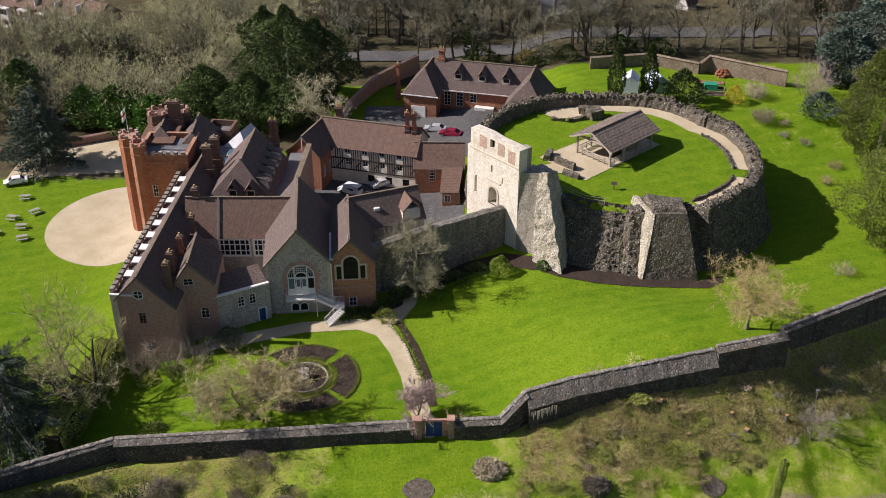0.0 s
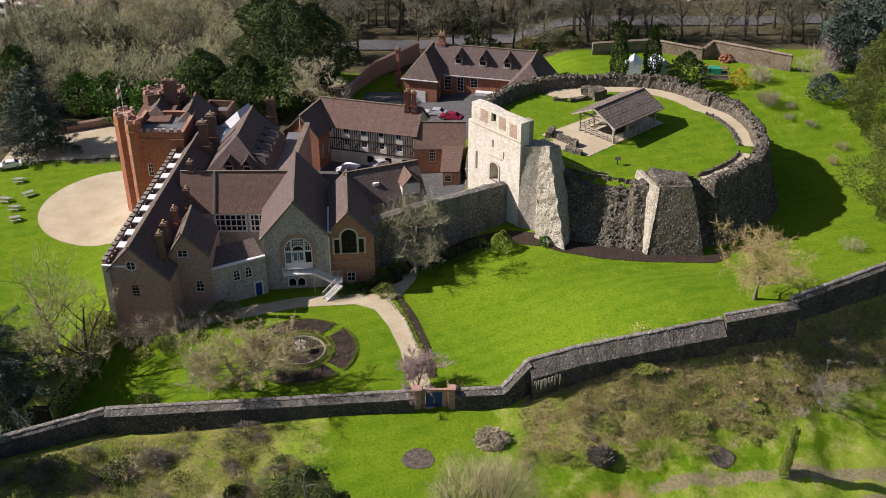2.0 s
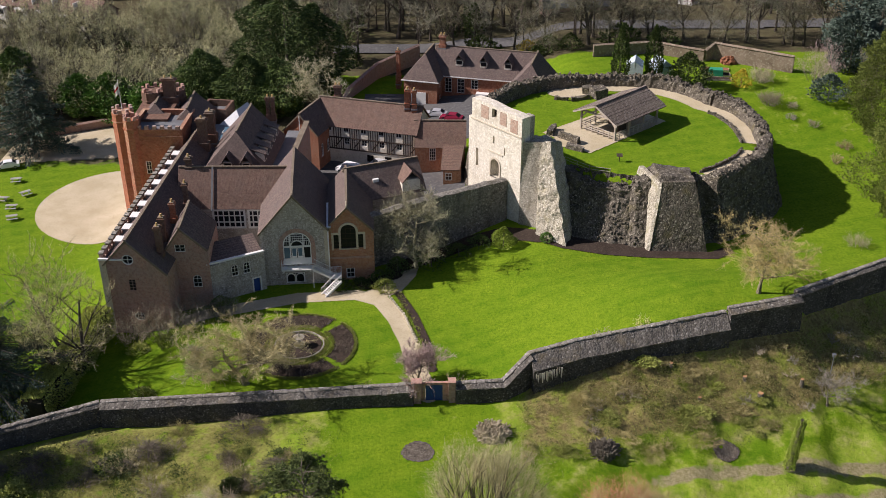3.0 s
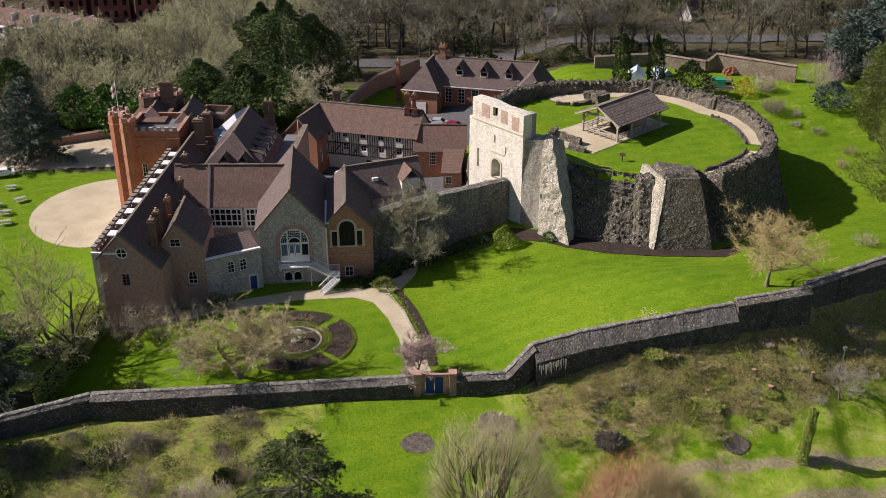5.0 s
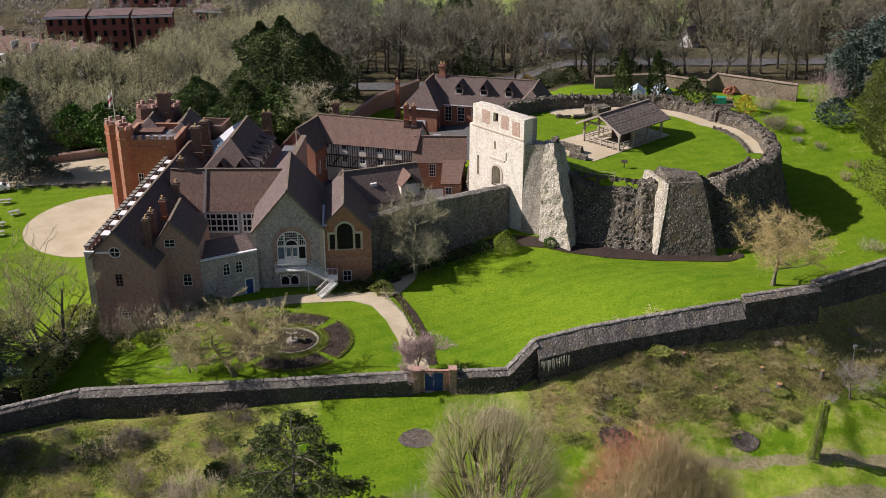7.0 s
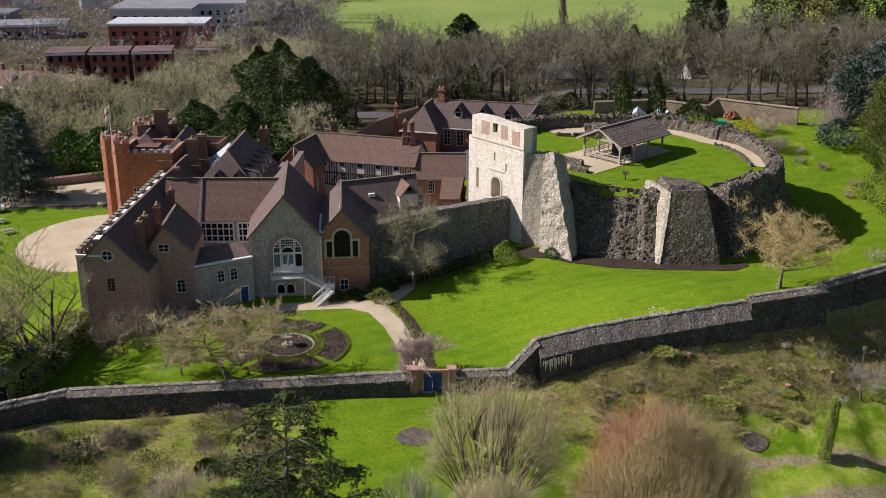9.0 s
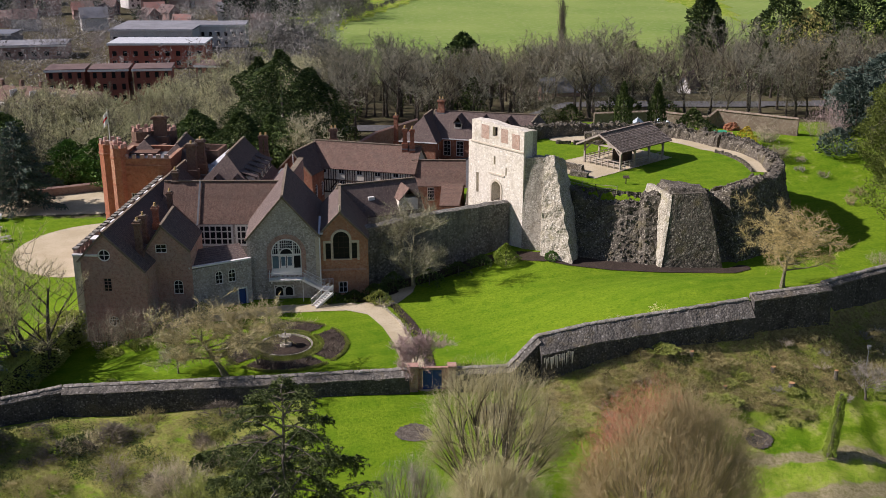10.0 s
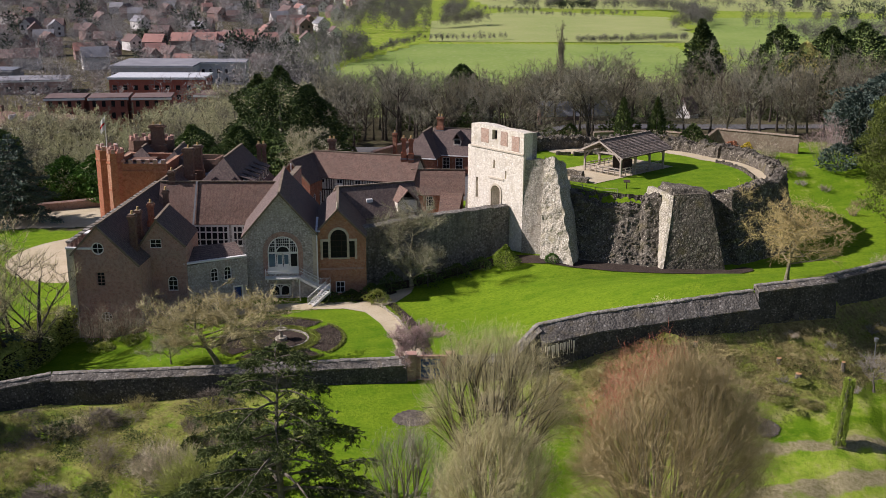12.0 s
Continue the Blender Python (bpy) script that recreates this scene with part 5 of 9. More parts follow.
def dormer_range():
    th = thing("dormer_range", turned(-36.6, 147.0, 0, -3), "steep brown tiled range with a row of dormers", "house", kind="structure")
    gable_house(th, 10.0, 14.5, 9.0, 14.2, M["oldbrick"], M["roof"], 0.5, 9.0, floor=-1, over=0.2, hip=3.5)
    for i in range(5):
        y = 2.2 + i * 2.5
        dm = part("dormer", boxes((6.7, y, 9.4, 9.3, y + 1.35, 11.3)), M["plaster"], th)
        bm = bmesh.new()
        slab(bm, [(6.2, y - 0.15, 12.4), (9.6, y - 0.15, 11.2), (9.6, y + 1.5, 11.2), (6.2, y + 1.5, 12.4)], 0.12)
        part("dormer_roof", bm, M["roof"], dm)
        part("pane", boxes((9.3, y + 0.15, 10.0, 9.33, y + 1.2, 11.1)), M["glass"], dm)
    for x in (3.4, 6.2):
        dm = part("hip_dormer", boxes((x, 0.3, 9.2, x + 1.3, 2.6, 10.6)), M["plaster"], th)
        for sgn in (-1, 1):
            bm = bmesh.new()
            slab(bm, [(x + 0.65, -0.1, 11.9), (x + 0.65, 3.2, 11.9), (x + 0.65 + sgn * 1.1, 3.2, 10.3), (x + 0.65 + sgn * 1.1, -0.1, 10.3)], 0.12)
            part("dormer_roof", bm, M["roof"], dm)
        part("pane", boxes((x + 0.15, 0.26, 9.5, x + 1.15, 0.3, 10.4)), M["glass"], dm)
    part("lead_flat", boxes((10.0, -3.0, 8.4, 12.9, 17.5, 8.6)), M["lead"], th, "flat grey lead roof gutter")
    part("parapet_wall", boxes((12.9, -3.0, 0.0, 13.6, 17.5, 10.2)), M["oldbrick"], th)
    part("parapet_cap", boxes((12.8, -3.0, 10.2, 13.7, 17.5, 10.4)), M["ridge"], th)


dormer_range()


def long_house():
    th = thing("long_house", turned(-19.97, 176.8, 0, -105.3), "long timber-framed house with white plaster and a warm tiled roof", "house", kind="structure")
    w, d = 7.8, 18.0
    wins = []
    for k in range(5):
        x = 2.1 + k * 3.1
        wins.append((rect(x, 6.6, x + 1.0, 7.4), 2, 1))
        if k:
            wins.append((rect(x + 0.1, 4.4, x + 1.1, 5.5), 2, 2))
    for x in (9.3, 12.5, 15.6):
        wins.append((rect(x, 1.6, x + 1.2, 2.9), 2, 2, "timber"))
    gable_house(th, w, d, 7.7, 11.0, M["plaster"], M["roofwarm"], 0.5, 7.7, right=wins, floor=0, over=0.3)
    # exposed studs and rails on the courtyard side
    for z0, z1 in ((5.7, 7.5), (3.6, 5.5)):
        for i in range(44):
            y = 0.25 + i * 0.41
            clash = any(min(p[0] for p in q[0]) - 0.05 < y < max(p[0] for p in q[0]) + 0.05 and min(p[1] for p in q[0]) < z1 - 0.2 and max(p[1] for p in q[0]) > z0 + 0.2 for q in wins)
            if clash:
                continue
            part("stud", boxes((w, y - 0.07, z0, w + 0.06, y + 0.07, z1)), M["timber"], th)
    for z in (3.45, 5.5, 7.45):
        part("rail", boxes((w, 0, z, w + 0.12, d, z + 0.2)), M["timber"], th)
    for i in range(6):
        y = 0.4 + i * 3.3
        bm = bmesh.new()
        slab(bm, [(w + 0.02, y, 4.0), (w + 0.09, y, 4.0), (w + 0.09, y + 1.2, 5.5), (w + 0.02, y + 1.2, 5.5)], 0.2)
        part("brace", bm, M["timber"], th)


long_house()


def wing_house():
    th = thing("wing_house", turned(-26.9, 166.9, 0, -20.5), "dark tiled wing with red brick and plaster walls", "house", kind="structure")
    wins = [(arch(1.0, 3.0, 1.9, 5.4), 2, 4), (arch(3.2, 3.0, 4.1, 5.4), 2, 4)]
    gable_house(th, 6.4, 8.2, 7.4, 10.7, M["brick"], M["roof"], 0.5, 7.3, right=wins, floor=-1, over=0.15)
    bm = bmesh.new()
    prism(bm, circle(0.08, 6, 3.2, -0.2), 6.0, 10.6)
    part("downpipe", bm, M["white"], th)


wing_house()


def courtyard_house():
    th = thing("courtyard_house", turned(-4.6, 169.6, 0, -91), "small brick house with a tiled roof beside the tower", "house", kind="structure")
    gable_house(th, 6.2, 8.2, 6.1, 9.2, M["chapelbrick"], M["roofwarm"], 0.5, 6.0, right=[(rect(2.3, 3.4, 3.4, 5.6), 3, 4)], floor=-0.5, over=0.25)
    bm = bmesh.new()
    slab(bm, [(5.6, 4.6, 6.4), (11.6, 4.3, 4.2), (11.6, 7.4, 4.2), (5.6, 8.2, 6.4)], 0.2)
    part("catslide_roof", bm, M["roofwarm"], th)
    part("wing_wall", boxes((6.2, 4.7, 0, 11.4, 7.6, 4.1)), M["chapelbrick"], th)
    window(th, rect(0.3, 2.3, 1.4, 3.6), turned(11.4, 4.7, 0, 90), 2, 2, set_back=-0.03)


courtyard_house()


def brick_house():
    th = thing("brick_house", turned(0.1, 207.4, 0, -103.8), "two-storey red brick house with dormers and white windows", "house", kind="structure")
    wins = [(rect(2.4, 2.4, 3.8, 5.3), 2, 4), (rect(4.9, 2.4, 6.3, 5.3), 2, 4), (rect(7.6, 3.4, 9.0, 5.3), 2, 3)]
    gable_house(th, 9.4, 19.0, 6.0, 10.0, M["brick"], M["roof"], 0.5, 6.0, right=wins, floor=-1, over=0.45)
    part("eaves_board", boxes((9.4, 0, 5.62, 9.85, 19.0, 5.8)), M["white"], th)
    for y in (4.2, 9.0, 13.8):
        dm = part("dormer", boxes((5.9, y, 7.4, 7.9, y + 1.4, 8.5)), M["plaster"], th)
        bm = bmesh.new()
        slab(bm, [(4.7, y + 0.7, 9.9), (8.3, y + 0.7, 9.9), (8.3, y + 1.7, 8.4), (4.7, y + 1.7, 8.4)], 0.12)
        slab(bm, [(4.7, y + 0.7, 9.9), (8.3, y + 0.7, 9.9), (8.3, y - 0.3, 8.4), (4.7, y - 0.3, 8.4)], 0.12)
        part("dormer_roof", bm, M["roof"], dm)
        part("pane", boxes((7.9, y + 0.15, 7.7, 7.93, y + 1.25, 8.4)), M["glass"], dm)
    part("porch", boxes((9.4, 8.8, 0, 10.6, 12.6, 3.0)), M["white"], th, "white painted entrance porch")
    part("door", boxes((10.6, 11.0, 0.9, 10.65, 12.2, 2.9)), M["oak"], th)
    lw = thing("brick_wing", turned(-7.7, 195.7, 0, -15), "red brick wing with a white garage door", "house", kind="structure")
    gable_house(lw, 6.6, 9.5, 6.0, 9.8, M["brick"], M["roof"], 0.5, 6.0, right=[(rect(2.0, 3.8, 2.7, 5.0), 1, 2), (rect(2.0, 1.4, 2.7, 2.4), 1, 2)], floor=-1, over=0.45, hip=4.2)
    part("garage_door", boxes((1.5, -0.08, 0.9, 4.4, 0.05, 3.4)), M["white"], lw, "white double garage door")
    part("eaves_board", boxes((-0.45, -0.45, 5.6, 7.05, -0.3, 5.78)), M["white"], lw)
    rw = thing("brick_wing", turned(12.0, 189.6, 0, -14), "red brick wing with a steep tiled roof", "house", kind="structure")
    gable_house(rw, 7.2, 11.0, 6.0, 9.8, M["brick"], M["roof"], 0.5, 6.0, floor=-1, over=0.45, hip=4.2)


brick_house()


def crenels(th, name, ring_or_line, z, material, w=0.7, h=0.8, gap=0.6, thick=0.45):
    for (ax, ay), (bx, by) in zip(ring_or_line[:-1], ring_or_line[1:]):
        a, b = Vector((ax, ay)), Vector((bx, by))
        n = max(1, int((b - a).length / (w + gap)))
        m0 = turned(a.x, a.y, z, math.degrees(math.atan2(b.y - a.y, b.x - a.x)))
        for i in range(n):
            x = (i + 0.5) * (b - a).length / n - w / 2
            bm = bmesh.new()
            box(bm, x, 0.0, -0.02, x + w, thick, h, m0)
            part(name, bm, material, th)


def gate_tower():
    th = thing("gate_tower", Matrix.Identity(4), "tall red brick gate tower with crenellated turrets", "tower", kind="structure")
    m = turned(-49.6, 155.6, 0, -2)
    holes = [rect(2.2, 4.7, 3.1, 6.9), rect(5.4, 4.2, 7.2, 6.2), (arch(2.4, -1.5, 3.2, 0.5))]
    wall = part("wall", panel([(0, -5), (8.6, -5), (8.6, 12.3), (0, 12.3)], holes, 0.6, m), M["towerbrick"], th)
    for q in holes:
        window(wall, q, m, 2, 3)
    bm = bmesh.new()
    box(bm, 0, 0.6, -5, 0.6, 9.0, 12.3, m)
    box(bm, 8.0, 0.6, -5, 8.6, 9.0, 12.3, m)
    box(bm, 0.6, 8.4, -5, 8.0, 9.0, 12.3, m)
    part("wall", bm, M["towerbrick"], th)
    bm = bmesh.new()
    box(bm, 0.6, 0.6, 11.2, 8.0, 8.4, 11.4, m)
    part("roof_flat", bm, M["lead"], th)
    bm = bmesh.new()
    box(bm, -0.1, -0.12, 10.9, 8.7, 0.0, 11.25, m)
    part("corbel_band", bm, M["towerbrick"], th)
    p = [m @ Vector(q) for q in ((0, 0, 0), (8.6, 0, 0))]
    crenels(th, "merlon", [(p[0].x, p[0].y), (p[1].x, p[1].y)], 12.3, M["oldbrick"], 0.6, 0.6, 0.5)
    for cx, cy, r, top in ((-51.2, 159.8, 1.75, 13.8), (-48.9, 156.2, 1.3, 13.9), (-48.6, 169.5, 2.0, 13.6), (-45.0, 170.5, 1.5, 13.4)):
        bm = bmesh.new()
        ring = circle(r, 8, cx, cy, math.pi / 8)
        prism(bm, ring, -5, top - 1.6)
        prism(bm, circle(r + 0.12, 8, cx, cy, math.pi / 8), top - 1.6, top - 1.35)
        prism(bm, ring, top - 1.35, top)
        tu = part("turret", bm, M["towerbrick"] if cy < 165 else M["sootbrick"], th)
        for z in (2.5, 8.2):
            bm = bmesh.new()
            prism(bm, circle(r + 0.06, 8, cx, cy, math.pi / 8), z, z + 0.25)
            part("band", bm, M["towerbrick"], tu)
        for i in range(8):
            a = 2 * math.pi * i / 8
            bm = bmesh.new()
            box(bm, r * 0.72, -0.26, top - 0.02, r * 0.95, 0.26, top + 0.6, Matrix.Translation((cx, cy, 0)) @ Matrix.Rotation(a, 4, "Z"))
            part("merlon", bm, M["oldbrick"], tu)
        # Solid bar for a slit: the shade of its depth is its colour.
        bm = bmesh.new()
        box(bm, cx - r * 0.98, cy - 0.2, 5.0, cx - r * 0.9, cy + 0.2, 6.6)
        part("loop", bm, M["dark"], tu)
    bm = bmesh.new()
    box(bm, -50.4, 161.0, -5, -44.5, 169.0, 11.8)
    part("rear_block", bm, M["sootbrick"], th)


gate_tower()


def tower_roofs():
    for x, y, deg, w, d, e, r, hip in ((-50.2, 162.0, 2, 6.2, 9, 10.4, 13.0, 2.6), (-44.9, 160.4, 2, 6.6, 10, 9.8, 12.8, 2.4), (-41.6, 152.6, -3, 4.4, 9, 9.2, 11.2, 0)):
        th = thing("tower_house", turned(x, y, 0, deg), "dark tiled roof beside the gate tower", "house", kind="structure")
        gable_house(th, w, d, e, r, M["oldbrick"], M["roof"], floor=0, over=0.15, hip=hip)


tower_roofs()


def roof_clutter():
    th = thing("brick_tank_tower", turned(-41.2, 169.4, 0, -8), "roofless square red brick tower top", "tower", kind="structure")
    for a in ((0, 0, 4.6, 0.4), (0, 4.2, 4.6, 4.6), (0, 0.4, 0.4, 4.2), (4.2, 0.4, 4.6, 4.2)):
        part("wall", boxes((a[0], a[1], 2, a[2], a[3], 10.3)), M["sootbrick"], th)
    part("floor", boxes((0.4, 0.4, 9.0, 4.2, 4.2, 9.2)), M["lead"], th)
    th = thing("roof_lantern", turned(-37.4, 166.2, 0, -20), "pale lead and glass lantern roof", "roof light", kind="structure")
    gable_house(th, 4.6, 5.6, 8.6, 10.8, M["oldbrick"], M["paleslate"], floor=3, over=0.2, hip=2.2, ridge_tiles=False)
    th = thing("flat_roof", turned(-38.6, 156.5, 0, -3), "flat grey roof with blue skylights", "roof", kind="structure")
    part("deck", boxes((0, 0, 4, 4.8, 10, 8.7)), M["lead"], th)
    for y in (2.2, 5.4):
        sk = part("skylight", boxes((2.2, y, 8.7, 4.0, y + 1.9, 9.15)), M["white"], th)
        bm = bmesh.new()
        slab(bm, [(2.3, y + 0.1, 9.17), (3.9, y + 0.1, 9.17), (3.9, y + 1.8, 9.4), (2.3, y + 1.8, 9.4)], 0.05)
        part("pane", bm, M["skyglass"], sk)


roof_clutter()

chimney(-36.8, 141.0, 12.2, 14.2, 0.9, 0.9, 1)
chimney(-37.3, 122.8, 7.2, 12.6, 0.85, 0.85, 1)
chimney(-37.5, 126.0, 8.6, 12.3, 0.85, 0.85, 1)
chimney(-37.1, 130.5, 9.0, 12.2, 0.75, 0.75, 1, mat="brick")
chimney(-36.3, 135.2, 8.6, 12.8, 0.7, 0.7, 1)
chimney(-37.3, 153.5, 9.5, 15.0, 1.5, 1.1, 1)
chimney(-36.7, 157.0, 9.5, 14.8, 1.3, 1.1, 1)
chimney(-18.1, 173.0, 10.6, 13.0, 1.2, 0.9, 2)
chimney(-6.1, 168.4, 10.7, 14.0, 0.75, 0.75, 1, mat="brick")
chimney(-4.9, 168.0, 10.7, 14.0, 0.75, 0.75, 1, mat="brick")
chimney(-0.2, 202.6, 9.6, 12.2, 1.2, 0.9, 2, -14, "brick")
chimney(-9.0, 203.0, 2.0, 9.0, 0.8, 0.8, 1, -14, "brick")
chimney(-29.2, 167.0, 9.0, 13.2, 0.7, 0.7, 1)
chimney(-28.4, 167.0, 9.0, 13.2, 0.7, 0.7, 1)
chimney(-45.6, 168.5, 11.5, 16.0, 2.2, 1.0, 2)


def flagpole():
    th = thing("flagpole", Matrix.Translation((-51.2, 159.8, 13.8)), "white flagpole with a red and white flag", "flag")
    bm = bmesh.new()
    prism(bm, circle(0.07, 8), -0.2, 5.2, 0.6)
    part("pole", bm, M["white"], th)
    bm = bmesh.new()
    n = 10
    vs = [[bm.verts.new((-0.05 - 0.75 * i / n, 0.18 * math.sin(i * 0.9), 4.9 - 1.9 * k - 0.9 * i / n)) for i in range(n + 1)] for k in range(2)]
    for i in range(n):
        bm.faces.new((vs[0][i], vs[0][i + 1], vs[1][i + 1], vs[1][i]))
    part("flag", bm, M["white"], th)
    bm = bmesh.new()
    vs = [[bm.verts.new((-0.05 - 0.75 * i / n, 0.18 * math.sin(i * 0.9) - 0.02, 4.9 - 0.75 - 0.35 * k - 0.9 * i / n)) for i in range(n + 1)] for k in range(2)]
    for i in range(n):
        bm.faces.new((vs[0][i], vs[0][i + 1], vs[1][i + 1], vs[1][i]))
    part("flag_bar", bm, plain("flag_red", (0.5, 0.03, 0.03), 0.7, 0.1), th)


flagpole()


# ---- plants ----
rng = np.random.default_rng(7)


def unit(v):
    return v / np.maximum(np.linalg.norm(v, axis=-1, keepdims=True), 1e-9)


def sprays(P, D, L, W, droop=0.0):
    """Leaf sprays: lozenges that start at P and run along D."""
    n = len(P)
    S = unit(np.cross(D, rng.normal(size=(n, 3))))
    L, W = np.broadcast_to(L, (n,))[:, None], np.broadcast_to(W, (n,))[:, None]
    tip = P + D * L
    tip[:, 2] -= droop * L[:, 0]
    mid = P + D * L * 0.5
    verts = np.stack([P, mid + S * W, tip, mid - S * W], 1).reshape(-1, 3)
    return verts, np.arange(4 * n).reshape(n, 4)


def slivers(P, D, L, w):
    """Twigs: long thin triangles."""
    n = len(P)
    S = unit(np.cross(D, rng.normal(size=(n, 3)))) * w
    verts = np.stack([P - S, P + S, P + D * np.broadcast_to(L, (n,))[:, None]], 1).reshape(-1, 3)
    return verts, np.arange(3 * n).reshape(n, 3)


def mesh_of(name, verts, faces, material):
    me = bpy.data.meshes.new(name)
    me.from_pydata(np.asarray(verts).tolist(), [], np.asarray(faces).tolist() if not isinstance(faces, list) else faces)
    me.materials.append(material)
    return me


def child(name, me, parent, label=""):
    ob = new(name, me)
    ob.parent = parent
    if label:
        ob["label"] = label
    return ob


def limbs(seed, h, r, stems=1, levels=3, up=0.1, spread=0.9, kids=(6, 4, 4), trunk=0.3, thick=0.035, bare_foot=0.3, lean=0.15):
    """Grows a branching frame, scaled to the height h and the crown's half-width r. Tubes, and the ends for the twigs."""
    rnd = random.Random(seed)
    tubes, ends = [], []

    def grow(p, d, length, rad, lev):
        n = 5 if lev == 0 else 4 if lev == 1 else 3
        pts = [(p, rad)]
        for i in range(n):
            w = 0.1 + 0.12 * lev
            d = (d + Vector((rnd.gauss(0, w), rnd.gauss(0, w), rnd.gauss(0, w * 0.6) + up * (1 + lev) * 0.5))).normalized()
            p = p + d * (length / n)
            pts.append((p, rad * (1 - 0.75 * (i + 1) / n)))
        tubes.append((pts, lev))
        if lev >= levels:
            ends.append(pts)
            return
        if lev == levels - 1:
            ends.append(pts)
        for k in range(kids[min(lev, len(kids) - 1)]):
            f = rnd.uniform(bare_foot if lev == 0 else 0.3, 1.0)
            j = min(int(f * n), n - 1)
            q = pts[j][0].lerp(pts[j + 1][0], f * n - j)
            az = rnd.uniform(0, 2 * math.pi)
            side = Vector((math.cos(az), math.sin(az), rnd.uniform(-0.1, 0.5)))
            nd = (d * (1 - spread * 0.5) + side * spread).normalized()
            grow(q, nd, length * rnd.uniform(0.45, 0.75), max(rad * (1 - 0.7 * f) * 0.6, 0.015), lev + 1)
    for s in range(stems):
        az = 2 * math.pi * s / stems + rnd.uniform(-0.4, 0.4)
        tilt = 0.0 if stems == 1 else rnd.uniform(0.25, 0.55)
        d = Vector((math.cos(az) * tilt + rnd.gauss(0, lean * 0.4), math.sin(az) * tilt + rnd.gauss(0, lean * 0.4), 1)).normalized()
        grow(Vector((math.cos(az) * 0.25 * (stems > 1), math.sin(az) * 0.25 * (stems > 1), -0.3)), d, 10 * (1 if stems == 1 else rnd.uniform(0.7, 1)), thick * 10, 0)
    allp = np.array([p for pts, _ in tubes for p, _ in pts])
    zs, rs = h / allp[:, 2].max(), r / np.percentile(np.hypot(allp[:, 0], allp[:, 1]), 96)
    verts, faces = [], []
    for pts, lev in tubes:
        sides = (7, 5, 4, 3, 3)[lev]
        base = len(verts)
        for i, (p, rad) in enumerate(pts):
            q = Vector((p.x * rs, p.y * rs, p.z * zs))
            a = pts[max(0, i - 1)][0]
            b = pts[min(len(pts) - 1, i + 1)][0]
            t = Vector(((b.x - a.x) * rs, (b.y - a.y) * rs, (b.z - a.z) * zs)).normalized()
            u = t.orthogonal().normalized()
            v = t.cross(u)
            rr = max(rad * h / 10, 0.02) * (1.5 if lev == 0 and i == 0 else 1)
            for k in range(sides):
                c = 2 * math.pi * k / sides
                verts.append(tuple(q + (u * math.cos(c) + v * math.sin(c)) * rr))
        for i in range(len(pts) - 1):
            for k in range(sides):
                a, b = base + i * sides + k, base + i * sides + (k + 1) % sides
                faces.append((a, b, b + sides, a + sides))
    E = []
    for pts in ends:
        q = [np.array((p.x * rs, p.y * rs, p.z * zs)) for p, _ in pts]
        E.append(q)
    return verts, faces, E


def spawn(C, n, length, wild=0.6, up=0.25, f0=0.25, flat=1.0, bend=0.1):
    """n shoots that leave the curves C (three points each) at an angle; curves again."""
    k, f = rng.integers(0, len(C), n), rng.uniform(f0, 1.0, n)[:, None]
    A, B, D_ = C[k, 0], C[k, 1], C[k, 2]
    P = A * (1 - f) ** 2 + B * 2 * f * (1 - f) + D_ * f ** 2
    T = unit((B - A) * (1 - f) + (D_ - B) * f)
    D = unit(T + rng.normal(size=(n, 3)) * np.array((wild, wild, wild * flat)) + np.array((0, 0, up)))
    L = (rng.uniform(0.5, 1.35, n) * length)[:, None]
    mid = P + D * L * 0.5 + rng.normal(size=(n, 3)) * L * bend
    return np.stack([P, mid, P + D * L + np.array((0, 0, up * 0.25)) * L], 1)


def ribbons(C, w):
    """Thin tapering shoots along curves."""
    n = len(C)
    S = unit(np.cross(C[:, 2] - C[:, 0], rng.normal(size=(n, 3)))) * np.broadcast_to(w, (n,))[:, None]
    mid = C[:, 0] * 0.25 + C[:, 1] * 0.5 + C[:, 2] * 0.25
    verts = np.stack([C[:, 0] - S, C[:, 0] + S, mid + S * 0.7, mid - S * 0.7, C[:, 2]], 1).reshape(-1, 3)
    faces = []
    for i in range(0, 5 * n, 5):
        faces.append((i, i + 1, i + 2, i + 3))
        faces.append((i + 3, i + 2, i + 4))
    return verts, faces


def straws(C, w):
    """The finest shoots: one triangle each."""
    n = len(C)
    S = unit(np.cross(C[:, 2] - C[:, 0], rng.normal(size=(n, 3)))) * w
    return np.stack([C[:, 0] - S, C[:, 0] + S, C[:, 2]], 1).reshape(-1, 3), [(i, i + 1, i + 2) for i in range(0, 3 * n, 3)]


def joined(*sets):
    V, F, k = [], [], 0
    for v, f in sets:
        V.append(v)
        F.extend([tuple(i + k for i in q) for q in f])
        k += len(v)
    return np.concatenate(V), F


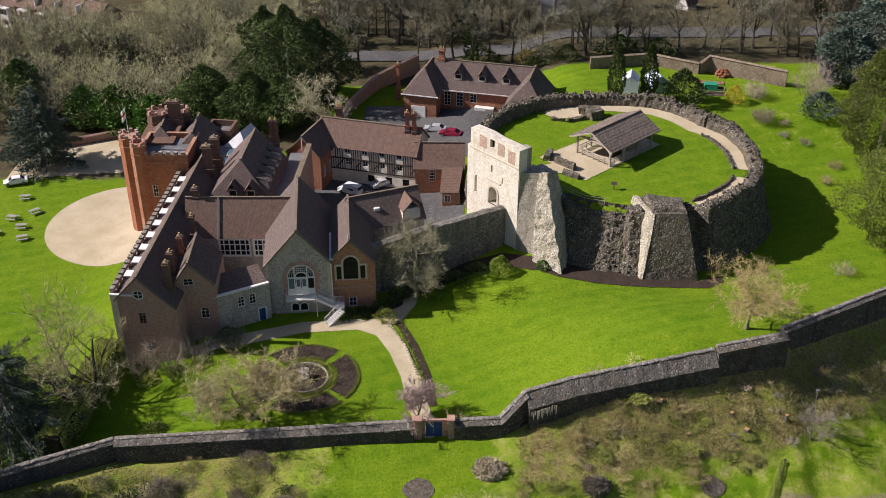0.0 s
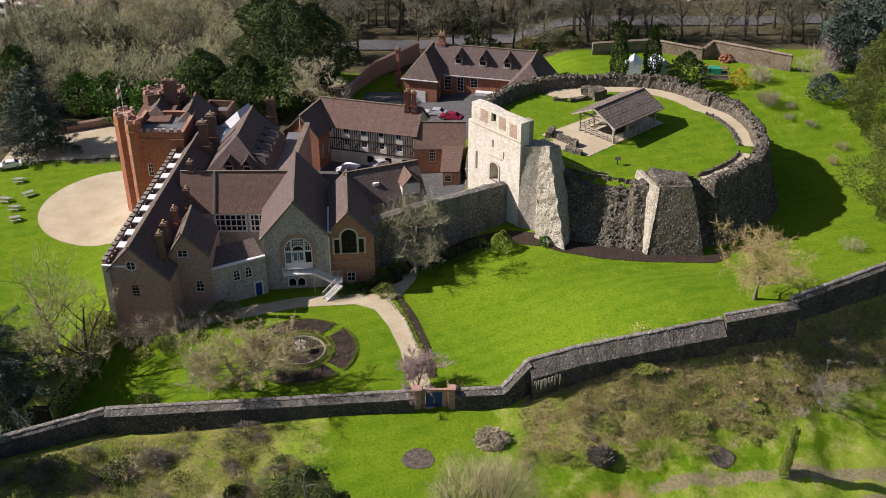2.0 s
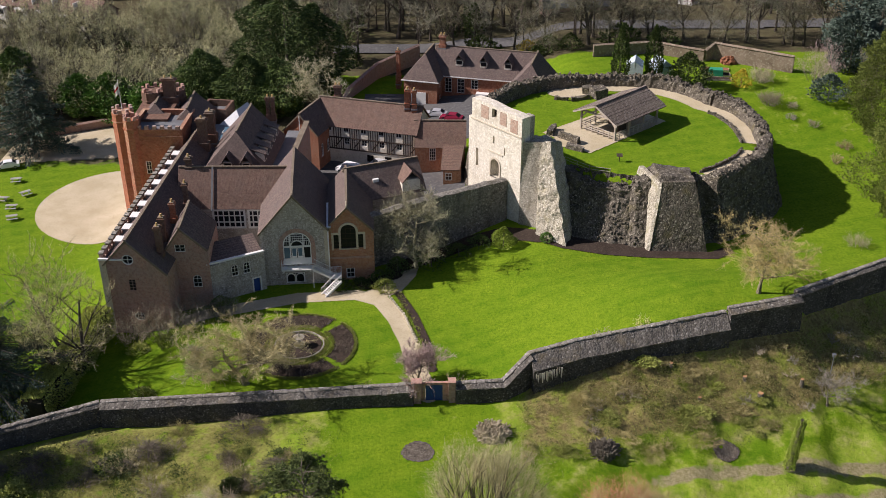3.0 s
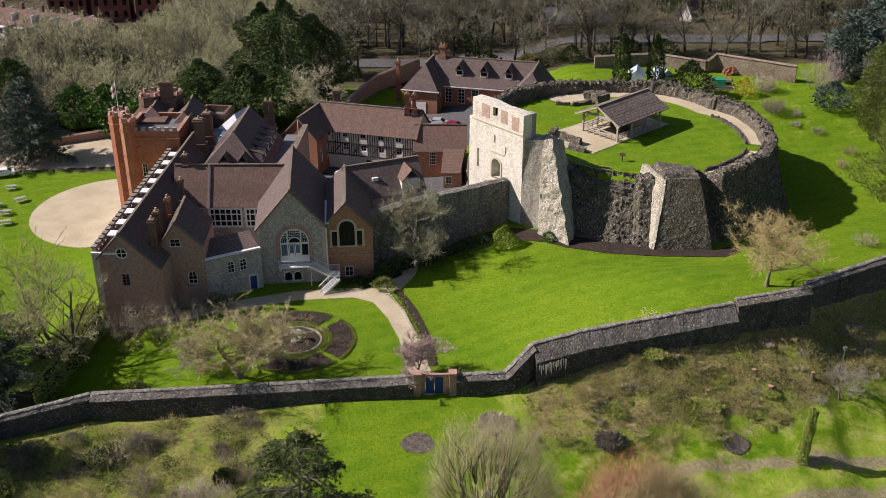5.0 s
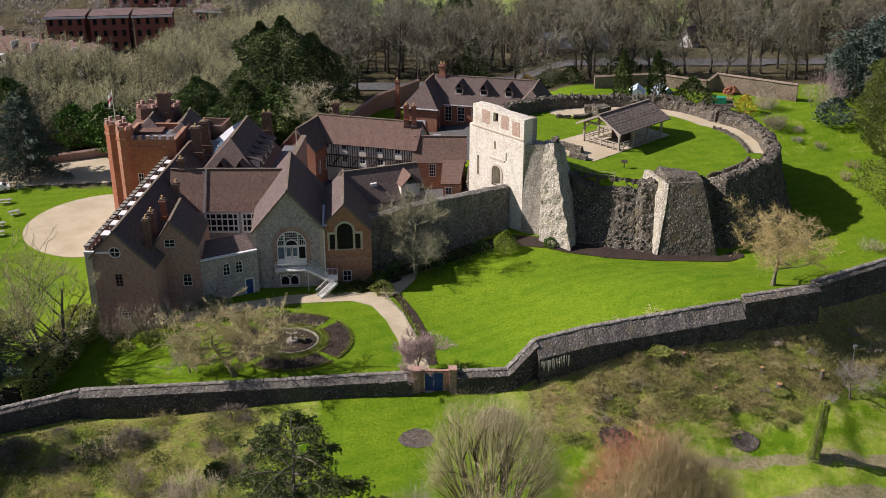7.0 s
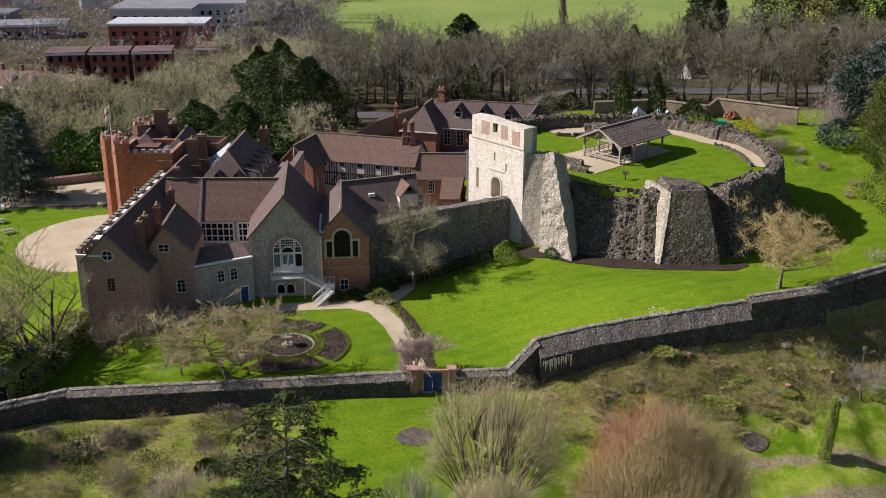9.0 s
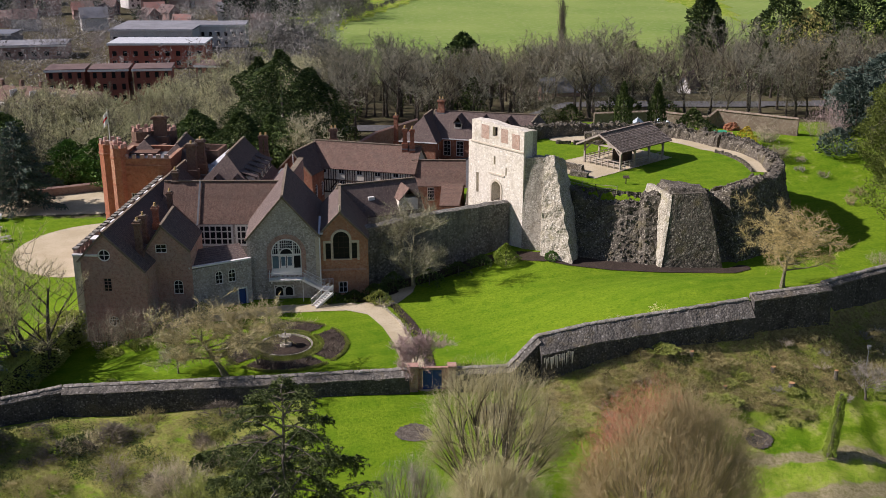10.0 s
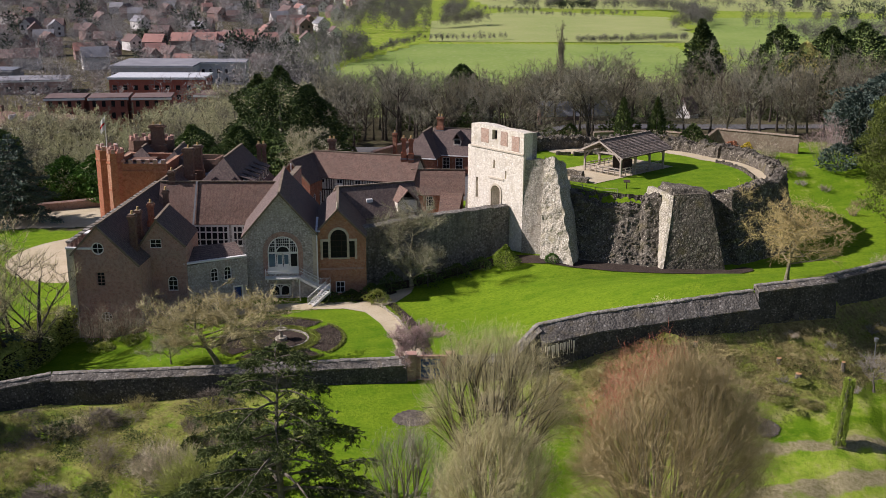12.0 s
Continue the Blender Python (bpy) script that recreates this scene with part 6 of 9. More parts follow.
def bare_tree(name, x, y, seed, h, r, twig="twig", n=2500, length=1.1, w=0.012, label="bare deciduous tree", group="", z=None, fine=3, fine_len=0.5, wild=0.6, rise=0.3, bark="bark", **kw):
    """A leafless tree: trunk and limbs, then branchlets on the limbs and fine twigs on the branchlets."""
    th = thing(name, Matrix.Translation((x, y, hz(x, y) if z is None else z)), label, "tree", group)
    v, f, E = limbs(seed, h, r, **kw)
    child("trunk", mesh_of("trunk", v, f, M[bark]), th)
    C = np.array([(q[0], q[len(q) // 2], q[-1]) for q in E])
    C1 = spawn(C, n, length, wild, rise, 0.1)
    C2 = spawn(C1, n * fine, length * fine_len, wild * 1.1, rise * 0.8, 0.15)
    v, f = joined(ribbons(C1, w), straws(C2, w * 0.75))
    child("crown", mesh_of("crown", v, f, M[twig]), th)
    return th


def tube_of(bm, pts, radii, sides=4):
    prev = None
    for i, (p, rad) in enumerate(zip(pts, radii)):
        t = (pts[min(i + 1, len(pts) - 1)] - pts[max(i - 1, 0)]).normalized()
        u = t.orthogonal().normalized()
        q = t.cross(u)
        ring = [bm.verts.new(p + (u * math.cos(6.2832 * c / sides) + q * math.sin(6.2832 * c / sides)) * rad) for c in range(sides)]
        if prev:
            for c in range(sides):
                bm.faces.new((prev[c], prev[(c + 1) % sides], ring[(c + 1) % sides], ring[c]))
        prev = ring


def fan_tree(name, x, y, seed, top_z, r, rise, splits, twig, label, w=0.011, tips="", bark="stembark", girth=0.15, spread=1.95, fine=4, reach=1.0):
    """A rounded crown on many stems: they leave the foot in a fan, bend outwards and fork again and again towards the dome."""
    z = hz(x, y)
    h = top_z - z
    th = thing(name, Matrix.Translation((x, y, z)), label, "tree")
    gen = np.random.default_rng(seed)
    mid = np.array((0.0, 0.0, h - rise))

    def on_dome(az, ph, k):
        lump_ = 1 + 0.06 * np.sin(3 * az + seed) * np.sin(2 * ph) + 0.05 * np.sin(7 * az + 5 * ph)
        return mid + np.stack([np.cos(az) * np.sin(ph) * r * k * lump_, np.sin(az) * np.sin(ph) * r * k * lump_, np.cos(ph) * rise * k * lump_], 1)
    n = splits[0]
    az, ph = 2.4 * np.arange(n) + gen.uniform(-0.3, 0.3, n), spread * np.sqrt((np.arange(n) + 0.5) / n)
    foot = np.stack([np.cos(az) * 0.35, np.sin(az) * 0.35, np.full(n, -0.4)], 1)
    end = on_dome(az, ph, 0.72)
    C = np.stack([foot, foot + (end - foot) * np.array((0.22, 0.22, 0.55)), end], 1)
    bm = bmesh.new()
    levels = [C]
    for k, jit, lo, hi, out in zip(splits[1:], (0.42, 0.24, 0.16), (0.3, 0.3, 0.25), (0.75, 0.85, 0.98), (0.86, 0.96, 1.0)):
        m = len(C) * k
        src = np.repeat(np.arange(len(C)), k)
        az2 = az[src] + gen.normal(size=m) * jit / np.maximum(0.35, np.sin(np.clip(ph[src], 0.1, 2.4)))
        ph2 = np.clip(np.abs(ph[src] + gen.normal(size=m) * jit), 0.0, spread * 1.12)
        f = gen.uniform(lo, hi, m)[:, None]
        A, B, E = C[src, 0], C[src, 1], C[src, 2]
        P = A * (1 - f) ** 2 + B * 2 * f * (1 - f) + E * f ** 2
        T = unit((B - A) * (1 - f) + (E - B) * f)
        e = on_dome(az2, ph2, out * reach * gen.uniform(0.74, 1.05, m))
        L = np.linalg.norm(e - P, axis=1)[:, None]
        C, az, ph = np.stack([P, P + T * L * 0.42 + gen.normal(size=(m, 3)) * L * 0.02, e], 1), az2, ph2
        levels.append(C)
    for lev in (0, 1):
        for c in levels[lev]:
            a, b, e = (Vector(q) for q in c)
            g = girth * (1.0, 0.42)[lev] * (0.7 + 0.6 * random.Random(float(c[2][0])).random())
            steps = 7 if lev == 0 else 4
            tube_of(bm, [a.lerp(b, q / steps).lerp(b.lerp(e, q / steps), q / steps) for q in range(steps + 1)], [g * (1 - q / steps) + 0.014 for q in range(steps + 1)], 5 - lev)
    part("trunk", bm, M[bark], th)
    last = levels[-1]
    up = spawn(last, len(last) * fine, r * 0.1, 0.3, 0.1, 0.2, 1.0, 0.03)
    nrm = unit(up[:, 2] - mid)
    rim = (nrm @ np.array((-0.42, 0.55, 0.72)) + rng.normal(size=len(up)) * 0.07 > 0.8) if tips else np.zeros(len(up), bool)
    v, f = joined(ribbons(levels[2], w * 2.2), ribbons(last, w), straws(up[~rim], w * 0.7))
    child("crown", mesh_of("crown", v, f, M[twig]), th)
    if tips:
        v, f = straws(up[rim], w * 0.8)
        child("crown_rim", mesh_of("crown_rim", v, f, M[tips]), th, "reddish young twigs")
    return th


def lump(P, scale, amp, seed):
    return np.array([1 + amp * noise.fractal(Vector((p[0] * scale + seed, p[1] * scale, p[2] * scale)), 1.0, 2.0, 3) for p in P])


def dense_crown(seed, h, r, n, leaf, wide, low=0.0, shape=0.55, amp=0.35, up=0.5, inner=0.3, scale=0.35, out=0.8, top=1.5):
    """A crown filled with sprays: half-width r, widest at the share shape of its height, with an uneven outline."""
    u = rng.uniform(0.0, 1.0, n)
    t = np.where(u < shape, np.sqrt(1 - np.clip((shape - u) / shape, 0, 1) ** 2 * 0.85), np.maximum(0, 1 - np.maximum(0, (u - shape) / (1 - shape)) ** top))
    az = rng.uniform(0, 2 * np.pi, n)
    N = np.stack([np.cos(az), np.sin(az), np.zeros(n)], 1)
    base = np.stack([N[:, 0] * r * t, N[:, 1] * r * t, low + u * (h - low)], 1)
    k = lump(base, scale, amp, seed) * np.where(rng.random(n) < inner, rng.uniform(0.45, 0.9, n), rng.uniform(0.88, 1.04, n))
    P = base * np.stack([k, k, np.ones(n)], 1)
    D = unit(N * out + rng.normal(size=(n, 3)) * 0.45 + np.array((0, 0, up)))
    return sprays(P, D, rng.uniform(0.6, 1.4, n) * leaf, rng.uniform(0.6, 1.3, n) * wide)


def evergreen(name, x, y, seed, h, r, n, leaf, wide, mat, label, category="tree", z=None, group="", **kw):
    th = thing(name, Matrix.Translation((x, y, hz(x, y) if z is None else z)), label, category, group)
    bm = bmesh.new()
    prism(bm, circle(max(0.12, h * 0.02), 7), -0.4, h * 0.8, 0.2)
    part("trunk" if category == "tree" else "stem", bm, M["bark"], th)
    v, f = dense_crown(seed, h, r, n, leaf, wide, **kw)
    child("crown" if category == "tree" else "foliage", mesh_of("crown", v, f, M[mat]), th)
    return th


def cedar(name, x, y, seed, h, r, tiers, per, n, leaf, wide, mat, label, z=None, point=0.75, droop=0.15, group=""):
    """A conifer with open tiers: a straight trunk, level limbs and flat sprays along them."""
    rnd = random.Random(seed)
    th = thing(name, Matrix.Translation((x, y, hz(x, y) if z is None else z)), label, "tree", group)
    bm = bmesh.new()
    prism(bm, circle(h * 0.022, 8), -0.4, h, 0.08)
    part("trunk", bm, M["bark"], th)
    bm = bmesh.new()
    P, D = [], []
    for t in range(tiers):
        f = 0.1 + 0.9 * t / (tiers - 1)
        for k in range(per):
            az = 2 * math.pi * (k + rnd.random() * 0.8) / per + t * 2.4
            L = r * max(0.0, 1 - f) ** point * rnd.uniform(0.5, 1.2) + 0.35
            z0 = h * f * 0.97
            a = Vector((0, 0, z0))
            rise = rnd.uniform(0.0, 0.35) * (0.4 + f)
            b = Vector((math.cos(az) * L, math.sin(az) * L, z0 + rise * L - droop * L))
            slab(bm, [a + Vector((0, 0, 0.06)), b, b + Vector((-math.sin(az), math.cos(az), 0)) * 0.06, a + Vector((-math.sin(az), math.cos(az), 0)) * 0.2], 0.07)
            m = max(4, int(n * L / (r * tiers * per * 0.55)))
            for i in range(m):
                g = rnd.uniform(0.12, 1.0)
                side = rnd.gauss(0, 0.2) * L * (1.15 - g)
                q = a.lerp(b, g) + Vector((-math.sin(az) * side, math.cos(az) * side, rnd.gauss(0, 0.12) - 0.35 * droop * L * g * g))
                P.append(q)
                D.append(Vector((math.cos(az + side * 0.4 / max(L, 0.5) * 3), math.sin(az + side * 0.4 / max(L, 0.5) * 3), rnd.gauss(-0.05, 0.3))))
    part("limb", bm, M["bark"], th)["kind"] = "stuff"
    P, D = np.array(P), unit(np.array(D) + rng.normal(size=(len(P), 3)) * 0.35)
    v, f = sprays(P, D, rng.uniform(0.5, 1.4, len(P)) * leaf, rng.uniform(0.6, 1.3, len(P)) * wide, 0.15)
    child("crown", mesh_of("crown", v, f, M[mat]), th)
    return th


def spreading_cedar(name, x, y, seed, top_z, r, arms, n, leaf, wide, mat, label):
    """An open conifer: bent arms in loose tiers, level branchlets along them and short needle sprays."""
    rnd = random.Random(seed)
    z = hz(x, y)
    h = top_z - z
    th = thing(name, Matrix.Translation((x, y, z)), label, "tree")
    bm = bmesh.new()
    tube_of(bm, [Vector((0.1 * math.sin(k), 0.1 * math.cos(k * 1.7), -0.4 + (h + 0.2) * k / 9)) for k in range(10)], [h * 0.02 * (1 - k / 9) + 0.03 for k in range(10)], 8)
    part("trunk", bm, M["bark"], th)
    C = []
    for i in range(arms):
        f = 0.16 + 0.82 * (i + rnd.random() * 0.6) / arms
        az = i * 2.4 + rnd.uniform(-0.5, 0.5)
        L = (r * (1 - f) ** 0.62 * rnd.uniform(0.72, 1.12) + 0.5)
        d = Vector((math.cos(az), math.sin(az), 0))
        a = Vector((0, 0, h * f))
        lift = rnd.uniform(0.05, 0.28) * (0.5 + f)
        mid = a + d * L * 0.55 + Vector((rnd.gauss(0, 0.25), rnd.gauss(0, 0.25), L * lift))
        end = a + d * L + Vector((0, 0, L * (lift * 0.9 - rnd.uniform(0.1, 0.3))))
        bm = bmesh.new()
        pts = [a.lerp(mid, k / 5).lerp(mid.lerp(end, k / 5), k / 5) for k in range(6)]
        tube_of(bm, pts, [0.02 + 0.016 * L * (1 - k / 5) for k in range(6)], 5)
        part("limb", bm, M["bark"], th)
        C.append((a, mid, end))
    C = np.array([[tuple(p) for p in c] for c in C])
    L = np.linalg.norm(C[:, 2] - C[:, 0], axis=1)
    C = C[rng.choice(len(C), len(C) * 6, p=L / L.sum())]
    C1 = spawn(C, arms * 30, r * 0.14, 0.75, -0.05, 0.2, 0.1, 0.06)
    C1[:, 2, 2] -= 0.22
    C2 = spawn(C1, arms * 110, r * 0.06, 0.7, -0.05, 0.15, 0.15)
    src = np.concatenate([C1, C2, C2])
    k, f = rng.integers(0, len(src), n), rng.uniform(0.1, 1, n)[:, None]
    P = src[k, 0] * (1 - f) ** 2 + src[k, 1] * 2 * f * (1 - f) + src[k, 2] * f ** 2
    D = unit(unit(src[k, 2] - src[k, 0]) + rng.normal(size=(n, 3)) * np.array((0.75, 0.75, 0.4)) + np.array((0, 0, 0.12)))
    v, f = sprays(P, D, rng.uniform(0.5, 1.4, n) * leaf, rng.uniform(0.6, 1.3, n) * wide, 0.1)
    v, f = joined((v, f.tolist()), ribbons(C1, 0.02))
    child("crown", mesh_of("crown", v, f, M[mat]), th)
    return th


def shrub(x, y, r, h, mat, label, n=500, leaf=0.35, wide=0.09, z=None, group="", **kw):
    return evergreen("shrub", x, y, int(x * 7 + y), h, r, n, leaf, wide, mat, label, "shrub", z, group, low=0.0, shape=0.35, amp=0.5, scale=0.7, **kw)


def twig_shrub(x, y, r, h, mat, label, n=900, w=0.008, z=None, group=""):
    """A leafless bush: stems from the foot that fork twice into a tangle."""
    th = thing("shrub", Matrix.Translation((x, y, hz(x, y) if z is None else z)), label, "shrub", group)
    m = max(14, n // 30)
    az, t = rng.uniform(0, 2 * np.pi, m), rng.uniform(0, 1, m) ** 0.5
    top = np.stack([np.cos(az) * r * t, np.sin(az) * r * t, h * np.sqrt(np.maximum(0.05, 1 - 0.8 * t ** 2)) * rng.uniform(0.55, 1.0, m)], 1)
    foot = np.stack([np.cos(az) * r * t * 0.5, np.sin(az) * r * t * 0.5, np.full(m, -0.1)], 1)
    C = np.stack([foot, foot * 0.5 + top * 0.5 + np.array((0, 0, 0.1)) * h, top], 1)
    s = 0.35 * min(r, h * 1.4)
    C1 = spawn(C, n // 3, s, 0.75, 0.1, 0.15)
    C2 = spawn(C1, n, s * 0.55, 0.8, 0.1, 0.1)
    v, f = joined(ribbons(C1, w), straws(C2, w * 0.9))
    child("crown", mesh_of("twigs", v, f, M[mat]), th)
    v, f = ribbons(C, w * 1.8)
    child("stem", mesh_of("stem", v, f, M["bark"]), th)
    return th


# garden trees
bare_tree("bare_tree", -47.0, 111.4, 3, 17.0, 8.2, "olivetwig", 4200, 0.95, 0.013, "leafless multi-stemmed tree with dark branches", stems=3, levels=3, kids=(6, 5, 4), spread=0.8, thick=0.024, bark="darkbark", fine=2)
bare_tree("fruit_tree", -24.0, 105.7, 11, 9.4, 7.4, "paletwig", 6600, 0.8, 0.019, "old spreading fruit tree with pale mossy twigs", fine=3, levels=3, kids=(9, 6, 4), spread=1.15, up=0.05, thick=0.034, bare_foot=0.3, rise=0.15, bark="palebark")
bare_tree("fruit_tree", -29.4, 106.4, 12, 4.6, 3.2, "wisptwig", 1500, 0.7, 0.015, "small spreading fruit tree with pale mossy twigs", fine=3, levels=3, kids=(8, 5, 4), spread=1.15, up=0.02, thick=0.02, bare_foot=0.2, rise=0.1, bark="palebark")
bare_tree("small_tree", -21.0, 108.6, 17, 3.4, 2.4, "paletwig", 900, 0.6, 0.014, "small pale weeping garden tree", levels=2, kids=(9, 6), spread=1.1, up=-0.05, rise=-0.1, bark="palebark")
bare_tree("blossom_tree", -3.6, 105.0, 23, 4.9, 3.8, "pinktwig", 3600, 0.6, 0.017, "pinkish twiggy tree beside the garden gate", levels=3, kids=(9, 5, 4), spread=1.0, up=0.08, bark="palebark")
bare_tree("bare_tree", -3.9, 132.4, 29, 12.4, 6.2, "wisptwig", 4600, 0.95, 0.014, "wispy grey-green leafless tree before the curtain wall", z=0.8, levels=3, kids=(9, 6, 4), spread=1.0, bare_foot=0.1, up=0.06, thick=0.018, rise=0.1, bark="palebark")
bare_tree("lawn_tree", 40.0, 116.0, 31, 11.4, 7.4, "yellowbrown", 5200, 0.9, 0.014, "leafless tree with yellowish twigs above the wall", levels=3, kids=(9, 6, 4), spread=1.1, up=0.03, bare_foot=0.25, thick=0.022, rise=-0.05, fine=3, bark="palebark")
shrub(8.7, 136.6, 1.7, 3.2, "brightivy", "rounded bright green laurel bush on the lawn", 3500, 0.2, 0.06)
shrub(15.0, 137.2, 1.0, 1.3, "laurel", "small green bush at the keep wall", 1200, 0.18, 0.05)
for i, (x, y, r, h) in enumerate(((-41.0, 117.6, 2.6, 5.6), (-37.6, 118.2, 3.2, 6.0), (-33.6, 119.2, 3.0, 5.2), (-29.5, 121.0, 2.4, 3.4))):
    twig_shrub(x, y, r, h, "twig" if i < 2 else "greytwig", "leafless brown wall shrub", 1700, 0.011, group="wall shrubs")
for i, (x, y, r, h, m) in enumerate(((-30.2, 122.6, 1.5, 2.0, "fir"), (-11.5, 128.6, 1.3, 1.2, "ivy"), (-14.5, 128.2, 1.6, 1.0, "ivy"), (-9.0, 130.2, 1.5, 1.5, "ivy"), (-8.2, 127.6, 1.6, 1.6, "scrubgreen"), (-6.6, 132.6, 1.6, 2.4, "fir"), (-1.8, 133.6, 2.0, 2.2, "fir"), (2.2, 136.0, 1.8, 1.8, "ivy"), (5.4, 138.0, 1.6, 1.6, "fir"), (-36.5, 104.8, 1.4, 1.1, "scrubgreen"), (-33.0, 117.5, 1.5, 0.7, "scrubgreen"), (-36.5, 116.6, 1.6, 0.7, "scrubgreen"), (-39.8, 115.8, 1.5, 0.7, "scrubgreen"))):
    shrub(x, y, r, h, m, "low evergreen border shrub", 700, 0.3, 0.08, group="border shrubs")
twig_shrub(20.0, 108.9, 1.5, 1.3, "pinktwig", "low bare shrub behind the wall", 500)
twig_shrub(24.2, 110.0, 1.4, 1.2, "paletwig", "low bare shrub behind the wall", 500)
twig_shrub(-9.0, 103.6, 1.3, 1.6, "paletwig", "pale bare shrub behind the wall", 600)
twig_shrub(1.6, 104.4, 1.6, 2.2, "paletwig", "pale bare shrub behind the wall", 600)

bare_tree("bare_tree", -23.5, 186.0, 37, 11.5, 5.6, "wisptwig", 1800, 1.0, 0.024, "pale leafless tree before dark evergreens", levels=3, kids=(8, 5, 4), spread=1.0, up=0.06, thick=0.02, rise=0.1, fine=3, bark="palebark")

# cedars and yews
cedar("cedar", -56.0, 106.0, 41, 15.0, 12.5, 15, 9, 46000, 0.4, 0.06, "cedar", "dark blue-green cedar with drooping boughs", point=0.6)
cedar("cedar", -76.5, 185.0, 43, 16.0, 8.2, 15, 8, 16000, 0.6, 0.1, "cedar", "tall dark cedar beside the drive", point=0.7)
evergreen("golden_yew", 77.5, 173.0, 45, 22.0, 6.8, 40000, 0.36, 0.085, "yew", "huge olive-green conifer with feathery foliage", z=3.6, shape=0.35, amp=0.5, up=0.6, out=0.7, inner=0.12, scale=0.45, top=2.2)
evergreen("golden_yew", 73.0, 143.5, 47, 19.5, 9.4, 50000, 0.36, 0.085, "yew", "broad olive-green conifer with feathery foliage", z=3.0, shape=0.35, amp=0.45, up=0.6, out=0.7, inner=0.12, scale=0.4, top=2.2)
evergreen("golden_yew", 88.0, 156.0, 48, 19.0, 10.0, 9000, 0.6, 0.13, "yew", "broad olive-green conifer with feathery foliage", z=3.6, shape=0.3, amp=0.3, up=0.7, out=0.7)
for x, y, h, r, s in ((-46.5, 196.0, 14.0, 4.8, 57), (-37.0, 191.0, 13.0, 5.0, 51), (-30.5, 200.0, 21.0, 6.0, 52), (-35.5, 206.0, 20.0, 5.0, 53), (-25.5, 204.0, 17.0, 5.0, 54), (-31.0, 190.0, 11.0, 4.6, 55)):
    evergreen("fir_tree", x, y, s, h, r, 15000, 0.62, 0.1, "fir", "tall dark evergreen behind the castle", group="dark evergreens", shape=0.35, amp=0.85, up=-0.15, out=1.0, inner=0.15, scale=0.28, top=2.3)
for x in (33.0, 39.2):
    evergreen("cypress", x, 192.0, int(x), 11.0, 1.6, 2600, 0.6, 0.1, "ivy", "narrow dark columnar cypress", group="cypresses", shape=0.4, amp=0.2, up=1.2, out=0.4)
shrub(45.6, 190.5, 3.6, 6.6, "ivy", "large dark round evergreen bush", 3000, 0.5, 0.13)
shrub(55.6, 190.4, 1.8, 3.4, "forsythia", "yellow flowering forsythia bush", 900, 0.35, 0.08)
shrub(17.5, 218.5, 2.2, 2.8, "forsythia", "yellow flowering shrub beside the road", 600, 0.4, 0.1)
for x, y, r, h in ((22, 215, 2.6, 3.4), (26, 213, 2.4, 3.2), (19.5, 214.5, 1.8, 2.4), (-23, 200, 2.5, 3.0)):
    shrub(x, y, r, h, "ivy", "glossy green shrub by the garden", 900, 0.4, 0.12, group="garden shrubs")
for x, y, r, h, m in ((69.2, 170.2, 1.5, 1.2, "redtwig"), (65.8, 164.3, 1.2, 1.9, "redtwig"), (60.0, 193.0, 2.6, 3.6, "twig"), (59.5, 184.0, 2.4, 2.6, "twig"), (63.5, 183.0, 1.2, 1.0, "twig"), (66.0, 178.0, 1.3, 1.0, "twig"), (71.0, 193.0, 4.4, 8.5, "pinktwig"), (60.0, 136.0, 2.0, 1.6, "twig"), (62.5, 180.0, 1.1, 0.8, "greytwig")):
    twig_shrub(x, y, r, h, m, "bare reddish-brown shrub on the grass", 2600 if r > 2 else 900, 0.012, group="lawn shrubs")
shrub(70.5, 185.5, 3.2, 4.6, "cedar", "dense grey-green evergreen bush beside the lawn", 1800, 0.5, 0.12)

cedar("cedar", -61.5, 92.5, 49, 20.0, 6.6, 17, 9, 9000, 0.7, 0.14, "cedar", "tall dark cedar at the wall's end", point=0.5)
cedar("cedar", -67.5, 97.0, 46, 15.0, 9.0, 14, 8, 9000, 0.7, 0.14, "cedar", "dark blue-green cedar beyond the end of the garden", point=0.6)

# trees below the garden wall, close to the camera
spreading_cedar("cedar", -12.8, 74.0, 61, 14.6, 9.6, 42, 85000, 0.25, 0.04, "greencedar", "open green cedar below the garden wall")
fan_tree("bare_tree", 4.2, 74.0, 63, 16.4, 6.6, 6.8, (15, 6, 7, 7), "olivetwig", "broad leafless tree with dark ascending branches", 0.008, "", "darkbark", 0.23, 1.65, 3)
fan_tree("bare_tree", -2.6, 71.0, 66, 9.6, 4.0, 5.0, (9, 5, 5, 6), "greytwig", "leafless tree with fine pale twigs", 0.008, "", "stembark", 0.12, 1.6, 3)
fan_tree("bare_tree", 3.8, 65.6, 64, 12.6, 5.2, 6.6, (16, 7, 7, 8), "olivetwig", "dense rounded tree of fine pale brown twigs", 0.008, "", "stembark", 0.15, 1.65, 4)
fan_tree("bare_tree", 16.3, 66.5, 65, 17.5, 7.5, 9.2, (24, 7, 8, 10), "dometwig", "dense dome of upright tan twigs, reddish at the top", 0.0078, "rimtwig", "stembark", 0.17, 1.6, 5)
twig_shrub(-20.5, 80.0, 3.6, 4.0, "scrubgreen", "olive twiggy thicket below the wall", 6000, 0.011)
twig_shrub(-24.5, 84.0, 3.2, 3.2, "twig", "olive twiggy thicket below the wall", 5000, 0.011)
